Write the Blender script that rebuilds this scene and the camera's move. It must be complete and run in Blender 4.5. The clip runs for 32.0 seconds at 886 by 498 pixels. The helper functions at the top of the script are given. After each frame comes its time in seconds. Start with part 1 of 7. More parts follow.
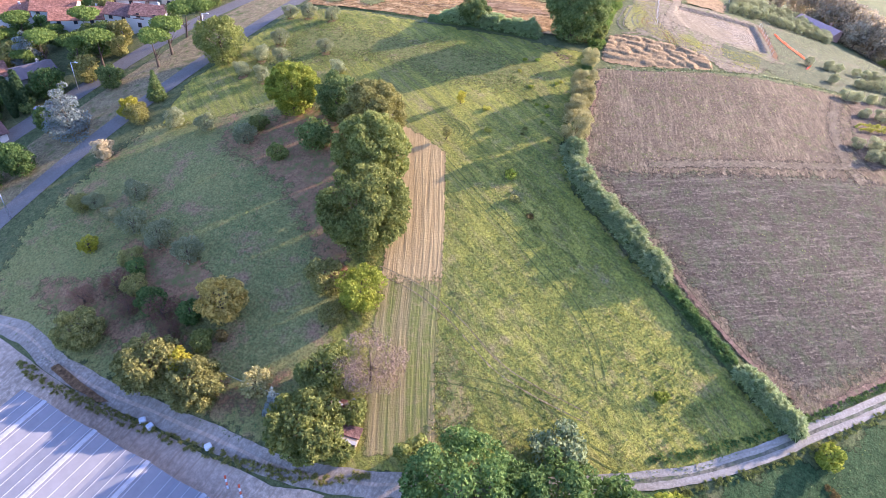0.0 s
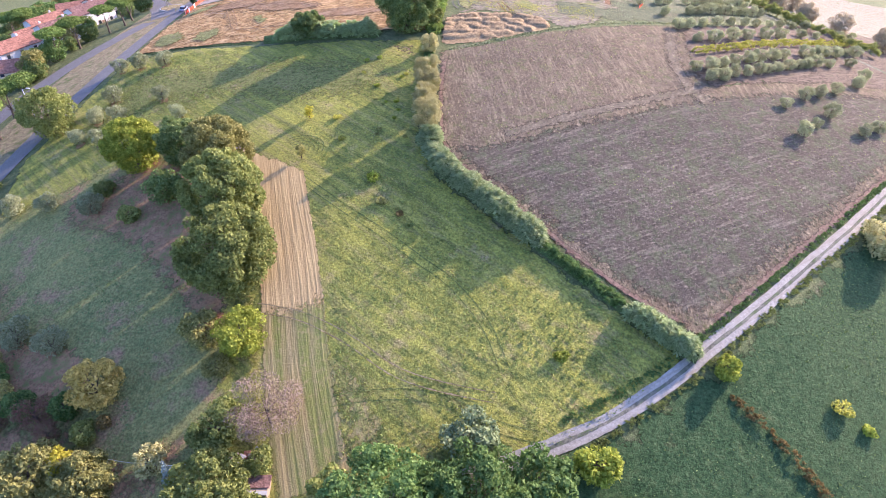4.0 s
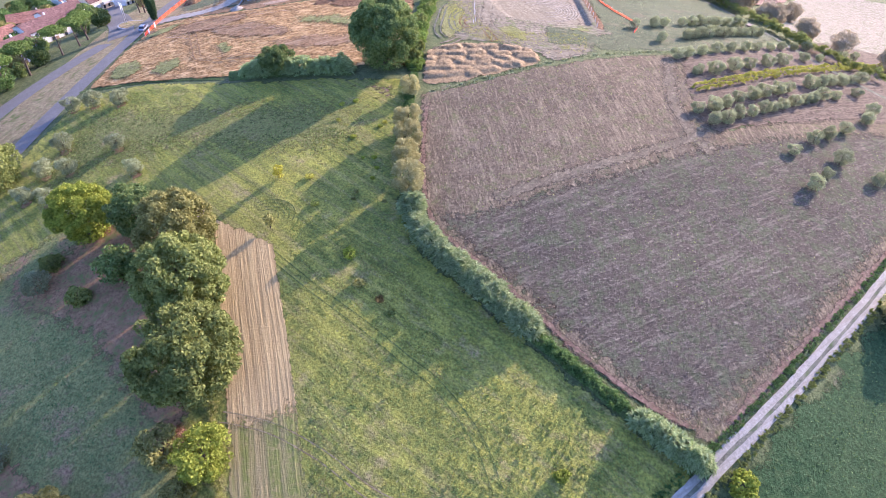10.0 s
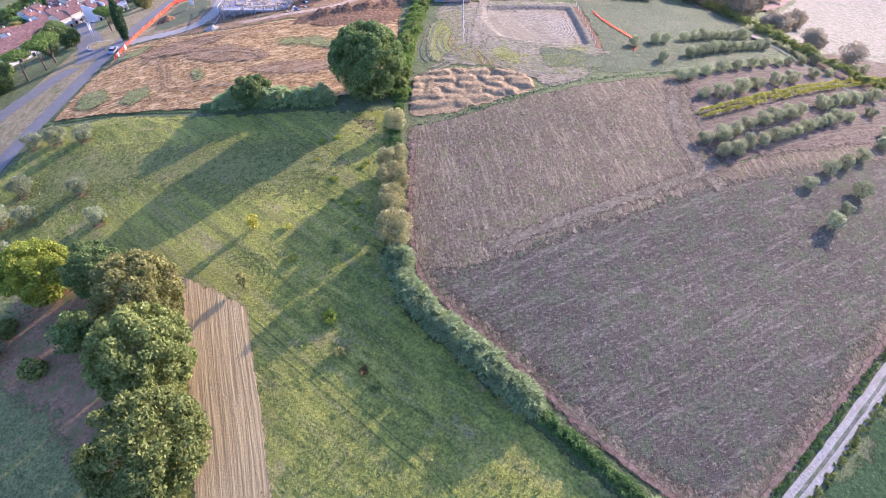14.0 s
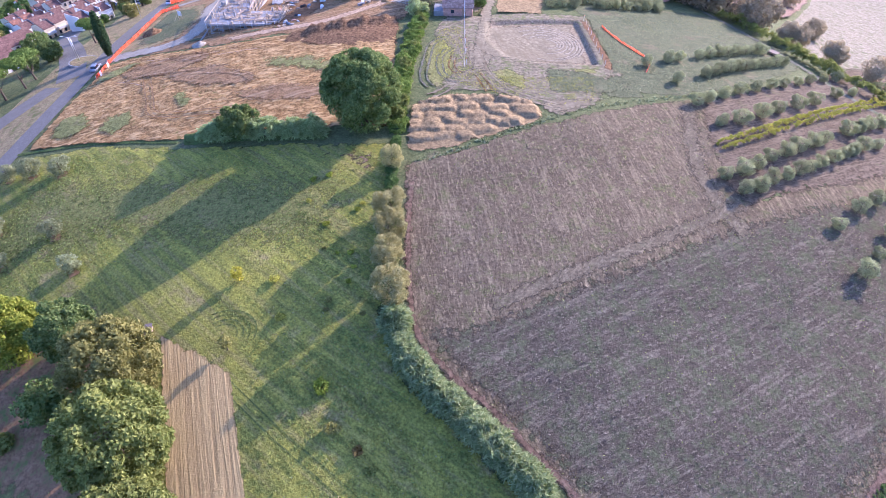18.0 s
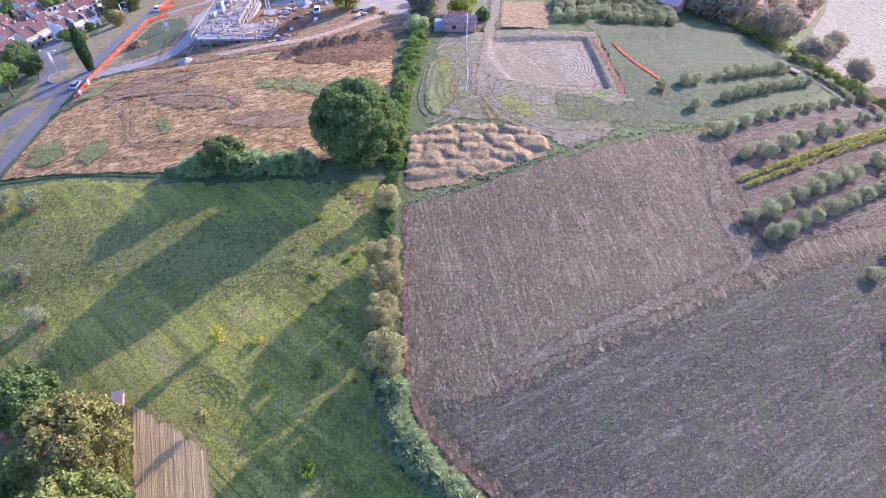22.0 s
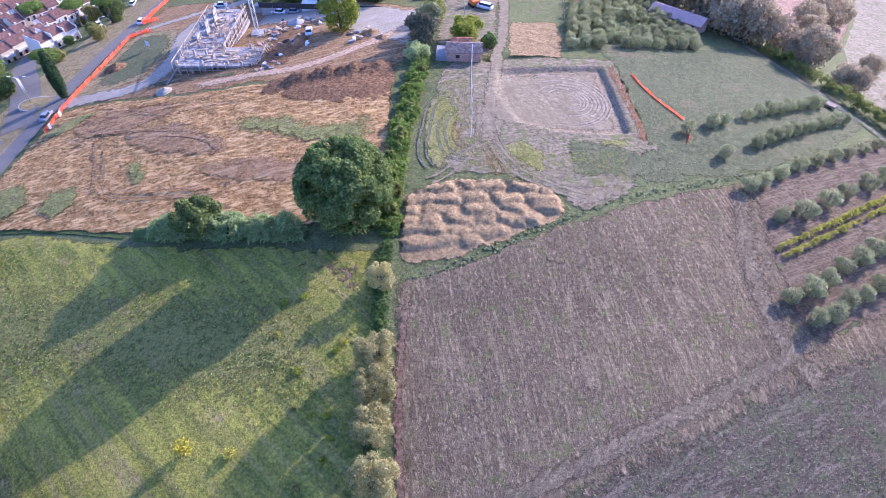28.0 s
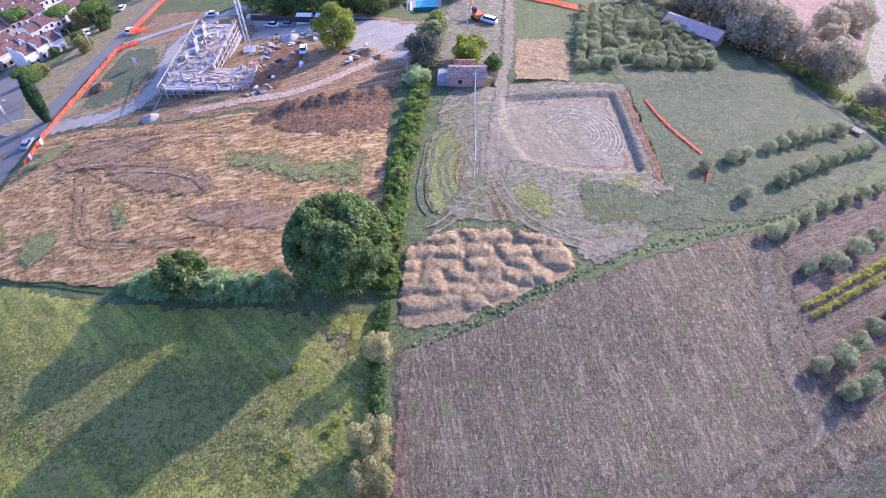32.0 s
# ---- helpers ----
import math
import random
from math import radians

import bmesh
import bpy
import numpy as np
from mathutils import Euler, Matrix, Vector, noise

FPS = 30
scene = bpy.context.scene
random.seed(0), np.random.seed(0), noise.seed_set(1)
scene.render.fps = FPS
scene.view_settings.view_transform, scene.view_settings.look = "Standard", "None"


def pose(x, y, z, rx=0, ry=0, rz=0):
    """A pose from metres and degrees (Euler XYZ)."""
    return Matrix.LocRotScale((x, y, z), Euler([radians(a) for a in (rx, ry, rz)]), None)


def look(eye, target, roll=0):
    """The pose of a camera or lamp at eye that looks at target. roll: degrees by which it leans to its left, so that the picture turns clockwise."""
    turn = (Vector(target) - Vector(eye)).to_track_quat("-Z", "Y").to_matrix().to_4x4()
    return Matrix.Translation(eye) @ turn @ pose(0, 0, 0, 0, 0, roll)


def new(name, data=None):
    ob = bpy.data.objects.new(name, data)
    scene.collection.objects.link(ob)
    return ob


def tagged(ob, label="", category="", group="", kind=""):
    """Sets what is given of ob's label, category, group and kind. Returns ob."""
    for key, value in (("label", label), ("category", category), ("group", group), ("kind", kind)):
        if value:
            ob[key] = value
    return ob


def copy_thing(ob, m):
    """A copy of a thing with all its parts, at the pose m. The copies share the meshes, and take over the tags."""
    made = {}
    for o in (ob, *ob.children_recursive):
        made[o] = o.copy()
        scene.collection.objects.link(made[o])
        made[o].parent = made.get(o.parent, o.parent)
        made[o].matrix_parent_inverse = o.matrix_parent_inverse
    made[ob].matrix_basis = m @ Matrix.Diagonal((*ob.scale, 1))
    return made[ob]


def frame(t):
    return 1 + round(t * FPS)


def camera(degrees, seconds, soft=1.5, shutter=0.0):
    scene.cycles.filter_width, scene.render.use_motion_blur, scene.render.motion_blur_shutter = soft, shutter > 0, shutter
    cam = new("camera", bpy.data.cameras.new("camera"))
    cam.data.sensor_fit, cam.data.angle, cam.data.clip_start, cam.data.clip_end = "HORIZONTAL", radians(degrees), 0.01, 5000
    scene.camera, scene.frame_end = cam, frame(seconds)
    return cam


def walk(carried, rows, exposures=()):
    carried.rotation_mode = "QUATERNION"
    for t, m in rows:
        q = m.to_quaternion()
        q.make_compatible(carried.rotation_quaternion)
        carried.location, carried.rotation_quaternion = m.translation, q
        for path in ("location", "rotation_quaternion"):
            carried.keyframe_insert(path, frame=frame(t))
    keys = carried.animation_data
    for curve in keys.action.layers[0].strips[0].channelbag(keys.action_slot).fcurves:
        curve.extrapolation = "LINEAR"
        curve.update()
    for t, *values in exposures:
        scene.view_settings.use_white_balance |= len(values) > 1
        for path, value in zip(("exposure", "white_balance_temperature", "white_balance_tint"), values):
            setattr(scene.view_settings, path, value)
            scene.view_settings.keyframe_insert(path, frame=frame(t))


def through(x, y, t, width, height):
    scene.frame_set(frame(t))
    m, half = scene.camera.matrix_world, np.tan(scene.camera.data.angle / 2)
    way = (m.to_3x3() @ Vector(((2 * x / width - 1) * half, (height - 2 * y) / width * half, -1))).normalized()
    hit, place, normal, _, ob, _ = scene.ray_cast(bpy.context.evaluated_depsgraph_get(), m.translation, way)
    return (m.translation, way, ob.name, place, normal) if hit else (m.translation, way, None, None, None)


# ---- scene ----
cam = camera(71.4, 32.0, soft=0.6)

# The flight: seconds, eye, target, roll.
PATH = [
    (0, (-5.89, -24.54, 65.62), (-14.04, 12.19, 32.69), 9.10),
    (0.5, (-3.35, -23.39, 64.60), (-11.22, 13.72, 32.03), 7.29),
    (1, (-0.80, -22.41, 63.75), (-7.63, 15.20, 31.52), 4.94),
    (1.5, (0.85, -21.80, 63.10), (-4.98, 16.20, 31.12), 3.12),
    (2, (1.82, -21.66, 63.04), (-2.99, 16.52, 31.13), 1.82),
    (2.5, (2.52, -21.61, 63.33), (-1.77, 16.61, 31.37), 1.01),
    (3, (3.21, -21.51, 63.66), (-0.62, 16.70, 31.63), 0.25),
    (3.5, (3.65, -21.43, 64.16), (0.25, 16.65, 31.94), -0.32),
    (5.5, (3.80, -17.01, 65.75), (1.09, 20.77, 33.11), -0.98),
    (6, (3.67, -15.59, 66.17), (1.08, 22.16, 33.47), -0.86),
    (7, (3.30, -11.88, 67.26), (1.06, 25.66, 34.31), -0.69),
    (8, (2.80, -8.00, 68.90), (0.74, 29.15, 35.50), -0.47),
    (9, (1.82, -4.74, 70.67), (0.28, 32.15, 36.96), -0.13),
    (10, (2.49, -1.02, 71.53), (0.70, 35.70, 37.63), -0.31),
    (11, (2.21, 2.74, 71.52), (0.57, 39.44, 37.61), -0.51),
    (12, (2.20, 6.16, 71.75), (0.73, 42.82, 37.78), -0.60),
    (13, (2.71, 9.81, 72.43), (1.23, 46.23, 38.20), -0.77),
    (14, (2.87, 13.07, 72.77), (1.46, 49.43, 38.47), -1.00),
    (14.5, (2.88, 14.66, 72.97), (1.50, 50.98, 38.64), -1.08),
    (16.5, (2.19, 21.23, 74.05), (0.98, 57.22, 39.37), -1.01),
    (17, (2.49, 22.88, 74.21), (1.14, 58.82, 39.47), -1.14),
    (18, (2.58, 26.37, 74.65), (1.11, 62.10, 39.70), -1.27),
    (19, (2.28, 29.80, 74.87), (0.90, 65.38, 39.77), -1.29),
    (20, (2.29, 33.00, 75.11), (0.89, 68.46, 39.88), -1.24),
    (21, (2.28, 36.30, 75.43), (0.82, 71.58, 40.04), -1.28),
    (22, (2.27, 39.67, 75.41), (0.77, 74.88, 39.94), -1.19),
    (23, (2.49, 43.04, 76.20), (0.89, 77.98, 40.47), -1.29),
    (24, (2.41, 46.20, 75.95), (0.88, 81.14, 40.22), -1.18),
    (25, (2.41, 49.46, 76.22), (0.80, 84.23, 40.33), -1.12),
    (25.5, (2.48, 51.19, 76.53), (0.80, 85.83, 40.52), -1.31),
    (27.5, (2.28, 57.41, 76.78), (0.52, 91.81, 40.54), -1.27),
    (28, (2.17, 58.97, 77.12), (0.42, 93.27, 40.79), -1.21),
    (29, (1.93, 62.55, 78.15), (0.15, 96.46, 41.44), -1.33),
    (30, (1.67, 66.01, 78.95), (-0.10, 99.62, 41.97), -1.38),
    (31, (1.51, 69.37, 79.66), (-0.29, 102.70, 42.43), -1.48),
    (32, (1.98, 72.52, 80.23), (-0.00, 105.65, 42.84), -1.70),

]
walk(cam, [(t, look(eye, target, roll)) for t, eye, target, roll in PATH], exposures=[(0.0, 1.67, 5140, 38), (12.0, 1.46, 4860, 39), (32.0, 1.18, 4580, 41)])

# ---- daylight: low warm sun, clear sky ----
SUN_AZ, SUN_EL = radians(46), radians(21.8)          # clockwise from +y; above the horizon
world = bpy.data.worlds.new("sky")
scene.world = world
world.use_nodes = True
wn = world.node_tree.nodes
sky = wn.new("ShaderNodeTexSky")
sky.sky_type = "NISHITA"
sky.sun_disc = False
sky.sun_elevation, sky.sun_rotation = SUN_EL, SUN_AZ
sky.dust_density, sky.ozone_density = 1.6, 1.6
wn["Background"].inputs["Strength"].default_value = 0.15
world.node_tree.links.new(sky.outputs[0], wn["Background"].inputs["Color"])
sun_data = bpy.data.lights.new("sun", "SUN")
sun_data.energy, sun_data.angle, sun_data.color = 4.15, radians(0.6), (1.0, 0.77, 0.43)
sun = new("sun", sun_data)
sun.matrix_world = look((0, 0, 0), (-math.sin(SUN_AZ) * math.cos(SUN_EL), -math.cos(SUN_AZ) * math.cos(SUN_EL), -math.sin(SUN_EL)))


# ---- materials ----
def material(name, build, rough=0.9, metal=0.0, spec=0.2):
    m = bpy.data.materials.new(name)
    m.use_nodes = True
    nt = m.node_tree
    b = nt.nodes["Principled BSDF"]
    b.inputs["Roughness"].default_value = rough
    b.inputs["Metallic"].default_value = metal
    b.inputs["Specular IOR Level"].default_value = spec
    build(nt, b)
    return m


def coords(nt, scale=(1, 1, 1), turn=0.0):
    tc, mp = nt.nodes.new("ShaderNodeTexCoord"), nt.nodes.new("ShaderNodeMapping")
    mp.vector_type = "TEXTURE"
    mp.inputs["Scale"].default_value = tuple(1 / k for k in scale)
    mp.inputs["Rotation"].default_value = (0, 0, turn)
    nt.links.new(tc.outputs["Object"], mp.inputs["Vector"])
    return mp.outputs["Vector"]


def noise_tex(nt, vec, scale, detail=4.0, rough=0.6, twist=0.0):
    n = nt.nodes.new("ShaderNodeTexNoise")
    n.inputs["Scale"].default_value, n.inputs["Detail"].default_value = scale, detail
    n.inputs["Roughness"].default_value, n.inputs["Distortion"].default_value = rough, twist
    nt.links.new(vec, n.inputs["Vector"])
    return n.outputs["Fac"]


def ramp(nt, fac, *stops):
    r = nt.nodes.new("ShaderNodeValToRGB")
    els = r.color_ramp.elements
    while len(els) < len(stops):
        els.new(0.5)
    for el, (p, c) in zip(els, stops):
        el.position = p
        el.color = (*c, 1) if len(c) == 3 else c
    nt.links.new(fac, r.inputs["Fac"])
    return r.outputs["Color"]


def mixed(nt, fac, a, b):
    mx = nt.nodes.new("ShaderNodeMix")
    mx.data_type = "RGBA"
    for sock, v in ((mx.inputs[0], fac), (mx.inputs[6], a), (mx.inputs[7], b)):
        if isinstance(v, (float, int)):
            sock.default_value = v
        elif isinstance(v, tuple):
            sock.default_value = (*v, 1)
        else:
            nt.links.new(v, sock)
    return mx.outputs[2]


def bump(nt, b, height, strength, dist):
    n = nt.nodes.new("ShaderNodeBump")
    n.inputs["Strength"].default_value, n.inputs["Distance"].default_value = strength, dist
    nt.links.new(height, n.inputs["Height"])
    nt.links.new(n.outputs["Normal"], b.inputs["Normal"])


def step(nt, fac, lo, hi):
    return ramp(nt, fac, (lo, (0, 0, 0)), (hi, (1, 1, 1)))


def thinning(nt, b, v):
    """Ground cover gives out towards the rim of its patch, in spots."""
    at_rim = nt.nodes.new("ShaderNodeAttribute")
    at_rim.attribute_name = "thin"
    spots = nt.nodes.new("ShaderNodeMapRange")
    spots.inputs["From Min"].default_value, spots.inputs["From Max"].default_value = 0.28, 0.72
    nt.links.new(noise_tex(nt, v, 0.8, 7, 0.7), spots.inputs["Value"])
    scaled, left, cover = (nt.nodes.new("ShaderNodeMath") for _ in range(3))
    scaled.operation, left.operation, cover.operation, cover.use_clamp = "MULTIPLY", "SUBTRACT", "MULTIPLY_ADD", True
    scaled.inputs[1].default_value = 1.3
    nt.links.new(at_rim.outputs["Fac"], scaled.inputs[0])
    nt.links.new(spots.outputs[0], left.inputs[0])
    nt.links.new(scaled.outputs[0], left.inputs[1])
    nt.links.new(left.outputs[0], cover.inputs[0])
    cover.inputs[1].default_value, cover.inputs[2].default_value = 3.3, 1.0
    clear, ms = nt.nodes.new("ShaderNodeBsdfTransparent"), nt.nodes.new("ShaderNodeMixShader")
    nt.links.new(cover.outputs[0], ms.inputs[0])
    nt.links.new(clear.outputs[0], ms.inputs[1])
    nt.links.new(b.outputs[0], ms.inputs[2])
    nt.links.new(ms.outputs[0], nt.nodes["Material Output"].inputs["Surface"])


def soil(name, dark, light, streak=None, turn=0.0, weeds=None, weed_amount=0.62, rough_bump=0.5, fine=3.0, patch=0.035, streak_scale=(0.12, 2.2, 1), rows=0.0, soften=0.35):
    """Bare or thinly covered ground: tone at three scales, drill lines, weeds."""
    def build(nt, b):
        v = coords(nt)
        big, mid, small = noise_tex(nt, v, patch, 4, 0.6), noise_tex(nt, v, 0.35, 5, 0.65), noise_tex(nt, v, fine, 5, 0.75)
        col = ramp(nt, mid, (0.3, dark), (0.7, light))
        col = mixed(nt, step(nt, big, 0.38, 0.66), col, ramp(nt, small, (0.3, tuple(0.72 * c for c in dark)), (0.72, tuple(min(1, 1.2 * c) for c in light))))
        grain = ramp(nt, small, (0.38, (0.52,) * 3), (0.62, (1.38,) * 3))
        mul = nt.nodes.new("ShaderNodeMix")
        mul.data_type, mul.blend_type = "RGBA", "MULTIPLY"
        mul.inputs[0].default_value = min(0.8, rough_bump + 0.1)
        nt.links.new(col, mul.inputs[6])
        nt.links.new(grain, mul.inputs[7])
        col = mul.outputs[2]
        if streak:
            lines = noise_tex(nt, coords(nt, streak_scale, turn), 1.0, 3, 0.6, 0.3)
            col = mixed(nt, mixed(nt, soften, step(nt, lines, 0.5, 0.64), (0, 0, 0)), col, streak)
        if weeds:
            col = mixed(nt, step(nt, noise_tex(nt, v, 0.5, 6, 0.75), weed_amount, weed_amount + 0.12), col, weeds)
        height = noise_tex(nt, v, fine, 6, 0.8)
        if rows:
            w = nt.nodes.new("ShaderNodeTexWave")
            w.inputs["Scale"].default_value, w.inputs["Distortion"].default_value = 0.314 / rows, 9.0 if rows < 1.5 else 3.5
            w.inputs["Detail"].default_value, w.inputs["Detail Scale"].default_value, w.inputs["Detail Roughness"].default_value = 4.0, 1.5, 0.7
            nt.links.new(coords(nt, (1, 1, 1), turn), w.inputs["Vector"])
            col = mixed(nt, mixed(nt, 0.72, step(nt, w.outputs["Fac"], 0.55, 0.95), (0, 0, 0)), col, tuple(min(1, 1.15 * c) for c in light))
            height = mixed(nt, 0.16, height, w.outputs["Fac"])
        nt.links.new(col, b.inputs["Base Color"])
        bump(nt, b, height, rough_bump, 0.25)
        thinning(nt, b, v)
    return material(name, build, 0.95, 0, 0.05)


def grass(name, dark, mid, light, bare, bare_amount=0.7, turn=0.0, line=0.0):
    """Rough grass: blade-scale grain, tufts, mown lines and thin spots."""
    def build(nt, b):
        v = coords(nt)
        big, tuft, blade = noise_tex(nt, v, 0.03, 5, 0.62, 0.4), noise_tex(nt, v, 0.8, 6, 0.75), noise_tex(nt, v, 2.4, 5, 0.8)
        col = ramp(nt, tuft, (0.36, dark), (0.5, mid), (0.64, light))
        col = mixed(nt, step(nt, big, 0.4, 0.62), col, ramp(nt, tuft, (0.3, mid), (0.7, light)))
        if line:
            rows = noise_tex(nt, coords(nt, (0.75, 0.016, 1), turn), 1.0, 5, 0.7, 0.3)
            col = mixed(nt, mixed(nt, 0.3, step(nt, rows, 0.5, 0.6), (0, 0, 0)), col, tuple(0.5 * (m + k) for m, k in zip(mid, bare)))
        col = mixed(nt, step(nt, noise_tex(nt, v, 0.16, 7, 0.7), bare_amount, bare_amount + 0.15), col, bare)
        if line:
            col = mixed(nt, mixed(nt, 0.5, step(nt, noise_tex(nt, coords(nt, (0.42, 0.05, 1), turn), 1.0, 6, 0.7, 0.6), 0.46, 0.62), (0, 0, 0)), col, tuple(1.4 * c for c in light))
            col = mixed(nt, mixed(nt, 0.5, step(nt, noise_tex(nt, coords(nt, (0.62, 0.03, 1), turn + 0.03), 1.0, 6, 0.72, 0.4), 0.53, 0.63), (0, 0, 0)), col, tuple(0.75 * c for c in dark))
        mul = nt.nodes.new("ShaderNodeMix")
        mul.data_type, mul.blend_type = "RGBA", "MULTIPLY"
        mul.inputs[0].default_value = 0.8
        nt.links.new(col, mul.inputs[6])
        nt.links.new(ramp(nt, blade, (0.38, (0.5,) * 3), (0.62, (1.45,) * 3)), mul.inputs[7])
        nt.links.new(mul.outputs[2], b.inputs["Base Color"])
        bump(nt, b, mixed(nt, 0.5, tuft, blade), 1.0, 0.35)
        thinning(nt, b, v)
    return material(name, build, 0.9, 0, 0.1)


def leaf(name, dark, light, through=0.25):
    def build(nt, b):
        g = nt.nodes.new("ShaderNodeNewGeometry")
        oi = nt.nodes.new("ShaderNodeObjectInfo")
        col = ramp(nt, g.outputs["Random Per Island"], (0.0, dark), (1.0, light))
        hsv = nt.nodes.new("ShaderNodeHueSaturation")
        mr = nt.nodes.new("ShaderNodeMapRange")
        mr.inputs["To Min"].default_value, mr.inputs["To Max"].default_value = 0.95, 1.4
        nt.links.new(oi.outputs["Random"], mr.inputs["Value"])
        nt.links.new(mr.outputs[0], hsv.inputs["Value"])
        nt.links.new(col, hsv.inputs["Color"])
        nt.links.new(hsv.outputs[0], b.inputs["Base Color"])
        tr = nt.nodes.new("ShaderNodeBsdfTranslucent")
        nt.links.new(hsv.outputs[0], tr.inputs["Color"])
        ms = nt.nodes.new("ShaderNodeMixShader")
        ms.inputs[0].default_value = through
        out = nt.nodes["Material Output"]
        nt.links.new(b.outputs[0], ms.inputs[1])
        nt.links.new(tr.outputs[0], ms.inputs[2])
        nt.links.new(ms.outputs[0], out.inputs["Surface"])
    return material(name, build, 0.75, 0, 0.1)


def plain(name, colour, rough=0.7, metal=0.0, vary=0.15, scale=1.5, bumpy=0.0, rand=0.0):
    def build(nt, b):
        v = coords(nt)
        n = noise_tex(nt, v, scale, 6, 0.7)
        col = ramp(nt, n, (0.3, tuple(c * (1 - vary) for c in colour)), (0.7, tuple(min(1, c * (1 + vary)) for c in colour)))
        if rand:
            oi = nt.nodes.new("ShaderNodeObjectInfo")
            col = mixed(nt, step(nt, oi.outputs["Random"], 0.0, 1.0), col, tuple(c * (1 - rand) for c in colour))
        nt.links.new(col, b.inputs["Base Color"])
        if bumpy:
            bump(nt, b, noise_tex(nt, v, scale * 6, 4, 0.7), bumpy, 0.05)
    return material(name, build, rough, metal, 0.3)


def furrows(name, dark, light, green=None, green_amount=0.5):
    """Worked strip: ridges that follow the strip, by its own across and along distances."""
    def build(nt, b):
        ac, al, xyz = nt.nodes.new("ShaderNodeAttribute"), nt.nodes.new("ShaderNodeAttribute"), nt.nodes.new("ShaderNodeCombineXYZ")
        ac.attribute_name, al.attribute_name = "across", "along"
        nt.links.new(ac.outputs["Fac"], xyz.inputs[0])
        shrink = nt.nodes.new("ShaderNodeMath")
        shrink.operation, shrink.inputs[1].default_value = "MULTIPLY", 0.035
        nt.links.new(al.outputs["Fac"], shrink.inputs[0])
        nt.links.new(shrink.outputs[0], xyz.inputs[1])
        ridge, wide = noise_tex(nt, xyz.outputs[0], 1.45, 4, 0.6, 0.4), noise_tex(nt, xyz.outputs[0], 0.6, 2, 0.5)
        v = coords(nt)
        clods, patch = noise_tex(nt, v, 2.6, 6, 0.75), noise_tex(nt, v, 0.25, 4, 0.6)
        col = ramp(nt, ridge, (0.36, dark), (0.5, tuple(0.5 * (d + k) for d, k in zip(dark, light))), (0.6, light))
        col = mixed(nt, mixed(nt, 0.5, step(nt, clods, 0.42, 0.66), (0, 0, 0)), col, tuple(1.12 * k for k in light))
        col = mixed(nt, mixed(nt, 0.45, step(nt, patch, 0.35, 0.7), (0, 0, 0)), col, tuple(0.75 * k for k in light))
        if green:
            tuft = noise_tex(nt, v, 0.9, 6, 0.75)
            both = nt.nodes.new("ShaderNodeMath")
            both.operation = "MULTIPLY"
            nt.links.new(step(nt, wide, 0.38, 0.58), both.inputs[0])
            nt.links.new(step(nt, tuft, green_amount - 0.12, green_amount + 0.1), both.inputs[1])
            col = mixed(nt, both.outputs[0], col, green)
        nt.links.new(col, b.inputs["Base Color"])
        bump(nt, b, mixed(nt, 0.3, ridge, clods), 0.9, 0.35)
        thinning(nt, b, v)
    return material(name, build, 0.95, 0, 0.05)


def stubble(name, dark, light, straw, turn, weeds, weed_amount, drill):
    """Harvested field: mottled soil, broken straw lines along the drill, straw bits and weeds."""
    def build(nt, b):
        v = coords(nt)
        big, mid, fine = noise_tex(nt, v, 0.022, 4, 0.6, 0.5), noise_tex(nt, v, 0.3, 5, 0.7), noise_tex(nt, v, 1.9, 6, 0.8)
        col = ramp(nt, mid, (0.32, dark), (0.68, light))
        col = mixed(nt, mixed(nt, 0.5, step(nt, big, 0.36, 0.66), (0, 0, 0)), col, tuple(0.8 * d for d in dark))
        lines = noise_tex(nt, coords(nt, (*drill, 1), turn), 1.0, 6, 0.75, 0.5)
        broken = noise_tex(nt, coords(nt, (2.4, 1.0, 1), turn), 1.0, 5, 0.75, 0.5)
        col = mixed(nt, mixed(nt, 0.3, step(nt, lines, 0.53, 0.60), (0, 0, 0)), col, straw)
        col = mixed(nt, mixed(nt, 0.2, step(nt, broken, 0.55, 0.62), (0, 0, 0)), col, tuple(min(1, 1.2 * k) for k in straw))
        col = mixed(nt, mixed(nt, 0.55, step(nt, noise_tex(nt, coords(nt, (1.3, 0.08, 1), turn + 0.02), 1.0, 5, 0.7, 0.5), 0.56, 0.68), (0, 0, 0)), col, tuple(0.6 * d for d in dark))
        col = mixed(nt, mixed(nt, 0.3, step(nt, noise_tex(nt, v, 0.4, 7, 0.8), weed_amount, weed_amount + 0.1), (0, 0, 0)), col, weeds)
        mul = nt.nodes.new("ShaderNodeMix")
        mul.data_type, mul.blend_type = "RGBA", "MULTIPLY"
        mul.inputs[0].default_value = 0.5
        nt.links.new(col, mul.inputs[6])
        nt.links.new(ramp(nt, fine, (0.40, (0.42,) * 3), (0.60, (1.55,) * 3)), mul.inputs[7])
        nt.links.new(mul.outputs[2], b.inputs["Base Color"])
        bump(nt, b, mixed(nt, 0.5, broken, fine), 1.0, 0.3)
        thinning(nt, b, v)
    return material(name, build, 0.95, 0, 0.05)


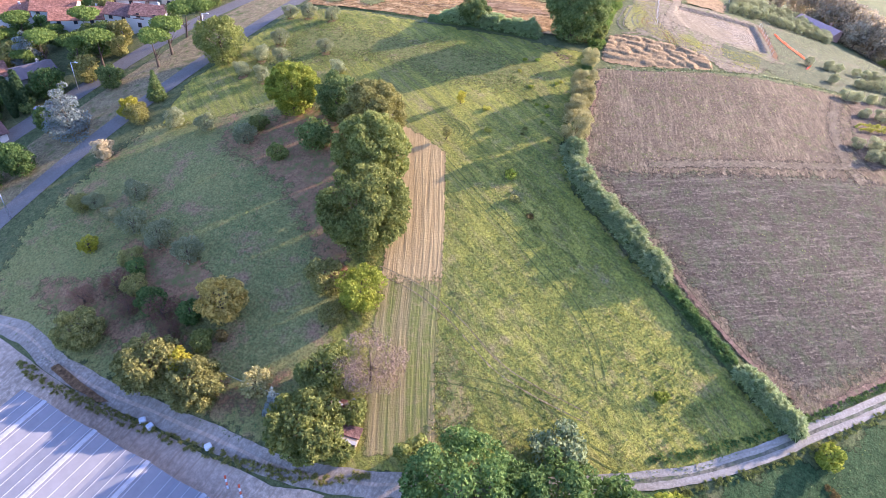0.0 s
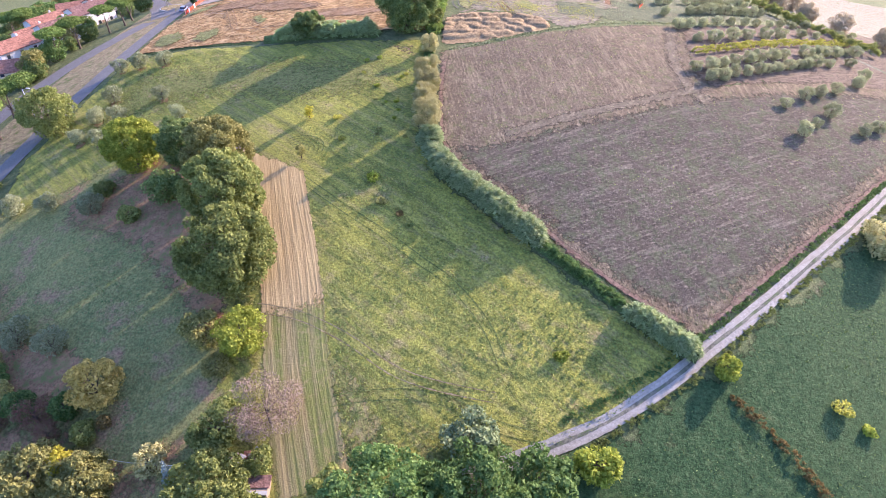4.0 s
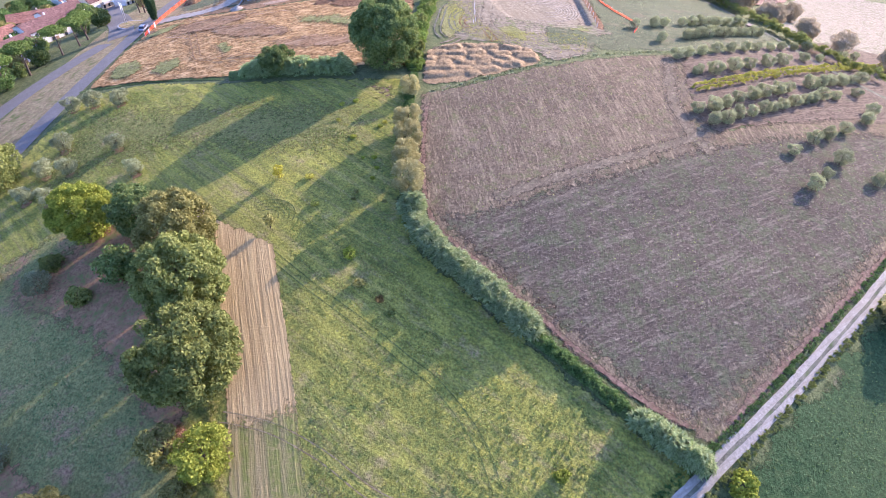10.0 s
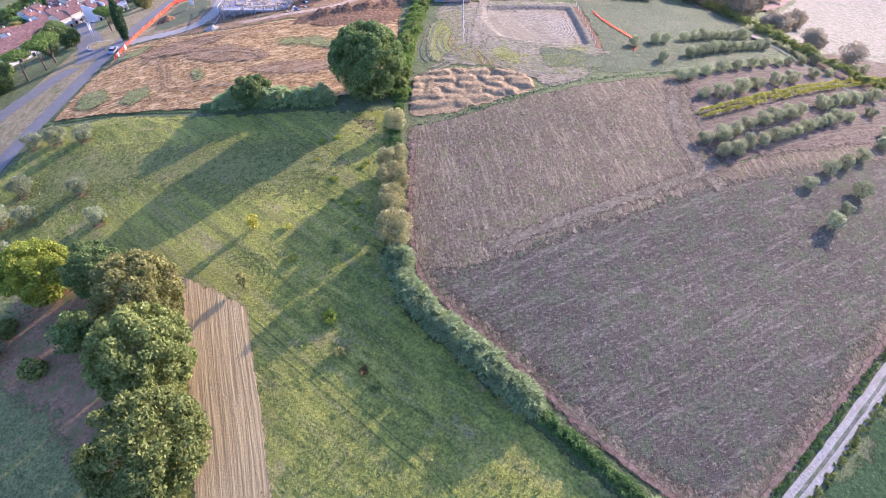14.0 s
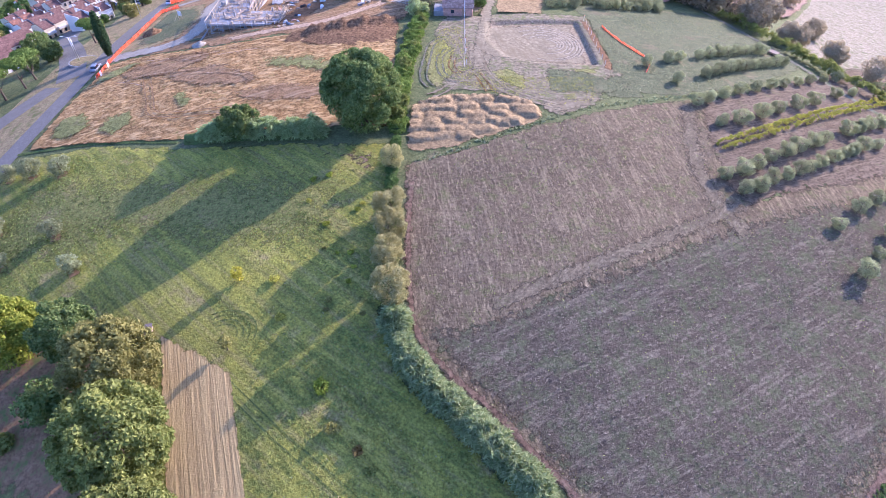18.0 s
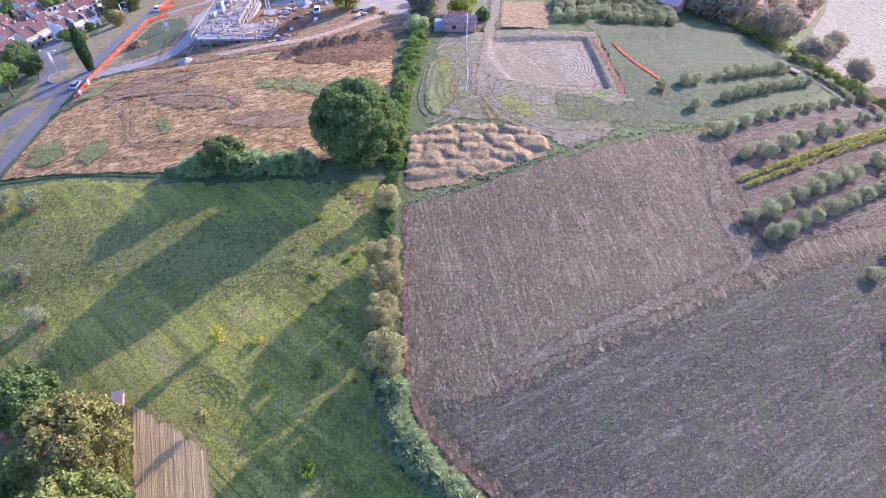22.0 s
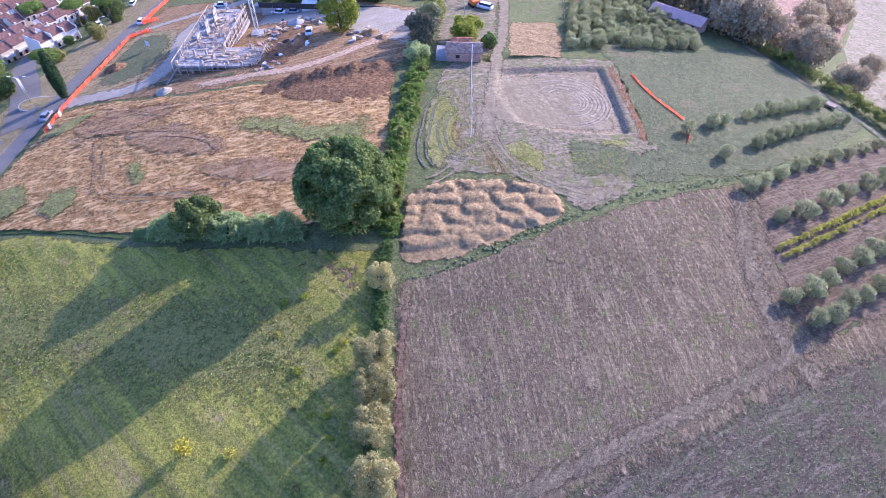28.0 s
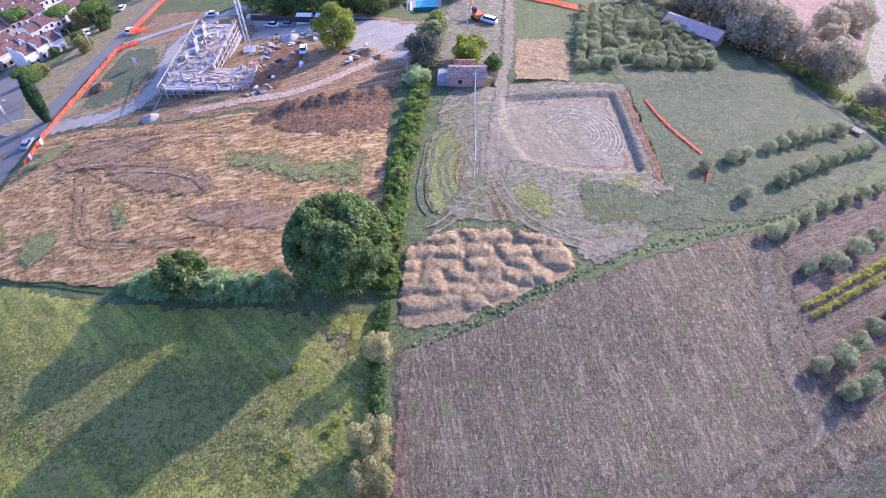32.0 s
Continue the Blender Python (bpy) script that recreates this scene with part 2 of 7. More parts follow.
M_GROUND = grass("rough_ground", (0.075, 0.095, 0.035), (0.12, 0.14, 0.052), (0.18, 0.185, 0.075), (0.20, 0.16, 0.10), 0.58)
M_MEADOW = grass("meadow_grass", (0.108, 0.136, 0.034), (0.196, 0.212, 0.043), (0.335, 0.308, 0.052), (0.37, 0.275, 0.125), 0.57, radians(49), 1.0)
M_MEADOW_DRY = grass("tan_meadow_grass", (0.125, 0.142, 0.038), (0.19, 0.195, 0.052), (0.265, 0.24, 0.07), (0.31, 0.23, 0.11), 0.56)
M_ORCHARD = grass("orchard_grass", (0.165, 0.184, 0.058), (0.232, 0.232, 0.074), (0.305, 0.275, 0.088), (0.37, 0.215, 0.115), 0.52)
# The plot's tree shade is put into these dull greens; weed patches share them.
M_SHADY = grass("shade_toned_grass", (0.076, 0.091, 0.044), (0.108, 0.121, 0.058), (0.158, 0.161, 0.078), (0.20, 0.16, 0.095), 0.55)
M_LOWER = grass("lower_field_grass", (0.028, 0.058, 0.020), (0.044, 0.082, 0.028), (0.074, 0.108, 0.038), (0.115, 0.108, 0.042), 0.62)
M_PLOUGH = stubble("stubble_soil", (0.139, 0.106, 0.065), (0.198, 0.155, 0.095), (0.286, 0.226, 0.132), radians(10), (0.15, 0.155, 0.06), 0.52, (1.1, 0.035))
M_PLOUGH_LOW = stubble("cross_drilled_stubble", (0.098, 0.078, 0.055), (0.139, 0.114, 0.079), (0.208, 0.172, 0.117), radians(-60), (0.108, 0.122, 0.057), 0.48, (0.9, 0.08))
M_STRIP = furrows("straw_strip", (0.37, 0.243, 0.100), (0.59, 0.42, 0.176))
M_STRIP_END = furrows("weedy_strip_end", (0.25, 0.19, 0.070), (0.44, 0.335, 0.14), (0.23, 0.23, 0.058), 0.41)
M_DRY = soil("dry_grass", (0.200, 0.116, 0.045), (0.415, 0.258, 0.100), (0.60, 0.41, 0.185), radians(-80), (0.21, 0.18, 0.05), 0.59, 1.0, 1.3, 0.04, (1.3, 0.34, 1), 0.0, 0.1)
M_BROWN = soil("brown_soil", (0.148, 0.084, 0.041), (0.258, 0.158, 0.080), None, 0, (0.12, 0.12, 0.042), 0.64, 0.9, 1.5)
M_RED = soil("red_orchard_soil", (0.27, 0.152, 0.074), (0.37, 0.222, 0.112), None, 0, (0.17, 0.185, 0.055), 0.50, 0.5, 2.0)
M_VINE_SOIL = soil("vineyard_soil", (0.105, 0.078, 0.051), (0.180, 0.139, 0.092), (0.240, 0.191, 0.127), radians(28), (0.130, 0.132, 0.057), 0.58, 0.7, 2.0)
M_PALE = soil("pale_bare_earth", (0.216, 0.180, 0.114), (0.280, 0.238, 0.154), (0.188, 0.150, 0.090), radians(15), (0.185, 0.160, 0.076), 0.64, 0.3, 1.2, 0.06, (0.9, 0.12, 1))
M_DIRT = soil("building_site_earth", (0.195, 0.115, 0.052), (0.325, 0.212, 0.105), (0.415, 0.30, 0.172), radians(-68), (0.150, 0.150, 0.055), 0.58, 0.6, 1.5, 0.05, (1.2, 0.10, 1))
M_HEAP = soil("heaped_earth", (0.255, 0.178, 0.088), (0.345, 0.252, 0.126), None, 0, (0.19, 0.15, 0.07), 0.64, 0.5, 1.6)
M_VERGE = soil("dry_verge", (0.24, 0.18, 0.09), (0.36, 0.29, 0.15), None, 0, (0.14, 0.16, 0.05), 0.52, 0.6, 2.0)
M_PLOT = soil("worked_plot_earth", (0.155, 0.135, 0.085), (0.27, 0.225, 0.145), (0.33, 0.275, 0.19), radians(15), (0.15, 0.165, 0.06), 0.50, 0.6, 1.2)
M_GRAVEL = soil("pale_gravel", (0.31, 0.28, 0.22), (0.41, 0.372, 0.298), (0.27, 0.225, 0.16), 0.6, None, 0.6, 0.25, 2.5)
M_YARD = soil("farmyard_earth", (0.48, 0.355, 0.25), (0.60, 0.46, 0.335), (0.39, 0.27, 0.18), radians(75), None, 0.6, 0.2, 1.2)
M_ASPHALT = soil("asphalt", (0.175, 0.160, 0.138), (0.235, 0.215, 0.185), None, 0, None, 0.6, 0.12, 3.0)
M_YARD_LANE = soil("lane_earth", (0.35, 0.285, 0.215), (0.47, 0.39, 0.30), (0.26, 0.205, 0.15), radians(75), None, 0.6, 0.25, 2.0)
M_RUT = soil("grassy_crown", (0.13, 0.13, 0.085), (0.24, 0.22, 0.16), None, 0, (0.10, 0.13, 0.05), 0.5, 0.6, 2.0)
M_TRACK = grass("pressed_grass", (0.085, 0.112, 0.03), (0.14, 0.165, 0.042), (0.22, 0.225, 0.06), (0.24, 0.19, 0.10), 0.6)
M_FIELD_TRACK = stubble("pressed_field_soil", (0.150, 0.120, 0.075), (0.202, 0.164, 0.102), (0.262, 0.212, 0.132), radians(-40), (0.15, 0.15, 0.07), 0.56, (1.1, 0.05))
M_DRYTRACK = soil("tan_track_earth", (0.36, 0.25, 0.15), (0.50, 0.37, 0.24), None, 0, None, 0.6, 0.4, 1.5)
M_WEEDY = grass("yellow_green_weeds", (0.12, 0.13, 0.04), (0.19, 0.19, 0.06), (0.28, 0.265, 0.09), (0.27, 0.205, 0.12), 0.56)
M_WHITE_PAINT = plain("road_paint", (0.75, 0.75, 0.72), 0.7)
L_OAK = leaf("oak_leaf", (0.145, 0.178, 0.042), (0.345, 0.362, 0.098), 0.42)
L_OAK_DARK = leaf("dark_oak_leaf", (0.09, 0.14, 0.038), (0.235, 0.28, 0.085), 0.40)
L_RUSTY_OAK = leaf("brownish_oak_leaf", (0.182, 0.18, 0.048), (0.385, 0.355, 0.11), 0.40)
L_LIME = leaf("bright_green_leaf", (0.18, 0.23, 0.025), (0.42, 0.44, 0.06), 0.4)
L_YELLOW = leaf("yellow_leaf", (0.26, 0.25, 0.02), (0.45, 0.40, 0.04), 0.35)
L_RUST = leaf("rust_leaf", (0.16, 0.11, 0.035), (0.28, 0.20, 0.06))
L_OLIVE = leaf("olive_leaf", (0.20, 0.225, 0.105), (0.42, 0.435, 0.235), 0.45)
L_WILLOW = leaf("willow_leaf", (0.26, 0.25, 0.09), (0.52, 0.47, 0.21), 0.4)
L_REED = leaf("reed_leaf", (0.22, 0.285, 0.105), (0.47, 0.51, 0.24), 0.4)
L_DEEP = leaf("deep_green_leaf", (0.065, 0.12, 0.030), (0.185, 0.26, 0.07), 0.38)
L_PINE = leaf("pine_needle", (0.10, 0.155, 0.03), (0.20, 0.26, 0.055), 0.25)
L_CYPRESS = leaf("cypress_leaf", (0.03, 0.055, 0.02), (0.065, 0.10, 0.035), 0.15)
L_BLUE = leaf("blue_conifer_needle", (0.16, 0.20, 0.175), (0.28, 0.32, 0.28), 0.2)
L_BARE = leaf("dry_twig", (0.20, 0.14, 0.09), (0.34, 0.25, 0.17), 0.1)
L_VINE = leaf("vine_leaf", (0.27, 0.28, 0.04), (0.54, 0.50, 0.09), 0.4)
M_BARK = plain("bark", (0.13, 0.095, 0.065), 0.95, 0, 0.35, 3.0, 0.6)


# ---- terrain ----
def gz(x, y):
    """Height of the gently domed land."""
    u, v = 2 * np.tanh(np.asarray(x) / 192), 2 * np.tanh((np.asarray(y) - 108) / 192)
    return 5.408 + 9.829 * v - 13.724 * v * v + 0.364 * u - 1.219 * u * v - 14.564 * u * u


def at(x, y, turn=0.0, scale=1.0, up=0.0):
    return Matrix.LocRotScale((x, y, float(gz(x, y)) + up), Euler((0, 0, radians(turn))), (scale,) * 3)


def mesh(name, verts, faces, mat, smooth=False):
    me = bpy.data.meshes.new(name)
    me.from_pydata([tuple(map(float, v)) for v in verts], [], faces)
    if mat:
        me.materials.append(mat)
    if smooth:
        me.polygons.foreach_set("use_smooth", [True] * len(me.polygons))
    me.update()
    return me


def bm_mesh(name, bm, mat, smooth=False):
    me = bpy.data.meshes.new(name)
    bm.to_mesh(me)
    bm.free()
    if mat:
        me.materials.append(mat)
    if smooth:
        me.polygons.foreach_set("use_smooth", [True] * len(me.polygons))
    return me


def thing(name, label, category, group="", m=None, kind=""):
    ob = new(name)
    if m is not None:
        ob.matrix_world = m
    return tagged(ob, label, category, group, kind)


def part(name, me, parent, m=None, label=""):
    ob = new(name, me)
    ob.parent = parent
    if m is not None:
        ob.matrix_local = m
    return tagged(ob, label)


def smooth_line(pts, n=8):
    """A Catmull-Rom curve through points of the plan."""
    p = np.array([pts[0], *pts, pts[-1]], float)
    out = []
    for a, b, c, d in zip(p, p[1:], p[2:], p[3:]):
        for t in np.arange(n) / n:
            out.append(0.5 * (2 * b + (c - a) * t + (2 * a - 5 * b + 4 * c - d) * t * t + (3 * b - a - 3 * c + d) * t ** 3))
    return np.array([*out, p[-1]])


def ragged(poly, size, rng, every=2.5):
    """The outline with an uneven edge."""
    p = np.array(poly, float)
    out = []
    for a, b in zip(p, np.roll(p, -1, 0)):
        n = max(1, int(np.linalg.norm(b - a) / every))
        for k in range(n):
            q = a + (b - a) * k / n
            s = size * noise.noise(Vector((q[0] * 0.21, q[1] * 0.21, 3.3))) + 0.5 * size * noise.noise(Vector((q[0] * 0.9, q[1] * 0.9, 7.7)))
            side = np.array([b[1] - a[1], a[0] - b[0]]) / (np.linalg.norm(b - a) + 1e-6)
            out.append(q + side * s)
    return np.array(out)


def inside(px, py, poly):
    hit = np.zeros(len(px), bool)
    for (x0, y0), (x1, y1) in zip(poly, np.roll(poly, -1, 0)):
        if y0 == y1:
            continue
        hit ^= ((y0 > py) != (y1 > py)) & (px < (x1 - x0) * (py - y0) / (y1 - y0) + x0)
    return hit


def sheet(name, poly, mat, lift, cell=3.0, edge=0.8, relief=None, label="", seed=0, fade=0.0):
    """A patch of ground that follows the land, with a ragged edge; relief(x, y) adds height inside."""
    from mathutils.geometry import delaunay_2d_cdt
    rng = np.random.default_rng(seed)
    rim = ragged(poly, edge, rng, min(2.5, cell)) if edge else np.array(poly, float)
    (x0, y0), (x1, y1) = rim.min(0), rim.max(0)
    gx, gy = np.meshgrid(np.arange(x0 + cell / 2, x1, cell), np.arange(y0 + cell / 2, y1, cell))
    gx, gy = gx.ravel(), gy.ravel()
    gx, gy = gx + rng.uniform(-0.2, 0.2, len(gx)) * cell, gy + rng.uniform(-0.2, 0.2, len(gy)) * cell
    ok = inside(gx, gy, rim)
    pts = [Vector(p) for p in rim] + [Vector(p) for p in zip(gx[ok], gy[ok])]
    n = len(rim)
    v, _, f, *_ = delaunay_2d_cdt(pts, [(k, (k + 1) % n) for k in range(n)], [], 1, 1e-4)
    v = np.array([tuple(p) for p in v])
    z = gz(v[:, 0], v[:, 1]) + lift
    if relief:
        z = z + relief(v[:, 0], v[:, 1])
    me = mesh(name, np.column_stack([v, z]), [tuple(q) for q in f], mat, True)
    if fade:
        near = np.full(len(v), 99.0)
        for a, b in zip(rim, np.roll(rim, -1, 0)):
            k = np.clip(((v - a) @ (b - a)) / ((b - a) @ (b - a) + 1e-9), 0, 1)
            near = np.minimum(near, np.hypot(*(v - a - k[:, None] * (b - a)).T))
        thin = me.attributes.new("thin", "FLOAT", "POINT")
        thin.data.foreach_set("value", np.clip(1 - near / fade, 0, 1).astype(np.float32))
    ob = new(name, me)
    return tagged(ob, label, name.split("_")[-1], "", "structure")


def ribbon(name, pts, width, mat, lift, label="", rows=4, wobble=0.0, kind="structure", crown=0.0, fade=0.0, relief=None, ridges=0, depth=0.0, taper=0.0, slant=0.0):
    line = smooth_line(pts)
    way = np.gradient(line, axis=0)
    way /= np.linalg.norm(way, axis=1)[:, None]
    side = np.column_stack([way[:, 1], -way[:, 0]])
    verts, faces = [], []
    gone = np.r_[0, np.linalg.norm(np.diff(line, axis=0), axis=1).cumsum()]
    for i, (q, s) in enumerate(zip(line, side)):
        narrow = math.sqrt(min(1.0, 0.02 + min(gone[i], gone[-1] - gone[i]) / taper)) if taper else 1.0
        for k in range(rows + 1):
            u = k / rows * 2 - 1
            w = width / 2 * u * narrow
            if abs(u) == 1:
                w += wobble * u * (noise.noise(Vector((q[0] * 0.3, q[1] * 0.3, u * 5))) + 0.6 * noise.noise(Vector((q[0], q[1], u * 5))))
            x, y = q + s * w
            verts.append((x, y, float(gz(x, y)) + lift + crown * (1 - u * u) + depth * math.cos(2 * math.pi * ridges * k / rows) * (1 + 0.6 * noise.noise(Vector((u * 3, q[0] * 0.08, q[1] * 0.08))))))
    for i in range(len(line) - 1):
        for k in range(rows):
            a = i * (rows + 1) + k
            faces.append((a, a + 1, a + rows + 2, a + rows + 1))
    if relief:
        p = np.array(verts)
        verts = np.column_stack([p[:, :2], p[:, 2] + relief(p[:, 0], p[:, 1])])
    me = mesh(name, verts, faces, mat, True)
    if fade:
        along = np.minimum(np.arange(len(line)), np.arange(len(line))[::-1]) / 4
        u = np.abs(np.linspace(-1, 1, rows + 1))
        thin = np.maximum(np.clip(1 - along, 0, 1)[:, None], (u ** fade)[None, :])
        if slant:
            ahead = gone[:, None] - slant * (1 - np.linspace(-1, 1, rows + 1))[None, :]
            thin = np.maximum(np.clip(1 - np.minimum(ahead, (gone[-1] - gone)[:, None] * 0.3) / 2.0, 0, 1), (u ** fade)[None, :])
        me.attributes.new("thin", "FLOAT", "POINT").data.foreach_set("value", thin.ravel().astype(np.float32))
    across = np.tile(np.linspace(-width / 2, width / 2, rows + 1), len(line))
    me.attributes.new("across", "FLOAT", "POINT").data.foreach_set("value", across.astype(np.float32))
    me.attributes.new("along", "FLOAT", "POINT").data.foreach_set("value", np.repeat(gone, rows + 1).astype(np.float32))
    ob = new(name, me)
    return tagged(ob, label, name.split("_")[-1], "", kind)


# ---- the land, from the horizon inwards ----
def lumps(x, y, amount, size):
    return np.array([amount * (noise.noise(Vector((a / size, b / size, 1.7))) + 0.5 * noise.noise(Vector((2.3 * a / size, 2.3 * b / size, 4.1)))) for a, b in zip(x, y)])


def base_sheet():
    """One sheet to the horizon; it dips under the excavated plot, which has a floor of its own."""
    axis = np.array([-2600, -1500, -900, -600, -430, *np.linspace(-340, 340, 205), 430, 600, 900, 1500, 2600])
    gx, gy = np.meshgrid(axis, axis + 100)
    dip = 1.6 * np.clip((17.5 - np.abs(gx - 20.5)) / 3.5, 0, 1) * np.clip((17.5 - np.abs(gy - 172)) / 3.5, 0, 1)
    n = len(axis)
    faces = [(r * n + c, r * n + c + 1, r * n + n + c + 1, r * n + n + c) for r in range(n - 1) for c in range(n - 1)]
    ob = new("ground", mesh("ground", np.column_stack([gx.ravel(), gy.ravel(), (gz(gx, gy) - dip).ravel()]), faces, M_GROUND, True))
    tagged(ob, "rough green and dry countryside ground to the horizon", "ground", "", "structure")


def rough(x, y):
    return lumps(x * 0.45, y, 0.2, 1.5)


base_sheet()
sheet("meadow", [(-9.5, 126), (-9.6, 105), (-9, 86), (-5, 76), (3, 68.5), (12, 60.5), (25, 49.5), (36, 41.5), (29, 33.6), (21, 28.8), (14, 26), (5, 24.6), (-8, 20), (-18, 16),
                 (-27, 13), (-34, 24), (-39, 40), (-44, 55), (-50, 70), (-60, 82), (-76, 78), (-96, 70), (-102, 90), (-97, 118), (-95, 136), (-76, 135), (-52, 129), (-22, 126)],
      M_MEADOW, 0.05, 2.0, 0.5, None, "sunlit green meadow with mown lines and thin patches", 0, 1.0)
sheet("orchard_lawn", [(-47, 86), (-43, 72), (-38, 55), (-33, 40), (-28, 24), (-24, 13), (-40, 12.6), (-60, 14.2), (-85, 17.5), (-104, 25), (-109, 42), (-106, 60), (-102, 76), (-92, 78), (-75, 88), (-60, 95)],
      M_ORCHARD, 0.10, 2.0, 1.0, None, "shaded green grass of the old orchard", 0, 6.0)
sheet("orchard_soil", [(-84, 73), (-76, 82), (-66, 88), (-56, 88), (-46, 84), (-41, 66), (-35, 50), (-35, 41), (-42, 40), (-50, 48), (-58, 56), (-70, 63), (-80, 66)],
      M_RED, 0.15, 1.5, 2.2, None, "bare reddish soil under the large trees", 3, 7.0)
sheet("orchard_soil", [(-98, 28), (-94, 36), (-80, 38), (-66, 33), (-54, 29), (-42, 25), (-31, 23), (-28, 17), (-36, 15.6), (-54, 17), (-78, 21)],
      M_RED, 0.15, 1.5, 2.2, None, "reddish soil with leaf litter between shrubs", 5, 7.0)
sheet("orchard_soil", [(-86, 44), (-74, 47), (-64, 44.5), (-56, 38), (-52, 31), (-62, 30), (-74, 32), (-82, 38)],
      M_RED, 0.155, 1.5, 2.0, None, "reddish soil round the orchard olives", 6, 5.0)
ribbon("straw_strip", [(-39.6, 87.0), (-38.4, 83.6), (-33.7, 69.4), (-30.1, 59), (-26.8, 48.6), (-25.4, 43.6)], 10.6, M_STRIP, 0.10, "ploughed straw-coloured strip with parallel furrows", 64, 0.7, fade=12, slant=5.6)
ribbon("strip_end", [(-27.2, 50.0), (-25.3, 43), (-23.4, 36.6), (-20.9, 29.4), (-18.4, 22.6), (-17.2, 19.4)], 11.4, M_STRIP_END, 0.085, "weedy furrows where the strip runs out", 48, 0.8, fade=6)
sheet("stubble_strip", [(-20.5, 45), (-13, 39), (-7, 31), (-6, 25.4), (-10, 21.4), (-15, 21), (-18, 32)],
      soil("thin_stubble", (0.22, 0.20, 0.06), (0.36, 0.31, 0.10), (0.42, 0.30, 0.14), radians(15), (0.20, 0.225, 0.05), 0.50, 0.7, 2.0, 0.06, (2.0, 0.05, 1)),
      0.075, 1.0, 0.8, None, "thin stubble with green shoots beside the strip end", 0, 6.0)
for k in range(4):
    r = 2.2 + 1.0 * k
    ribbon("turning_mark", [(-33.6 + r * math.cos(a), 83.6 + 0.8 * r * math.sin(a)) for a in np.linspace(-0.35, 2.5 - 0.1 * k, 9)], 0.34, M_TRACK, 0.09, "curved tractor turning mark", 2, 0.08, fade=1.5)
sheet("meadow_north", [(-10.6, 124.5), (-10.4, 106), (-15, 93), (-26, 92), (-42, 92), (-62, 98), (-84, 90), (-97, 92), (-95, 118), (-93, 133), (-76, 133), (-52, 128), (-22, 124.5)],
      M_MEADOW_DRY, 0.065, 2.0, 2.0, None, "short tan-green meadow with clover", 6, 22.0)
sheet("stubble_field", [(-8.4, 119.5), (-7.6, 99), (-5.4, 86), (-4.2, 79.8), (0.6, 75.0), (5.6, 70.6), (10.4, 65.6), (15.2, 60.9), (19.6, 56.8), (28, 50.2), (33.4, 47.0), (38.4, 44.9), (48.6, 54.2), (60.5, 65), (73.4, 77.2), (85.3, 89), (100, 103), (130, 132),
                        (114, 138), (90, 131), (67, 120.5), (58, 115), (56, 121), (57, 140), (58, 150), (34, 139.7), (17, 131.4), (0, 121.8)],
      M_PLOUGH, 0.05, 1.6, 0.5, lambda x, y: lumps(x, y, 0.05, 2.2), "brown harvested field with drill rows and straw", 0, 1.2)
sheet("stubble_field", [(-6.4, 86), (-2.6, 85.4), (4, 86.2), (13.7, 91), (21.9, 94.8), (35.1, 101.2), (46.1, 107.5), (58, 113), (88, 126), (112, 132.4), (129, 131.4), (100, 103.4), (85.3, 89.4), (73.4, 77.6), (60.5, 65.4), (48.6, 54.6), (38, 46), (28, 50.6), (19.6, 57.2), (15.2, 61.3), (10.4, 66), (5.6, 71), (0.6, 75.4), (-4.0, 80.2)],
      M_PLOUGH_LOW, 0.085, 1.6, 0.4, lambda x, y: lumps(x, y, 0.05, 2.2), "darker cross-drilled part of the harvested field", 2, 6.0)
sheet("vineyard_ground", [(54, 110.5), (50, 118), (52, 140), (56, 149), (77, 163), (112, 190), (150, 200), (160, 150), (130, 132), (112, 133), (90, 127), (63, 116)],
      M_VINE_SOIL, 0.12, 2.0, 0.8, None, "tilled reddish soil between olive and vine rows", 0, 3.0)
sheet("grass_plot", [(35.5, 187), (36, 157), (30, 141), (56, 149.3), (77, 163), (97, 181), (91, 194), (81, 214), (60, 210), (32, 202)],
      M_SHADY, 0.07, 3.0, 0.5, None, "rough grass plot beside the excavation, shade put into its colour", 0, 1.0)
PIT = [(8.5, 181.5), (20, 184.5), (33.0, 187.0), (34.2, 158.6), (30, 157.6), (19, 157.6), (12, 160), (8, 170)]


def pit_depth(x, y):
    """The dug floor: sheer at the east and north cut, level with the yard to the south-west."""
    p = np.array(PIT)
    edge = np.full(len(x), 99.0)
    for a, b in zip(p, np.roll(p, -1, 0)):
        f = np.clip(((x - a[0]) * (b[0] - a[0]) + (y - a[1]) * (b[1] - a[1])) / ((b - a) @ (b - a)), 0, 1)
        edge = np.minimum(edge, np.hypot(x - a[0] - f * (b[0] - a[0]), y - a[1] - f * (b[1] - a[1])))
    deep = inside(x, y, p) * np.clip(edge / 1.0, 0, 1)
    ramp_up = np.clip((x - 7) / 16, 0, 1) * 0.9 + np.clip((y - 158) / 26, 0, 1) * 0.7
    return -0.95 * deep * np.clip(ramp_up, 0, 1) + lumps(x, y, 0.06, 3)


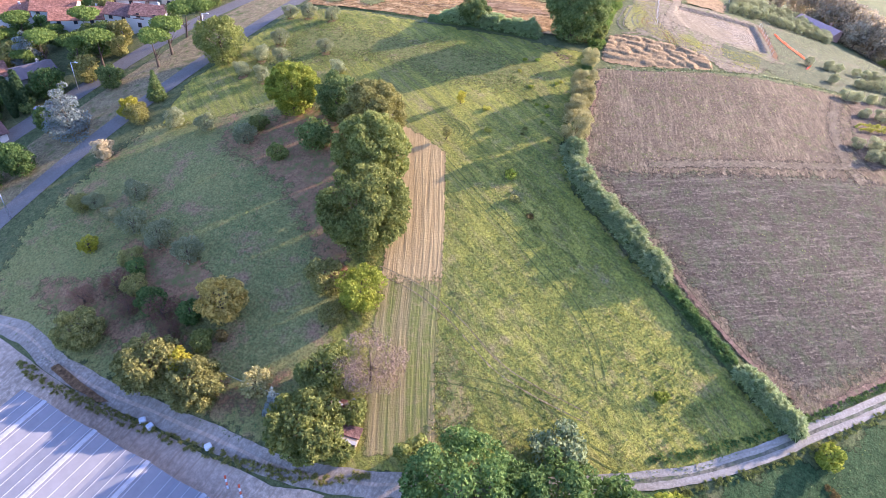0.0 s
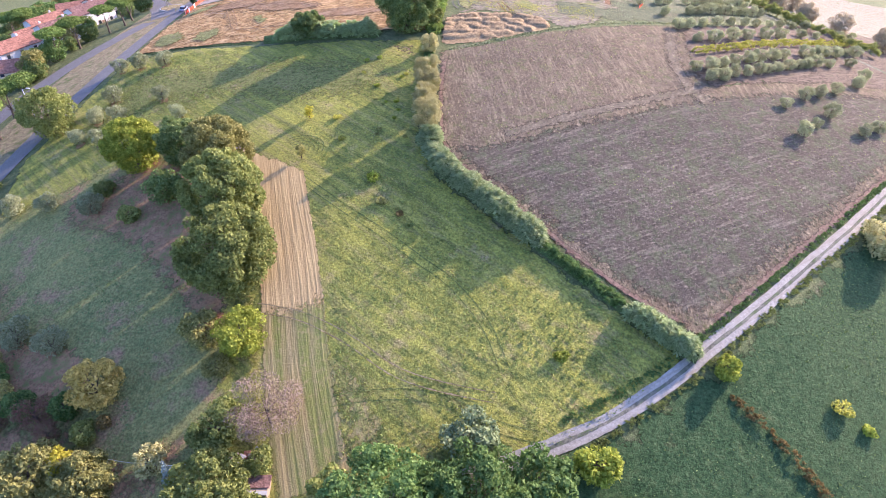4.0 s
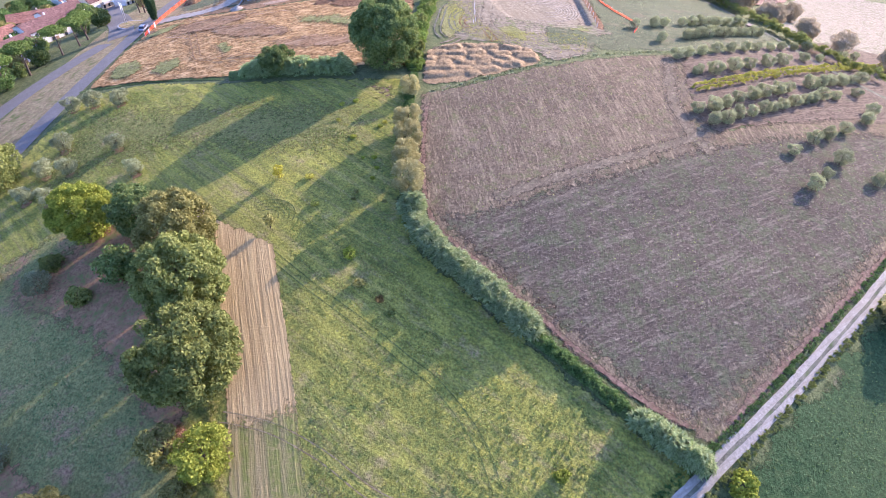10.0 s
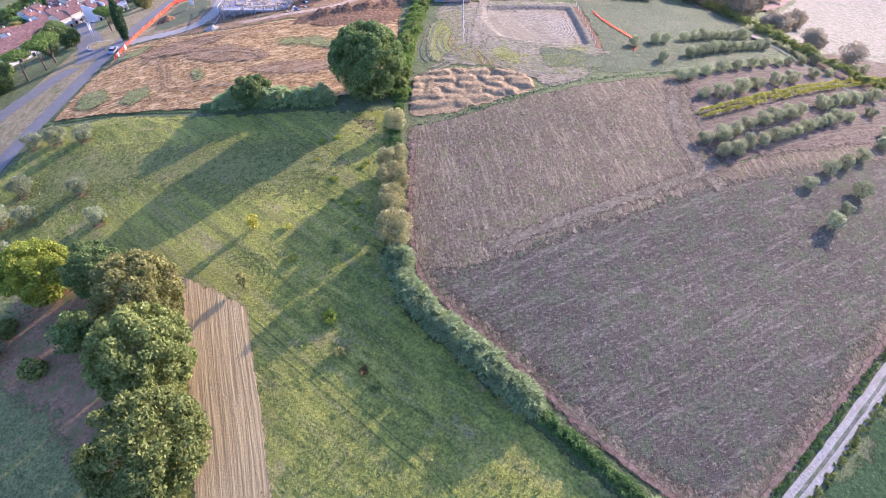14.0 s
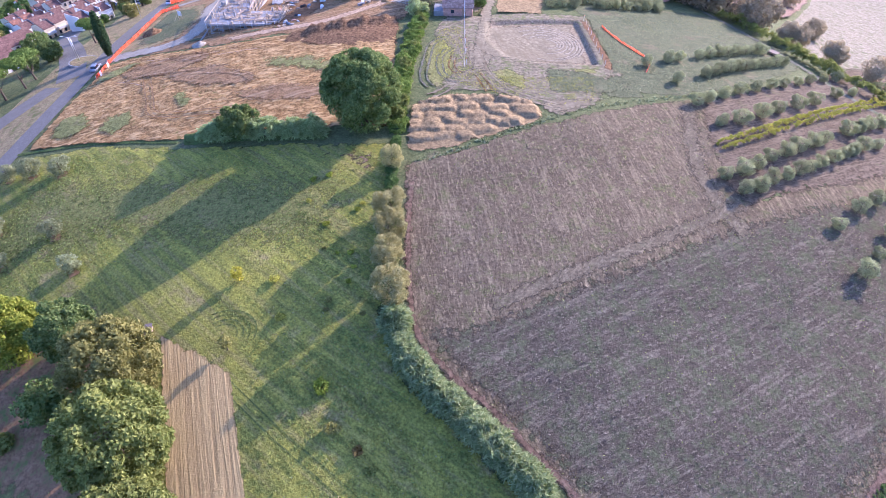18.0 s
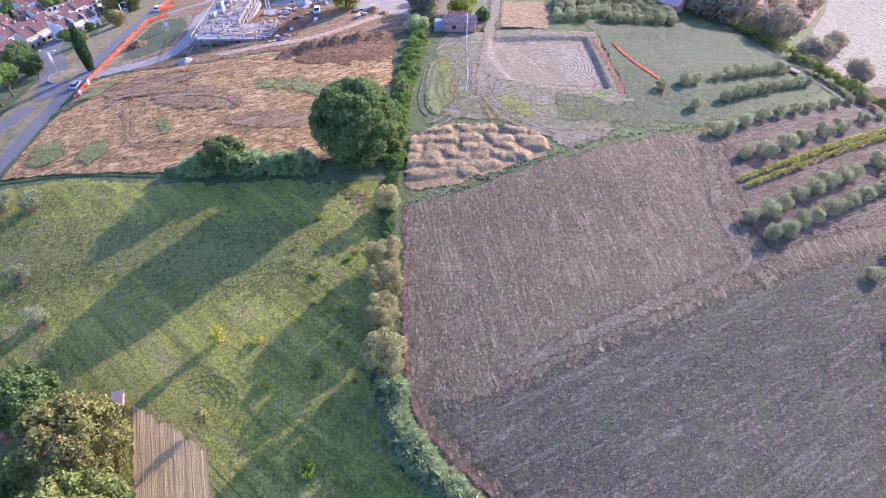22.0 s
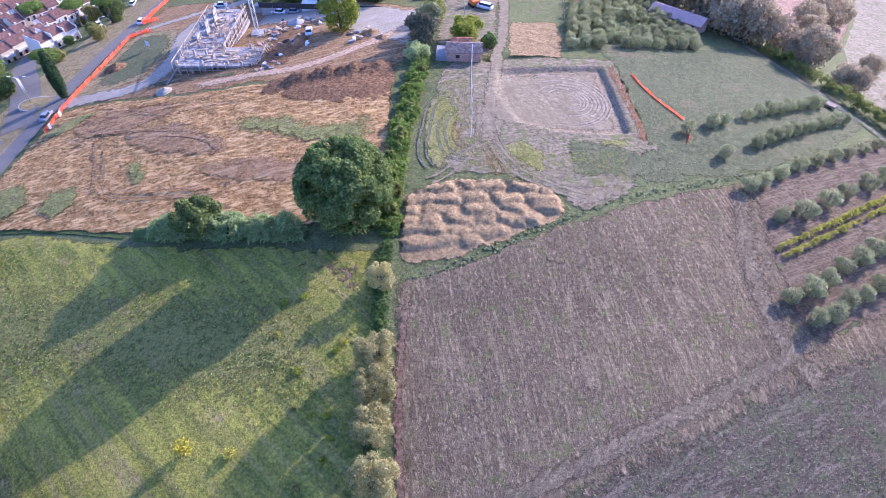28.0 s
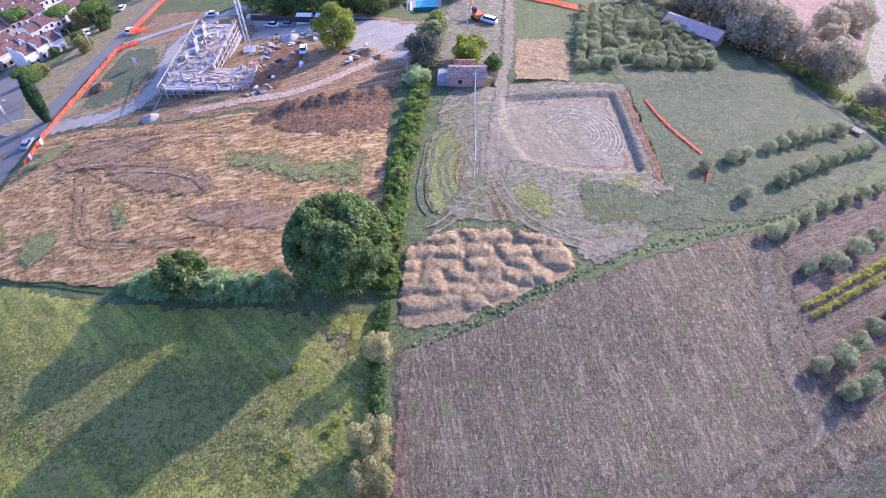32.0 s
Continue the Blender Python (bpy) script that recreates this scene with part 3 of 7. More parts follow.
sheet("excavated_plot", [(-4, 148), (-5, 176), (-2, 186), (6, 186.5), (20, 190), (36.5, 192), (38, 156), (31, 139.5), (22, 134), (19, 138), (8, 143), (0, 143)],
      M_PLOT, 0.08, 0.6, 0.6, pit_depth, "weedy scraped earth round the excavated pit", 0, 1.6)
sheet("dry_field", [(-95, 138), (-94.5, 180), (-87.5, 182), (-62, 178), (-43, 179), (-14.3, 178), (-11.5, 152), (-11.5, 130), (-25, 130.5), (-41, 131), (-56, 131.5), (-79, 136)],
      M_DRY, 0.27, 0.8, 0.6, rough, "dry orange-brown grass field with worn tracks", 0, 1.0)
sheet("site_earth", [(-97, 182), (-87.5, 182), (-62, 178), (-43, 179), (-14.3, 178), (-10, 192), (-8, 222), (-30, 232), (-60, 236), (-72, 250), (-102, 262), (-100, 230)],
      M_DIRT, 0.06, 3.0, 0.5, None, "brown trampled earth of the building site", 0, 2.0)
sheet("site_verge", [(-97, 186), (-86, 187.5), (-78, 192), (-77, 212), (-83, 230), (-99, 232), (-97.5, 208)], M_VERGE, 0.11, 1.5, 0.8, None, "dry straw-coloured fringe of the weedy patch", 0, 2.0)
sheet("site_lawn", [(-93, 192), (-84, 190), (-77, 196), (-79, 214), (-84, 226), (-97, 230), (-96, 208)], M_SHADY, 0.14, 1.5, 1.0, None, "green weedy patch beside the site road", 0, 3.5)
sheet("dug_soil", [(-44, 173), (-42.6, 178.6), (-36, 182.6), (-27, 184.6), (-14, 186.6), (-12.6, 176), (-12.4, 165), (-24, 166), (-36, 170)],
      M_BROWN, 0.10, 1.0, 0.8, lambda x, y: (1.9 + 0.8 * np.sin(x * 1.7) * np.sin(x * 0.63)) * np.exp(-((x + 28) / 14) ** 4 - ((y - 180.4 - 0.22 * (x + 28)) / 2.2) ** 2) + 0.7 * np.exp(-((x + 26) / 12) ** 2 - ((y - 174) / 5) ** 2) + lumps(x, y, 0.25, 1.2), "dark brown heap of dug soil", 0, 2.2)
sheet("gravel_yard", [(-58, 216), (-40, 216), (-24, 200), (-11, 193), (-8.5, 220), (-30, 230), (-58, 233)],
      M_GRAVEL, 0.13, 2.0, 0.8, None, "pale compacted gravel yard behind the site", 0, 4.0)


def heap_relief(x, y):
    """Tipped lorry loads: uneven benches with steep southern faces and crumbly tops."""
    z = np.zeros(len(x))
    rng = np.random.default_rng(4)
    for yy, x0, x1, lift in ((127.0, -5, 4, 0.0), (129.2, -7, 9, 0.15), (131.4, -7.5, 13, 0.3), (133.8, -7.5, 17, 0.4), (136.2, -7.5, 19, 0.5), (138.8, -5, 18.5, 0.45), (141.0, -1, 11, 0.2)):
        cx = x0
        while cx < x1:
            w, d, h = rng.uniform(0.8, 2.6), rng.uniform(1.0, 1.5), rng.uniform(0.35, 0.75) + lift
            cy, a = yy + rng.uniform(-0.7, 0.7) + 0.05 * cx, rng.uniform(-0.3, 0.4)
            u, v = (x - cx) * math.cos(a) + (y - cy) * math.sin(a), (y - cy) * math.cos(a) - (x - cx) * math.sin(a)
            z = np.maximum(z, h * np.exp(-np.abs(u / w) ** 7 - np.where(v < 0, np.abs(v / (0.75 * d)) ** 6, np.abs(v / (1.5 * d)) ** 2)))
            cx += w * rng.uniform(1.5, 2.1)
    return 0.72 * z + lumps(x, y, 0.10, 0.7)


sheet("earth_heaps", [(-8.6, 138), (-8.4, 122.6), (-5.0, 121.6), (2.4, 123.6), (13.3, 129.4), (20, 134), (19.2, 137.6), (15.9, 141), (6.8, 142.4), (1.3, 142.2)],
      M_HEAP, 0.11, 0.4, 0.6, heap_relief, "rows of dumped tan earth heaps", 0, 1.5)
M_CONCRETE_LINE = plain("dusty_white_tape", (0.42, 0.40, 0.36), 0.8)
sheet("scraped_plot", [(10.9, 188.4), (24.6, 189.6), (26.2, 204), (25.4, 213.4), (12.2, 211.6)], M_HEAP, 0.09, 0.7, 0.5, lambda x, y: np.clip(lumps(x, y, 0.5, 2.0), 0, 1), "tan scraped plot with low earth heaps", 0, 1.5)
sheet("hut_yard", [(-7.4, 187.4), (8.6, 187.6), (10.2, 200), (11.6, 222), (13, 246), (-4, 246), (-7.0, 222), (-6.6, 204)], M_PLOT, 0.075, 1.6, 0.8, None, "dry weedy earth round the hut", 15, 3.0)
ribbon("marking_line", [(3.0, 183), (3.1, 172), (3.2, 162), (3.0, 154)], 0.10, M_CONCRETE_LINE, 0.2, "thin white marking line on the ground", 1, 0.04, relief=pit_depth)

M_HEADLAND = soil("reddish_headland_soil", (0.155, 0.10, 0.066), (0.24, 0.165, 0.11), None, 0, (0.15, 0.15, 0.07), 0.56, 0.6, 1.4)
ribbon("headland", [(-6.2, 117), (-6.3, 104), (-5.4, 91), (-3.4, 82.0), (1.6, 76.2), (6.6, 71.8), (11.4, 66.8), (20, 58.4), (29, 51.2), (38, 46.8)], 3.2, M_HEADLAND, 0.13, "reddish turned headland of the stubble field", 8, 0.9, fade=0.5, relief=lambda x, y: lumps(x, y, 0.05, 2.2))
ribbon("headland", [(39.5, 47.4), (50, 57), (62, 68), (75, 80.4), (88, 93)], 4.0, M_HEADLAND, 0.13, "reddish turned headland beside the lane", 8, 0.8, fade=0.5, relief=lambda x, y: lumps(x, y, 0.05, 2.2))
sheet("bare_patch", [(-27, 124.5), (-12, 125), (-11, 112), (-15, 114), (-20, 119), (-26, 120.5)], M_HEADLAND, 0.085, 1.2, 1.0, None, "bare brown soil under the large oak", 41, 6.5)
# roads and tracks
LANE = [(-140, 38), (-112, 24.5), (-88.6, 22.4), (-77.2, 18.7), (-65.0, 16.4), (-53.8, 15.4), (-43.5, 14.4), (-33.3, 13.4), (-24.6, 14.2), (-17.7, 15.6), (-8, 18.5)]
LANE_EAST = [(-8, 18.5), (5, 23), (16.8, 28), (24, 32), (33, 38.5), (39, 43.8), (48.6, 51.9), (60.5, 62.8), (73.4, 75), (85.3, 87), (100, 101.5), (130, 131), (170, 175)]
ribbon("gravel_road", LANE, 3.4, M_YARD_LANE, 0.13, "rutted pale earth lane", 6, 0.3)
ribbon("gravel_road", LANE_EAST, 2.5, M_GRAVEL, 0.13, "narrow pale gravel lane", 6, 0.2)
ribbon("lane_crown", LANE_EAST, 0.5, M_RUT, 0.15, "dark grassy crown between the wheel tracks", 2, 0.16)
ribbon("lane_crown", LANE, 0.5, M_YARD, 0.15, "dark damp crown between the wheel tracks", 2, 0.2)


def wheel_tracks(name, pts, mat, label, gauge=1.5, width=0.35, lift=0.09, relief=None):
    """A pair of wheel marks that follow a line."""
    line = np.array(pts, float)
    way = np.gradient(line, axis=0)
    way /= np.linalg.norm(way, axis=1)[:, None]
    for s in (-0.5, 0.5):
        ribbon(name, [(q[0] + w[1] * s * gauge, q[1] - w[0] * s * gauge) for q, w in zip(line, way)], width, mat, lift, label, 6, 0.12, fade=0.7, relief=relief)


wheel_tracks("wheel_track", [(-36, 79.5), (-32.8, 76.8), (-22.5, 68.3), (-13.1, 61.3), (-6.3, 55.9), (-0.7, 51.5), (5.1, 44.2), (8, 37)], M_TRACK, "dark wheel marks across the meadow", 1.5, 0.42)
wheel_tracks("wheel_track", [(-33, 47.2), (-30.3, 46.8), (-24, 45.2), (-16.3, 41.5), (-8.9, 36.8), (-2.1, 34.6), (8, 33)], M_VERGE, "dry wheel marks across the strip end", 1.5, 0.5, 0.16)
wheel_tracks("wheel_track", [(-18.2, 31.7), (-9.9, 33), (-1.4, 32.7), (7, 29.2), (14, 28)], M_TRACK, "dark wheel marks at the meadow foot", 1.6, 0.4)
ribbon("field_track", [(6, 87.0), (13.7, 90.8), (21.9, 95), (35.1, 101.8), (46.1, 108.2), (54, 113)], 5.0, M_FIELD_TRACK, 0.10, "faint dusty track across the stubble", 12, 0.6, fade=0.9, relief=lambda x, y: lumps(x, y, 0.05, 2.2))
ribbon("field_track", [(51.6, 146), (49.4, 136), (48.0, 128), (47.4, 120), (49.0, 111), (53, 104)], 6.5, M_FIELD_TRACK, 0.10, "pale dusty headland beside the olive rows", 12, 0.9, fade=0.9, relief=lambda x, y: lumps(x, y, 0.05, 2.2))
# round the excavation
sheet("pit_wall", [(8.3, 181.9), (20, 185.0), (33.3, 187.6), (34.6, 158.3), (30, 157.2), (19, 157.2), (11.8, 159.6)], soil("cut_clay", (0.235, 0.185, 0.115), (0.32, 0.255, 0.165), None, 0, None, 0.6, 0.5, 1.5), 0.105, 0.5, 0.15, pit_depth, "brown clay sides of the excavated pit", 0, 0.8)
sheet("pit_floor", [(9.5, 180.4), (20, 183.4), (31.4, 185.6), (32.6, 160.0), (28, 158.8), (19, 158.4), (10, 158.0), (5.4, 162), (4.6, 170), (7, 178)], M_PALE, 0.13, 0.8, 0.5, pit_depth, "pale compacted floor of the excavated pit", 0, 2.4)
sheet("pale_patch", [(17, 139.6), (24, 142.6), (31.5, 143.4), (30.4, 139), (24, 135.6), (20.2, 134.2)], M_PALE, 0.115, 0.8, 0.8, pit_depth, "pale dusty bare ground at the field corner", 1, 2.6)
sheet("pale_patch", [(2.6, 168), (2.4, 158), (4, 152), (9, 152), (11, 160), (9, 168)], M_PALE, 0.115, 0.8, 0.8, pit_depth, "pale dusty bare ground beside the dirt track", 2, 2.6)
ribbon("bare_bank", [(34.6, 189), (35.4, 176), (36.4, 160), (35.5, 156.5)], 2.6, M_BROWN, 0.14, "strip of bare brown soil above the pit", 6, 0.5, fade=1.5)
sheet("bare_bank", [(33, 157.5), (41, 157), (40, 152.5), (34, 152)], M_PLOT, 0.125, 1.0, 0.8, None, "thin grey-brown soil below the pit corner", 14, 3.0)
sheet("weed_patch", [(27.0, 155.9), (33.4, 157.1), (33.2, 154), (27.6, 152.9)], M_WEEDY, 0.11, 0.5, 0.5, pit_depth, "yellow-green weeds at the pit corner", 3, 1.2)
sheet("weed_patch", [(8.2, 153.2), (13, 154.2), (17.6, 150.2), (17, 144), (13.4, 144.6), (9.6, 148.6)], M_WEEDY, 0.11, 0.6, 0.8, pit_depth, "yellow-green weeds between wheel tracks", 4, 2.0)
sheet("weed_patch", [(-5.4, 170), (-1.5, 171), (1.0, 164), (1.0, 150), (-2, 143.5), (-5.4, 146), (-7, 158)], M_WEEDY, 0.11, 0.8, 0.8, pit_depth, "yellow-green weeds inside the wheel loops", 5, 2.0)
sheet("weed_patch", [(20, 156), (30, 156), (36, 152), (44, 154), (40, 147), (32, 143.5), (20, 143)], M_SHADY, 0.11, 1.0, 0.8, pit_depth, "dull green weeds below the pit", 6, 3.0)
for k, (pts, gauge, wide, mat) in enumerate((([(-0.8, 171), (-4.6, 166.4), (-5.6, 157.9), (-5.9, 149.1), (-3.7, 144.3)], 1.5, 0.7, M_RUT), ([(-0.2, 164.4), (-2.6, 158.6), (-2.0, 151.6), (0.3, 148.0), (4, 148)], 1.4, 0.7, M_RUT), ([(0.8, 160.4), (0.2, 154), (2.4, 150.4)], 1.3, 0.5, M_BROWN),
                                             ([(6.6, 154), (2.0, 148.3), (-1.2, 143.6), (-5, 140.6)], 1.6, 0.9, M_PALE), ([(6.6, 157), (7.4, 152.3), (9.2, 147.8), (12.8, 143.3), (18.4, 140.0), (24, 138.2)], 1.7, 1.1, M_PALE), ([(2.6, 174), (2.2, 166), (3.6, 158), (6, 153)], 1.6, 0.8, M_PALE),
                                             ([(5.5, 152), (7.6, 146), (8.4, 143)], 1.5, 0.6, M_BROWN))):
    wheel_tracks("yard_track", pts, mat, "curved wheel marks beside the excavation", gauge, wide * 1.7, 0.125, pit_depth)
wheel_tracks("yard_track", [(-77.7, 168), (-70.3, 152), (-66.5, 144.4), (-60, 142), (-51.6, 141.2), (-40.6, 140.6)], M_DIRT, "bare wheel ruts in dry grass", 1.8, 0.9, 0.50, rough)
wheel_tracks("yard_track", [(-72, 163), (-62, 162), (-50, 158), (-44, 152)], M_DIRT, "bare wheel ruts in dry grass", 1.8, 0.9, 0.50, rough)
M_RING = soil("light_wheel_dust", (0.26, 0.222, 0.155), (0.325, 0.278, 0.198), None, 0, None, 0.6, 0.3, 1.2)
for k in range(9):
    r, cx, cy = 2.6 + 1.0 * k, 23.4 - 0.15 * k, 170.6 + 0.25 * (k % 3)
    a0, a1 = -1.9 + 0.23 * ((5 * k) % 7), 1.6 + 0.2 * ((3 * k) % 7)
    pts = [(cx + 0.95 * r * math.cos(a), cy + 1.05 * r * math.sin(a)) for a in np.linspace(a0, a1, 14)]
    ribbon("pit_track", pts, 1.5, M_RING, 0.15, "pale circular wheel mark on the pit floor", 6, 0.2, fade=0.7, relief=pit_depth)
sheet("bare_patch", [(-76, 168), (-57, 167), (-44, 157), (-42.5, 150), (-56, 152), (-68, 158)], M_DIRT, 0.44, 1.6, 1.6, rough, "bare brown tilled patch in the dry field", 8, 4.0)
sheet("bare_patch", [(-52, 150), (-38, 152.5), (-22, 148), (-20, 141), (-34, 140), (-48, 143)], M_DIRT, 0.40, 1.4, 1.4, rough, "thin brown patch in the dry field", 12, 5.0)
sheet("green_patch", [(-80, 147), (-72, 149), (-69, 141), (-73, 137), (-79, 139)], M_WEEDY, 0.42, 1.0, 1.2, rough, "green weedy patch in the dry field", 13, 3.5)
sheet("green_patch", [(-67, 153), (-61, 154), (-55.5, 146), (-60.9, 143.5)], M_WEEDY, 0.44, 1.0, 1.0, rough, "green weedy patch in the dry field", 9, 3.0)
sheet("green_patch", [(-93, 150), (-86, 152), (-80, 144), (-84, 139), (-92, 140)], M_WEEDY, 0.44, 1.0, 1.2, rough, "green weedy patch in the dry field", 10, 3.0)
sheet("green_patch", [(-50, 168), (-36, 166), (-26, 162), (-14, 164), (-13, 148), (-30, 151), (-46, 158)], M_WEEDY, 0.44, 1.2, 1.6, rough, "greyish weedy belt below the soil heap", 11, 7.0)
ROAD = [(-124, -30), (-118.5, 8), (-116, 30), (-113, 52), (-109.5, 72), (-105, 94), (-101, 118), (-98.5, 145), (-98.5, 168), (-100.5, 193), (-104, 232), (-106.5, 277), (-108, 340), (-108, 420)]
ribbon("verge", [(x - 9, y) for x, y in ROAD], 14, M_VERGE, 0.05, "dry grass verge beside the road", 6, 0.4)
ribbon("road", ROAD, 5.0, M_ASPHALT, 0.12, "grey two-lane asphalt road", 6)
ribbon("side_street", [(-104, 176), (-112, 192), (-121, 206), (-132, 222), (-140, 246), (-143, 276), (-143, 330)], 8.0, M_ASPHALT, 0.11, "grey side street", 6)
ribbon("side_street", [(-152, 20), (-140, 52), (-131, 80), (-126, 104), (-121, 128), (-114, 152), (-107, 172)], 6.5, M_ASPHALT, 0.11, "grey residential street", 6)
ribbon("site_track", [(-99, 184.5), (-90, 185.5), (-81, 186), (-75, 190), (-74, 204), (-78, 222), (-74, 240), (-62, 250)], 9.0, M_GRAVEL, 0.16, "pale gravel site road", 8, 0.4, fade=1.5)
ribbon("site_track", [(-103, 233), (-90, 238), (-78, 243), (-64, 244)], 6.0, M_GRAVEL, 0.16, "pale gravel access road", 8, 0.3, fade=1.5)
ribbon("site_track", [(-62, 182), (-48, 184), (-36, 186), (-26, 193), (-14, 206), (-8, 214)], 4.5, M_DRYTRACK, 0.16, "tan wheel track over brown earth", 8, 0.7, fade=1.5)
ribbon("dirt_track", [(6.2, 151), (6.4, 161), (7.2, 172), (8.5, 182.1), (9.1, 191), (10.6, 201), (12, 226), (13, 250), (14, 290)], 4.2, M_PALE, 0.13, "pale dirt track", 8, 0.5, fade=1.5, relief=pit_depth)
ribbon("field_path", [(72, 232), (79, 214.5), (87.3, 192.5), (91.5, 180), (100, 160), (112, 146)], 1.8, M_RUT, 0.16, "narrow pale farm path", 3, 0.2)
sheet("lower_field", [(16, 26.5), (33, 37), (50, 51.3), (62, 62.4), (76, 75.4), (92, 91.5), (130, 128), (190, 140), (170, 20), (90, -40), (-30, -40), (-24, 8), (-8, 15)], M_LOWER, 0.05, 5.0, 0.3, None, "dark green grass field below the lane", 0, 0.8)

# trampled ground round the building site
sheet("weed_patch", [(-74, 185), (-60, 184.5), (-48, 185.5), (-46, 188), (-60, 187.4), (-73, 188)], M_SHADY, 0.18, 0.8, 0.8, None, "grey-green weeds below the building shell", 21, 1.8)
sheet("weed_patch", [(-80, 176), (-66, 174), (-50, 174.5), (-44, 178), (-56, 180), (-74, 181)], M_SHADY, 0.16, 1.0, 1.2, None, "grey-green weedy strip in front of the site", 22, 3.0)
sheet("weed_patch", [(-93, 163), (-86, 168), (-80, 176), (-86, 178), (-93, 172)], M_WEEDY, 0.44, 1.0, 1.0, rough, "green weeds beside the netting", 23, 3.0)
sheet("bare_patch", [(-89, 170), (-78, 178), (-62, 177), (-58, 170), (-68, 162), (-82, 162)], M_DIRT, 0.44, 1.2, 1.2, rough, "brown bare slope with wheel scars", 24, 5.0)
sheet("gravel_patch", [(-52, 186), (-40, 187), (-36, 200), (-38, 214), (-48, 216), (-50, 200)], M_BROWN, 0.13, 1.5, 1.0, None, "dark trampled soil beside the building shell", 25, 3.5)
rut_rng = random.Random(12)
for k in range(26):
    x0, y0 = rut_rng.uniform(-86, -52), rut_rng.uniform(160, 178)
    bend, length = rut_rng.uniform(-3, 3), rut_rng.uniform(7, 16)
    a = rut_rng.uniform(-0.5, 0.35)
    pts = [(x0 + length * f * math.cos(a) - bend * f * f * math.sin(a), y0 + length * f * math.sin(a) + bend * f * f * math.cos(a)) for f in (0, 0.35, 0.7, 1)]
    ribbon("wheel_scar", pts, rut_rng.uniform(0.4, 0.8), (M_DRYTRACK, M_BROWN, M_DIRT)[k % 3], 0.50, "shallow wheel scar in bare ground", 6, 0.2, fade=0.8, relief=rough)


for x, y in ((-73.0, 108.4), (-65.2, 99.2), (-87, 111), (-87.6, 102.8), (-81.6, 102.2), (-88.6, 95.4), (-82, 93.6), (-80.4, 127), (-88, 128), (-93.5, 128)):
    sheet("dug_ring", [(x + 0.6 + 2.0 * math.cos(a), y - 0.8 + 1.8 * math.sin(a)) for a in np.linspace(0, 5.6, 9)], M_RED, 0.09, 0.5, 0.3, None, "bare reddish soil round a young tree", 40, 1.3)


# ---- plants ----
def leaf_cloud(name, lobes, count, size, mat, seed=0, aspect=0.6, inner=0.72, lie=0.9):
    """Many small leaf sprays over the lobes of a crown; lobes: rows of centre and radii."""
    rng = np.random.default_rng(seed)
    lb = np.array(lobes, float)
    area = (lb[:, 3] * lb[:, 4] + lb[:, 3] * lb[:, 5] + lb[:, 4] * lb[:, 5])
    pick = rng.choice(len(lb), count, p=area / area.sum())
    d = rng.normal(size=(count, 3))
    d[:, 2] = np.where((d[:, 2] < 0) & (rng.random(count) < 0.35), -d[:, 2], d[:, 2])
    d /= np.linalg.norm(d, axis=1)[:, None]
    c = lb[pick, :3] + d * lb[pick, 3:] * rng.uniform(inner, 1.06, (count, 1))
    nrm = d + rng.normal(size=(count, 3)) * lie
    nrm /= np.linalg.norm(nrm, axis=1)[:, None]
    ref = rng.normal(size=(count, 3))
    a = np.cross(nrm, ref)
    a /= np.linalg.norm(a, axis=1)[:, None]
    b = np.cross(nrm, a)
    s = size * rng.uniform(0.6, 1.35, (count, 1))
    bend = nrm * s * 0.25
    v = np.stack([c - a * s, c + b * s * aspect - bend, c + a * s, c - b * s * aspect - bend], 1).reshape(-1, 3)
    me = bpy.data.meshes.new(name)
    me.vertices.add(4 * count)
    me.vertices.foreach_set("co", v.ravel())
    me.loops.add(4 * count)
    me.loops.foreach_set("vertex_index", np.arange(4 * count))
    me.polygons.add(count)
    me.polygons.foreach_set("loop_start", np.arange(count) * 4)
    me.materials.append(mat)
    me.update(calc_edges=True)
    return me


def limbs(name, height, radius, spread, n, seed, mat=None, fork=0.45, apart=False):
    """A tapered, slightly bent trunk with rising limbs."""
    rng = np.random.default_rng(seed)
    verts, faces, meshes = [], [], []

    def tube(points, radii, sides=6):
        base = len(verts)
        for p, r in zip(points, radii):
            for k in range(sides):
                a = 2 * math.pi * k / sides
                verts.append((p[0] + r * math.cos(a), p[1] + r * math.sin(a), p[2]))
        for i in range(len(points) - 1):
            for k in range(sides):
                q = base + i * sides
                faces.append((q + k, q + (k + 1) % sides, q + sides + (k + 1) % sides, q + sides + k))

    lean = rng.normal(0, 0.04, 2) * height
    zs = np.array([-0.4, 0.25, fork, 0.7, 0.92]) * height
    zs[0] = -0.4
    tube([(lean[0] * z / height, lean[1] * z / height, z) for z in zs], np.array([1.35, 0.95, 0.75, 0.4, 0.12]) * radius, 8)
    for k in range(n):
        a, z0 = 2 * math.pi * (k + rng.uniform(0, 0.6)) / n, height * rng.uniform(fork * 0.7, fork * 1.25)
        reach, up = spread * rng.uniform(0.5, 0.85), height * rng.uniform(0.2, 0.42)
        pts = [(math.cos(a) * reach * t, math.sin(a) * reach * t, z0 + up * t ** 0.8) for t in (0, 0.35, 0.7, 1)]
        if apart:
            meshes.append(mesh(name, verts, faces, mat or M_BARK, True))
            verts.clear()
            faces.clear()
        tube(pts, np.array([0.42, 0.3, 0.18, 0.05]) * radius, 5)
    return [*meshes, mesh(name, verts, faces, mat or M_BARK, True)]


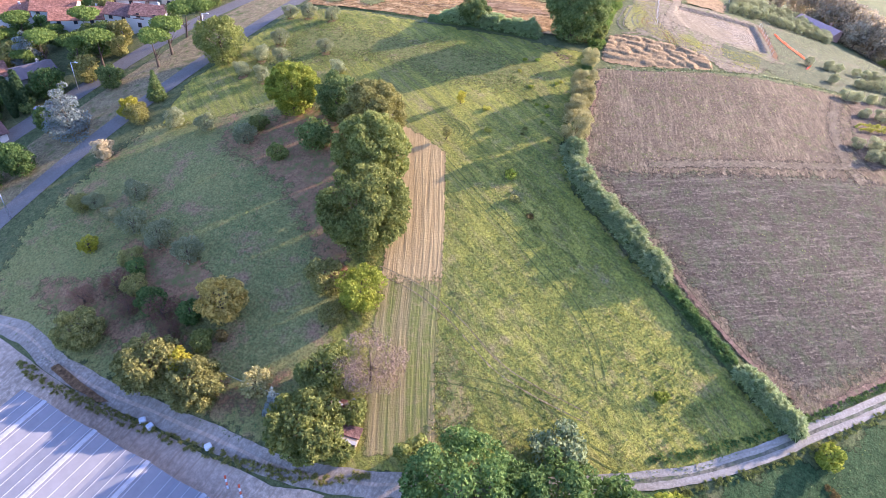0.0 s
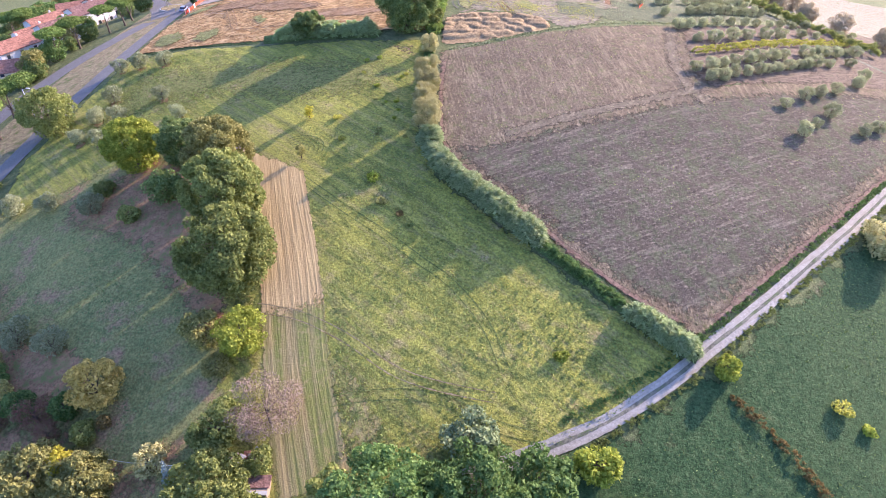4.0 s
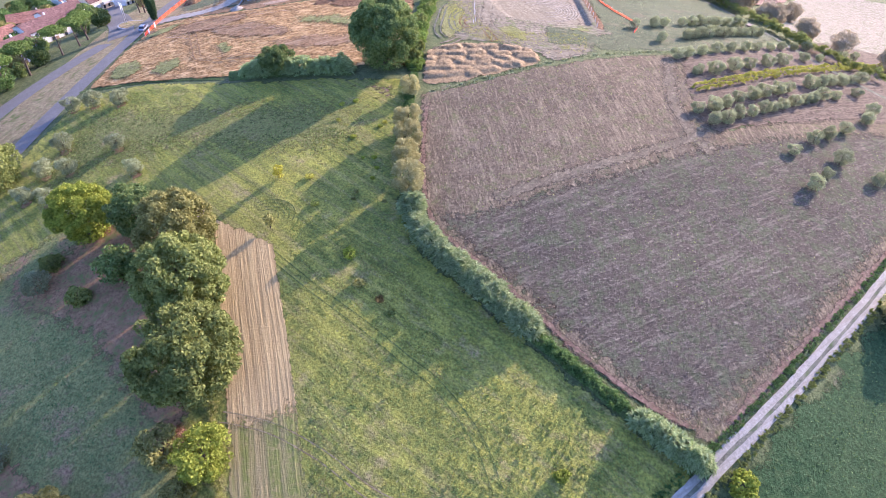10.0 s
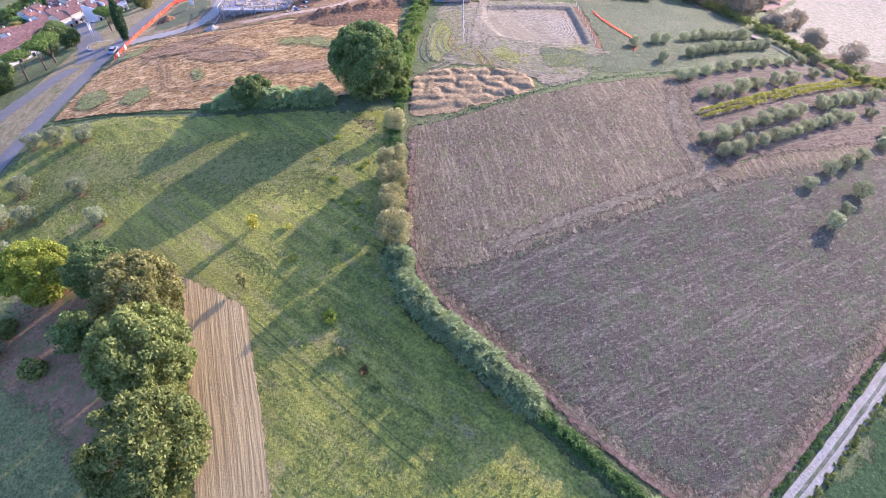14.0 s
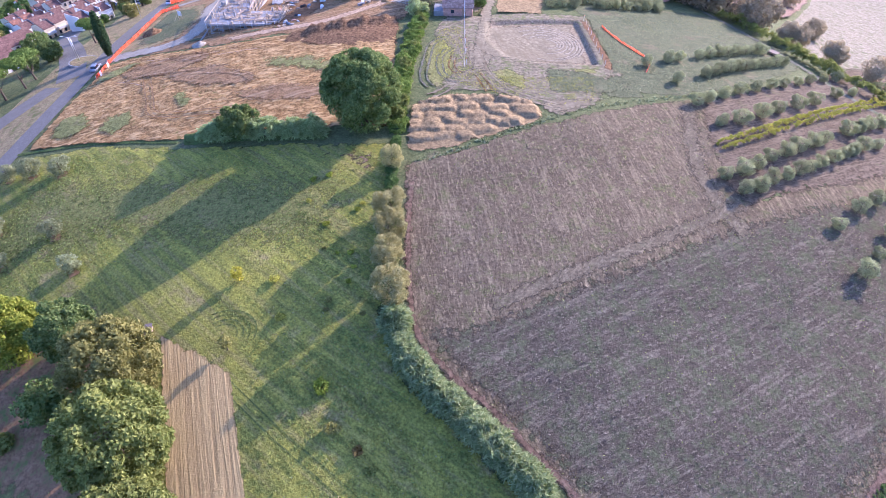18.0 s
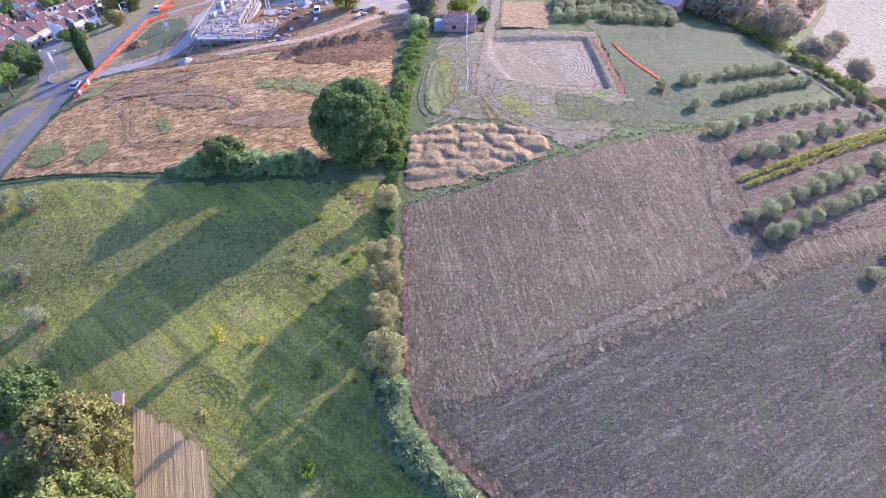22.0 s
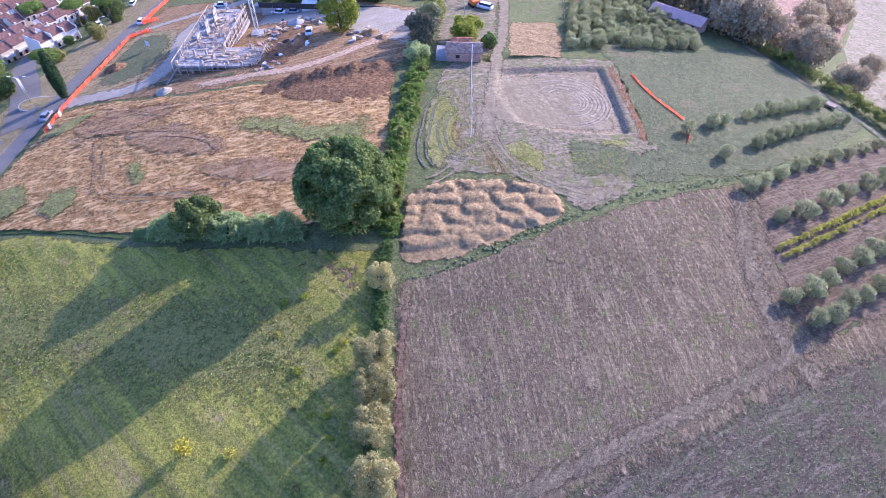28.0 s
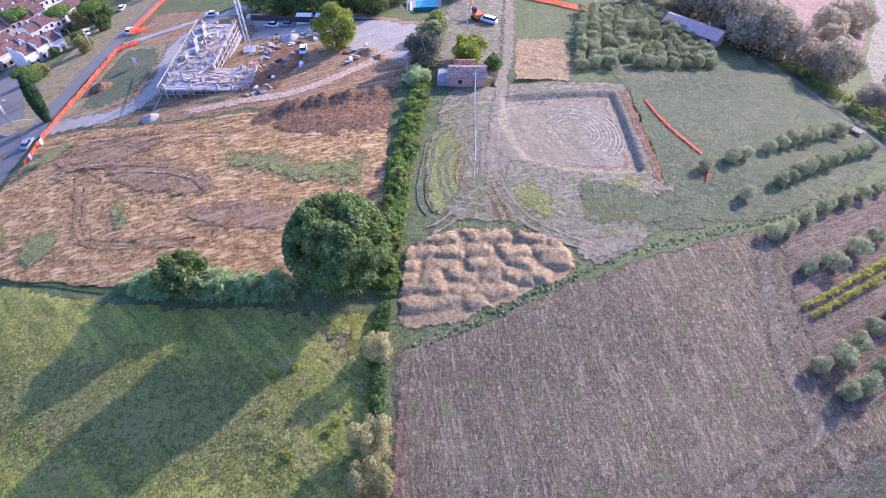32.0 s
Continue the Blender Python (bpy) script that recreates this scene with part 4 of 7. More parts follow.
def round_lobes(r, z0, z1, n, seed, flat=1.0, core=0.74):
    """Lobes of a broad crown between two heights."""
    rng = np.random.default_rng(seed)
    zc, h = 0.5 * (z0 + z1), 0.5 * (z1 - z0)
    core = 0.72 if n >= 50 else 0.64 if n >= 24 else core
    out = [(0, 0, zc, r * core, r * core, h * core * 1.1), (0, 0, z0 + 0.25 * h, r * core * 0.95, r * core * 0.95, h * 0.35)]
    for k in range(n):
        d = rng.normal(size=3)
        d[2] = d[2] * 0.75 + 0.12
        d /= np.linalg.norm(d)
        q = rng.uniform(0.11, 0.23) if n >= 50 else rng.uniform(0.17, 0.34) if n >= 24 else rng.uniform(0.22, 0.40)
        out.append((d[0] * r * (1 - q * 0.8), d[1] * r * (1 - q * 0.8), zc + d[2] * h * (1 - q * 0.8), r * q, r * q, r * q * flat * 0.85))
    return out


def make_tree(name, label, category, r, height, skirt, mat, leaves, size, seed, group="", lobes=None, n=16, trunk_r=0.3, bark=None, n_limbs=6, **kw):
    """A broad-leaved tree or bush at the origin: trunk with limbs, and a crown of leaf sprays."""
    ob = thing(name, label, category, group)
    for k, me in enumerate(limbs("trunk", height * 0.8, trunk_r, r * 0.8, n_limbs, seed, bark, 0.4, n >= 24)):
        part("limb" if k else "trunk", me, ob)
    part("crown", leaf_cloud("crown", lobes or round_lobes(r, skirt, height, n, seed), leaves, size, mat, seed, **kw), ob)
    return ob


def put(ob, x, y, turn=0.0, scale=1.0, up=0.0):
    ob.matrix_world = at(x, y, turn, 1.0, up)
    ob.scale = (scale,) * 3
    return ob


def again(ob, x, y, turn=0.0, scale=1.0, up=0.0, label=""):
    o = copy_thing(ob, at(x, y, turn, 1.0, up))
    o.scale = (scale,) * 3
    return tagged(o, label)


R = random.Random(7)
L_POD = leaf("pale_pod_leaf", (0.11, 0.15, 0.06), (0.24, 0.27, 0.13))

# the tree line through the meadow
put(make_tree("oak", "large dark green oak at the meadow corner", "tree", 7.6, 15.4, 0.3, L_OAK_DARK, 34000, 0.27, 11, n=110, trunk_r=0.6), -16.8, 131.6)
put(make_tree("oak", "full green oak beside the straw strip", "tree", 7.9, 14.6, 0.2, L_OAK, 27000, 0.27, 12, n=100, trunk_r=0.45), -37.6, 52.4)
put(make_tree("oak", "tall olive-green oak in the tree line", "tree", 7.3, 15.2, 0.2, L_OAK, 25000, 0.27, 13, n=100, trunk_r=0.5), -41.9, 64.8)
put(make_tree("oak", "brownish oak behind the tall one", "tree", 6.7, 14.2, 0.2, L_RUSTY_OAK, 20000, 0.26, 28, n=90, trunk_r=0.5), -46.2, 75.2)
put(make_tree("oak", "dark green oak behind a taller one", "tree", 4.8, 10.5, 0.2, L_OAK_DARK, 10000, 0.26, 14, n=50), -57.4, 82.8)
put(make_tree("lime_tree", "bright green sunlit tree on bare soil", "tree", 5.8, 11.0, 0.3, L_LIME, 15000, 0.26, 15, n=70), -68.0, 83.4)
put(make_tree("bush", "dark green bush under the oaks", "bush", 3.8, 6.0, 0.1, L_OAK_DARK, 2600, 0.3, 16, n=16), -57.6, 73.0)
bush = put(make_tree("bush", "small round green bush on bare soil", "bush", 2.2, 3.6, 0.1, L_OAK, 1200, 0.26, 17, "orchard bushes", n=9, trunk_r=0.12), -63.6, 68.2)
put(make_tree("roadside_tree", "dense green roadside tree", "tree", 6.4, 11.5, 0.3, L_OAK, 11000, 0.26, 18, n=60), -98.4, 102.0)
put(make_tree("bush", "rounded green bush at the end of the reed hedge", "bush", 4.3, 6.8, 0.1, L_OAK_DARK, 5200, 0.3, 19, n=24), -41.8, 130.6)
put(make_tree("yellow_tree", "small bright yellow-green tree at the strip", "tree", 4.2, 7.2, 0.3, leaf("lime_yellow_leaf", (0.24, 0.28, 0.03), (0.42, 0.45, 0.06), 0.4), 4600, 0.24, 20, n=30, trunk_r=0.2), -32.6, 40.4)
put(make_tree("young_tree", "thin young tree in the open meadow", "tree", 1.1, 3.4, 0.9, L_RUSTY_OAK, 320, 0.2, 21, "young meadow trees", n=6, trunk_r=0.09), -32.3, 81.0)
put(make_tree("young_tree", "thin yellowing young tree in the meadow", "tree", 1.2, 3.4, 0.5, L_YELLOW, 300, 0.2, 22, "young meadow trees", n=6, trunk_r=0.09), -33.3, 93.3)
put(make_tree("acacia", "dense green acacia beside the lane", "tree", 7.8, 13.0, 0.2, L_DEEP, 19000, 0.26, 23, "trees beside the lane", n=70), -7.4, 15.4)
put(make_tree("acacia", "dense green acacia beside the lane", "tree", 7.0, 11.6, 0.2, L_DEEP, 15000, 0.26, 24, "trees beside the lane", n=60), 4.4, 17.8)
put(make_tree("acacia", "pale green acacia with seed pods beside the lane", "tree", 4.4, 6.8, 0.2, L_POD, 3600, 0.28, 25, "trees beside the lane", n=24), 3.0, 25.6)
put(make_tree("acacia", "low green acacia beside the lane", "tree", 5.0, 7.0, 0.1, L_DEEP, 4800, 0.32, 29, "trees beside the lane", n=24), 12.2, 20.6)
put(make_tree("bush", "bright green bush at the lane edge", "bush", 3.2, 4.6, 0.1, L_LIME, 2000, 0.3, 26, n=16), 20.2, 24.2)
put(make_tree("bush", "bright green bush below the lane", "bush", 3.0, 4.2, 0.1, L_LIME, 1800, 0.3, 26, n=12), 24.5, 18.0)
put(make_tree("bush", "dull green bush at the strip end", "bush", 3.0, 4.4, 0.1, L_OAK, 1800, 0.28, 27, n=10), -15.0, 19.5)
put(make_tree("bush", "round yellow-green bush beside the lane", "bush", 2.3, 3.0, 0.1, L_LIME, 1300, 0.26, 30, n=9), 40.8, 40.0)
put(make_tree("bush", "sprawling olive-green bush at the lane edge", "bush", 4.6, 5.4, 0.1, L_WILLOW, 3600, 0.3, 34, n=14), 75.5, 69.0)

# willows on the ditch
willow = put(make_tree("willow_shrub", "round pale silvery willow shrub on the ditch bank", "shrub", 3.3, 7.2, 0.1, L_WILLOW, 6500, 0.26, 31, "ditch willows", n=24, trunk_r=0.15, aspect=0.22), -7.9, 88.4)
for x, y, s in ((-9.0, 95.1, 0.86), (-9.2, 100.2, 0.9), (-9.4, 105.2, 0.92), (-10.1, 118.0, 0.68)):
    again(willow, x, y, R.uniform(0, 360), s)

# the overgrown orchard
# Sunlight is put into the bright ochre of this crown, which stands shaded.
put(make_tree("shrub", "ochre leafy shrub in the orchard, sunlight put into its yellow", "shrub", 4.2, 9.2, 0.2, leaf("sun_tinted_ochre_leaf", (0.28, 0.22, 0.05), (0.55, 0.43, 0.12), 0.42), 4200, 0.27, 41, "orchard shrubs", n=24), -53.4, 32.3)
broad = put(make_tree("shrub", "broad olive-green shrub beside the lane", "shrub", 5.2, 8.4, 0.1, leaf("olive_brown_leaf", (0.16, 0.165, 0.045), (0.36, 0.34, 0.11), 0.38), 9000, 0.27, 42, "lane shrubs", n=50), -58.3, 19.9)
again(broad, -49.6, 19.1, 70, 0.88)
again(broad, -75.1, 23.1, 160, 0.78)
put(make_tree("shrub", "bright yellow-topped shrub beside the lane", "shrub", 2.3, 6.2, 1.6, L_YELLOW, 900, 0.26, 43, n=8), -54.1, 21.6)
put(make_tree("tree", "large round green tree beside the hut", "tree", 5.6, 9.4, 0.1, L_OAK, 9000, 0.28, 44, n=50), -30.7, 17.4)
put(make_tree("conifer", "pale blue-grey conifer beside the green tree", "conifer", 1.6, 6.6, 0.2, L_BLUE, 1100, 0.2, 45, lobes=[(0, 0, 0.6 + k * 0.95, 1.7 - 0.24 * k, 1.7 - 0.24 * k, 0.8) for k in range(7)]), -37.0, 19.8)
put(make_tree("shrub", "green-brown shrub behind the hut", "shrub", 4.2, 6.0, 0.1, L_OAK, 4200, 0.28, 46, n=30), -32.5, 26.7)
put(make_tree("bare_tree", "leafless grey-brown tree with fine twigs", "tree", 5.6, 8.0, 0.8, L_BARE, 7000, 0.3, 47, n=24, trunk_r=0.16, aspect=0.09, n_limbs=10), -25.6, 28.7)
bare = put(make_tree("shrub", "thin olive-brown shrub in the orchard", "shrub", 3.6, 5.4, 0.2, L_RUSTY_OAK, 2200, 0.26, 48, "orchard shrubs", n=9), -39.5, 41.6)
put(make_tree("shrub", "pale dry round shrub near the lane", "shrub", 2.6, 3.6, 0.1, L_WILLOW, 1600, 0.24, 49, n=12), -41.7, 22.6)
twiggy = put(make_tree("shrub", "reddish-brown twiggy shrub with few leaves", "shrub", 3.2, 4.6, 0.2, leaf("red_brown_twig", (0.17, 0.09, 0.055), (0.30, 0.17, 0.10), 0.15), 1900, 0.3, 55, "orchard shrubs", n=10, aspect=0.14), -63.5, 29.8)
for x, y, s in ((-75.7, 33.1, 0.9), (-70.4, 29.5, 0.8), (-60.4, 27.2, 0.7), (-80.1, 29.6, 0.8), (-38.2, 43.5, 0.65)):
    again(twiggy, x, y, R.uniform(0, 360), s)
for x, y, s in ((-76.4, 38.5, 0.7), (-97.1, 48.6, 0.65), (-71.5, 33.4, 0.7), (-35.8, 36.4, 0.7)):
    again(bare, x, y, R.uniform(0, 360), s)
glossy = put(make_tree("bush", "dark glossy green bush on red soil", "bush", 2.6, 5.2, 0.1, L_DEEP, 2200, 0.26, 56, "orchard bushes", n=14), -66.3, 30.7)
again(glossy, -58.5, 30.6, 50, 0.85)
again(glossy, -74.2, 36.9, 90, 0.7)
for x, y, s in ((-54.1, 26.8, 1.0), (-72.4, 76.2, 0.95), (-25.4, 22.8, 0.95), (-25.1, 17.1, 1.0), (-28.1, 21.9, 0.8)):
    again(bush, x, y, R.uniform(0, 360), s)
put(make_tree("shrub", "small orange-brown shrub in the orchard", "shrub", 1.3, 2.4, 0.1, L_RUST, 500, 0.2, 50, n=6), -51.5, 28.6)
put(make_tree("yellow_shrub", "small yellow-green tree near the road", "shrub", 2.0, 3.4, 0.3, L_YELLOW, 700, 0.24, 51, n=7), -87.5, 39.9)
put(make_tree("shrub", "pale cream-flowering shrub at the roadside", "shrub", 2.6, 4.6, 0.2, leaf("cream_leaf", (0.40, 0.33, 0.17), (0.62, 0.52, 0.30), 0.3), 1500, 0.26, 52, n=10), -103.4, 63.2)
put(make_tree("shrub", "slender green conifer beside the road", "shrub", 2.4, 6.6, 0.2, L_OAK_DARK, 2000, 0.26, 53, lobes=[(0, 0, 0.7 + 0.85 * k, 2.3 - 0.26 * k, 2.3 - 0.26 * k, 0.8) for k in range(8)]), -104.8, 83.8)
put(make_tree("shrub", "yellowish shrub beside the road", "shrub", 3.2, 4.4, 0.2, L_YELLOW, 1900, 0.28, 54, n=12), -106.4, 76.8)
again(bare, -103.2, 75.2, 30, 0.85, 0, "olive-brown shrub beside the road")

# olives
olive = put(make_tree("olive_tree", "grey-green olive tree with a round pruned crown", "olive tree", 2.1, 3.7, 0.4, L_OLIVE, 1700, 0.2, 32, "olive trees", n=11, trunk_r=0.16, aspect=0.3), -73.0, 108.4)
olive_b = put(make_tree("olive_tree", "grey-green olive tree with an uneven crown", "olive tree", 2.2, 3.5, 0.3, L_OLIVE, 1700, 0.2, 33, "olive trees", n=8, trunk_r=0.16, aspect=0.3), -65.2, 99.2)
OLIVES = [(-87, 111.0, 0.9), (-87.6, 102.8, 0.9), (-81.6, 102.2, 0.85), (-88.6, 95.4, 0.85), (-82, 93.6, 0.85), (-80.4, 127, 0.9), (-88, 128, 0.95), (-93.5, 128, 0.9), (-93.0, 74.4, 1.0), (-84.6, 74.2, 0.9),
          (-73.2, 71.3, 1.05), (-86.7, 53.2, 0.95), (-81.5, 45.3, 1.1), (-74.5, 43.5, 1.2), (-66.4, 41.4, 1.05), (-88.8, 47.5, 0.65), (-94.3, 49.6, 0.8), (-75.2, 24.8, 0.9),
          (70.8, 99.4, 0.95), (75.4, 104.3, 0.6), (80.3, 109.5, 0.95), (70.2, 110, 0.7), (76.6, 115.4, 0.85), (81.4, 118.8, 0.85), (87, 122.6, 0.8), (95.6, 129.6, 0.9), (99, 134.6, 0.9), (91, 107.6, 0.85), (86.4, 104.6, 0.8)]
for k, (x, y, s) in enumerate(OLIVES):
    again((olive, olive_b)[k % 2], x, y, R.uniform(0, 360), s * (1.25 if x < 0 else 1.0))


def olive_row(x0, y0, x1, y1, gap, s=0.9, miss=0.08):
    n = max(1, int(math.hypot(x1 - x0, y1 - y0) / gap))
    for k in range(n + 1):
        if R.random() > miss:
            f = k / n
            again((olive, olive_b)[R.random() < 0.5], x0 + (x1 - x0) * f + R.uniform(-0.4, 0.4), y0 + (y1 - y0) * f + R.uniform(-0.4, 0.4), R.uniform(0, 360), 0.86 * s * R.uniform(0.85, 1.15))


for row in ((54.6, 115.6, 84.3, 134.6, 3.9, 1.0, 0.05), (84.3, 134.6, 100, 144.5, 3.9, 0.95), (52.3, 119.4, 90.6, 145.1, 4.4, 1.0, 0.05), (90.6, 145.1, 106, 155, 4.4, 0.95),
            (61.3, 140.0, 84.3, 155.3, 6.2, 1.05, 0.1), (56.2, 137.9, 57, 138.4, 4.0, 0.75, 0), (60.8, 150.3, 103.9, 176.5, 5.6, 0.85), (53.7, 145.2, 56, 146.4, 4.0, 1.0, 0), (88, 158.6, 116, 176, 5.6, 0.85),
            (46.0, 161.6, 83.3, 183.8, 3.6, 0.92, 0.12), (51.7, 154.6, 86, 177.3, 3.0, 0.92)):
    olive_row(*row)
for k in range(11):
    olive_row(27 + 0.5 * k, 197.5 + 3.5 * k, 60 + 0.5 * k - 0.12 * k * k, 206 + 3.4 * k, 3.3, 0.95, 0.08)


# ---- hedges and rows ----
def reed_hedge(name, pts, width, height, per_m, mat, label, seed, blade=0.45, tip=0.9, knot=0.7, taper=2.5):
    """A thick hedge along a line of the plan: knots of arching blades with gaps between them."""
    rng = np.random.default_rng(seed)
    line = smooth_line(pts, 12)
    seg = np.linalg.norm(np.diff(line, axis=0), axis=1)
    total = np.r_[0, seg.cumsum()]
    way = np.gradient(line, axis=0)
    way /= np.linalg.norm(way, axis=1)[:, None]
    each = 26
    m = max(2, int(total[-1] * per_m / each))
    s = rng.uniform(0, total[-1], m)
    wx, wy = np.interp(s, total, way[:, 0]), np.interp(s, total, way[:, 1])
    x, y = np.interp(s, total, line[:, 0]), np.interp(s, total, line[:, 1])
    swell = np.array([1 + 0.42 * noise.noise(Vector((a * 0.4, b * 0.4, seed))) for a, b in zip(x, y)])
    swell *= np.sqrt(np.clip(np.minimum(s, total[-1] - s) / taper + 0.12, 0, 1))
    u = rng.uniform(-1, 1, m)
    x, y = x + wy * u * width / 2 * swell, y - wx * u * width / 2 * swell
    top = height * swell * np.sqrt(np.clip(1.05 - 0.85 * u * u, 0.05, 1)) * rng.uniform(0.78, 1.08, m)
    z = gz(x, y) + top * rng.uniform(0.3, 1.0, m) ** 0.45
    n = m * each
    own = np.repeat(np.arange(m), each)
    out = rng.normal(size=(n, 3)) + np.column_stack([wy * u, -wx * u, np.full(m, 0.7)])[own]
    out /= np.linalg.norm(out, axis=1)[:, None]
    r = knot * min(1.0, height / 2.4) * rng.uniform(0.5, 1.1, m)[own][:, None]
    c = np.column_stack([x, y, z])[own] + out * r * rng.uniform(0.35, 1.0, (n, 1))
    d = out + rng.normal(0, 0.35, (n, 3))
    d /= np.linalg.norm(d, axis=1)[:, None]
    b = np.cross(d, rng.normal(size=(n, 3)))
    b /= np.linalg.norm(b, axis=1)[:, None]
    ln = blade * rng.uniform(0.6, 1.4, (n, 1))
    droop = np.column_stack([d[:, 0], d[:, 1], np.full(n, -0.35)]) * ln * 0.8
    v = np.stack([c - d * ln, c + b * ln * 0.22, c + d * ln * 0.7 + droop * tip, c - b * ln * 0.22], 1).reshape(-1, 3)
    me = mesh(name, v, [(4 * k, 4 * k + 1, 4 * k + 2, 4 * k + 3) for k in range(n)], mat)
    return tagged(new(name, me), label, "hedge", "", "stuff")


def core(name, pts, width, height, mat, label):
    """The dark inside of a hedge or ditch, filled by one rounded ribbon."""
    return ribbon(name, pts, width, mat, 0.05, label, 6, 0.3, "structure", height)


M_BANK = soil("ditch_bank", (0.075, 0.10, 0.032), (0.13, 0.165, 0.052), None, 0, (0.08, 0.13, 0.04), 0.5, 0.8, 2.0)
H1 = [(-7.7, 86.8), (-6.8, 82.6), (-5.7, 79.2), (-2.1, 74.5), (1.7, 71.0), (4.3, 68.6), (9.0, 64.2), (13.9, 59.9)]
H2 = [(27.0, 48.5), (31.4, 45.3), (37.0, 41.8)]
GAP = [(13.4, 60.2), (18.8, 55.8), (23, 52.2), (27.4, 48.5)]
core("hedge_bank", H1, 2.5, 2.3, M_BANK, "dark green core inside the reed hedge")
core("hedge_bank", H2, 2.0, 1.9, M_BANK, "dark green core inside the reed hedge")
reed_hedge("reed_hedge", H1, 3.6, 3.4, 800, L_REED, "tall silvery green reed hedge along the ditch", 61, 0.42)
reed_hedge("reed_hedge", H2, 3.0, 3.2, 700, L_REED, "tall silvery green reed hedge near the lane", 62, 0.42)
core("ditch_bank", GAP, 2.2, 0.7, M_BANK, "dark green grassy ditch")
reed_hedge("ditch_grass", GAP, 1.9, 1.3, 330, L_DEEP, "low dark green ditch grass", 63, 0.3)
DITCH_S = [(-8.2, 86), (-8.9, 96), (-9.6, 108), (-10.2, 118), (-10.0, 127)]
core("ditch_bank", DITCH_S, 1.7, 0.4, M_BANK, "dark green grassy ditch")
reed_hedge("ditch_grass", DITCH_S, 1.8, 1.1, 300, L_DEEP, "low dark green ditch grass", 64, 0.28)
DITCH_N = [(-9.9, 128), (-10.6, 137), (-10.5, 146), (-10.3, 156), (-9.6, 166), (-8.8, 174), (-8.0, 187)]
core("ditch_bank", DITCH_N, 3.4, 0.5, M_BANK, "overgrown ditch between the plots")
L_BRAMBLE = leaf("bramble_leaf", (0.115, 0.185, 0.03), (0.30, 0.37, 0.08), 0.4)
reed_hedge("ditch_brambles", DITCH_N, 3.6, 1.3, 300, L_BRAMBLE, "bright green brambles in the ditch", 65, 0.34, knot=0.9)
bramble = put(make_tree("bramble", "sprawling bright green bramble on the ditch", "bramble", 1.9, 1.9, 0.02, L_BRAMBLE, 1500, 0.24, 57, "ditch brambles", n=26, trunk_r=0.05), -11.2, 140)
tall_bramble = put(make_tree("bramble", "tall uneven bramble thicket on the ditch", "bramble", 1.5, 2.9, 0.02, L_OAK, 1300, 0.24, 58, "ditch brambles", n=26, trunk_r=0.05), -10.2, 133)
for k in range(34):
    y = 129.5 + 1.72 * k
    x = float(np.interp(y, [p[1] for p in DITCH_N], [p[0] for p in DITCH_N]))
    again((bramble, bramble, tall_bramble)[k % 3], x + R.uniform(-1.5, 1.5), y + R.uniform(-0.8, 0.8), R.uniform(0, 360), R.uniform(0.45, 1.05))
core("hedge_bank", [(-54, 131.2), (-44, 130.6), (-33, 129.4), (-24, 128.4)], 3.0, 1.6, M_BANK, "dark green core under the reed hedge")
reed_hedge("reed_hedge", [(-51, 131.2), (-44, 130.6), (-33, 129.4), (-24, 128.6)], 4.2, 3.7, 640, leaf("green_reed_leaf", (0.22, 0.29, 0.095), (0.48, 0.54, 0.25), 0.5), "tall green reed hedge at the meadow end", 66)
ribbon("meadow_edge", [(-97, 137.5), (-76, 135.6), (-56, 131.2)], 0.8, M_BANK, 0.12, "dark ditch line at the meadow end", 2, 0.3)
reed_hedge("field_margin", [(-6, 119.5), (2, 123), (14, 130), (30, 139), (56, 150), (70, 158)], 1.2, 0.22, 60, L_OLIVE, "dull green grassy field margin", 67, 0.26)
reed_hedge("lane_margin", [(16, 30.5), (24, 35), (33, 41.2), (44, 50.4), (60, 65), (73, 77.4), (86, 90)], 1.0, 0.45, 120, L_DEEP, "grassy margin of the gravel lane", 68, 0.24)
reed_hedge("lane_margin", [(20, 27.2), (34, 37), (50, 51.2), (62, 62.2), (76, 75.4), (92, 91.6)], 1.0, 0.4, 110, L_OAK, "weedy margin of the gravel lane", 69, 0.26)
reed_hedge("lane_margin", [(-84, 17.4), (-73, 14.8), (-50, 12.6), (-30, 12.8), (-20, 16)], 1.3, 0.8, 130, L_RUSTY_OAK, "dry weedy margin of the gravel lane", 70, 0.26)
reed_hedge("strip_margin", [(-45, 84), (-40, 69), (-36, 57), (-33.4, 46), (-30, 36), (-27, 25)], 1.6, 0.5, 110, L_RUSTY_OAK, "dry grass beside the straw strip", 71, 0.24)
for off, seed in ((0.6, 72), (2.4, 73)):
    vx, vy = -0.5 * off, 0.86 * off
    reed_hedge("vine_row", [(54.4 + vx, 128.0 + vy), (67.5 + vx, 136.2 + vy), (82 + vx, 146 + vy), (106 + vx, 161.5 + vy), (130 + vx, 176 + vy)], 0.5, 1.5, 110, L_VINE, "yellow-green trained vine row", seed, 0.26, knot=0.42)
reed_hedge("path_hedge", [(82, 216), (90, 199), (95, 186), (104, 170), (116, 158)], 3.6, 3.0, 200, L_OAK, "uneven green hedge beside the farm path", 74, 0.36)


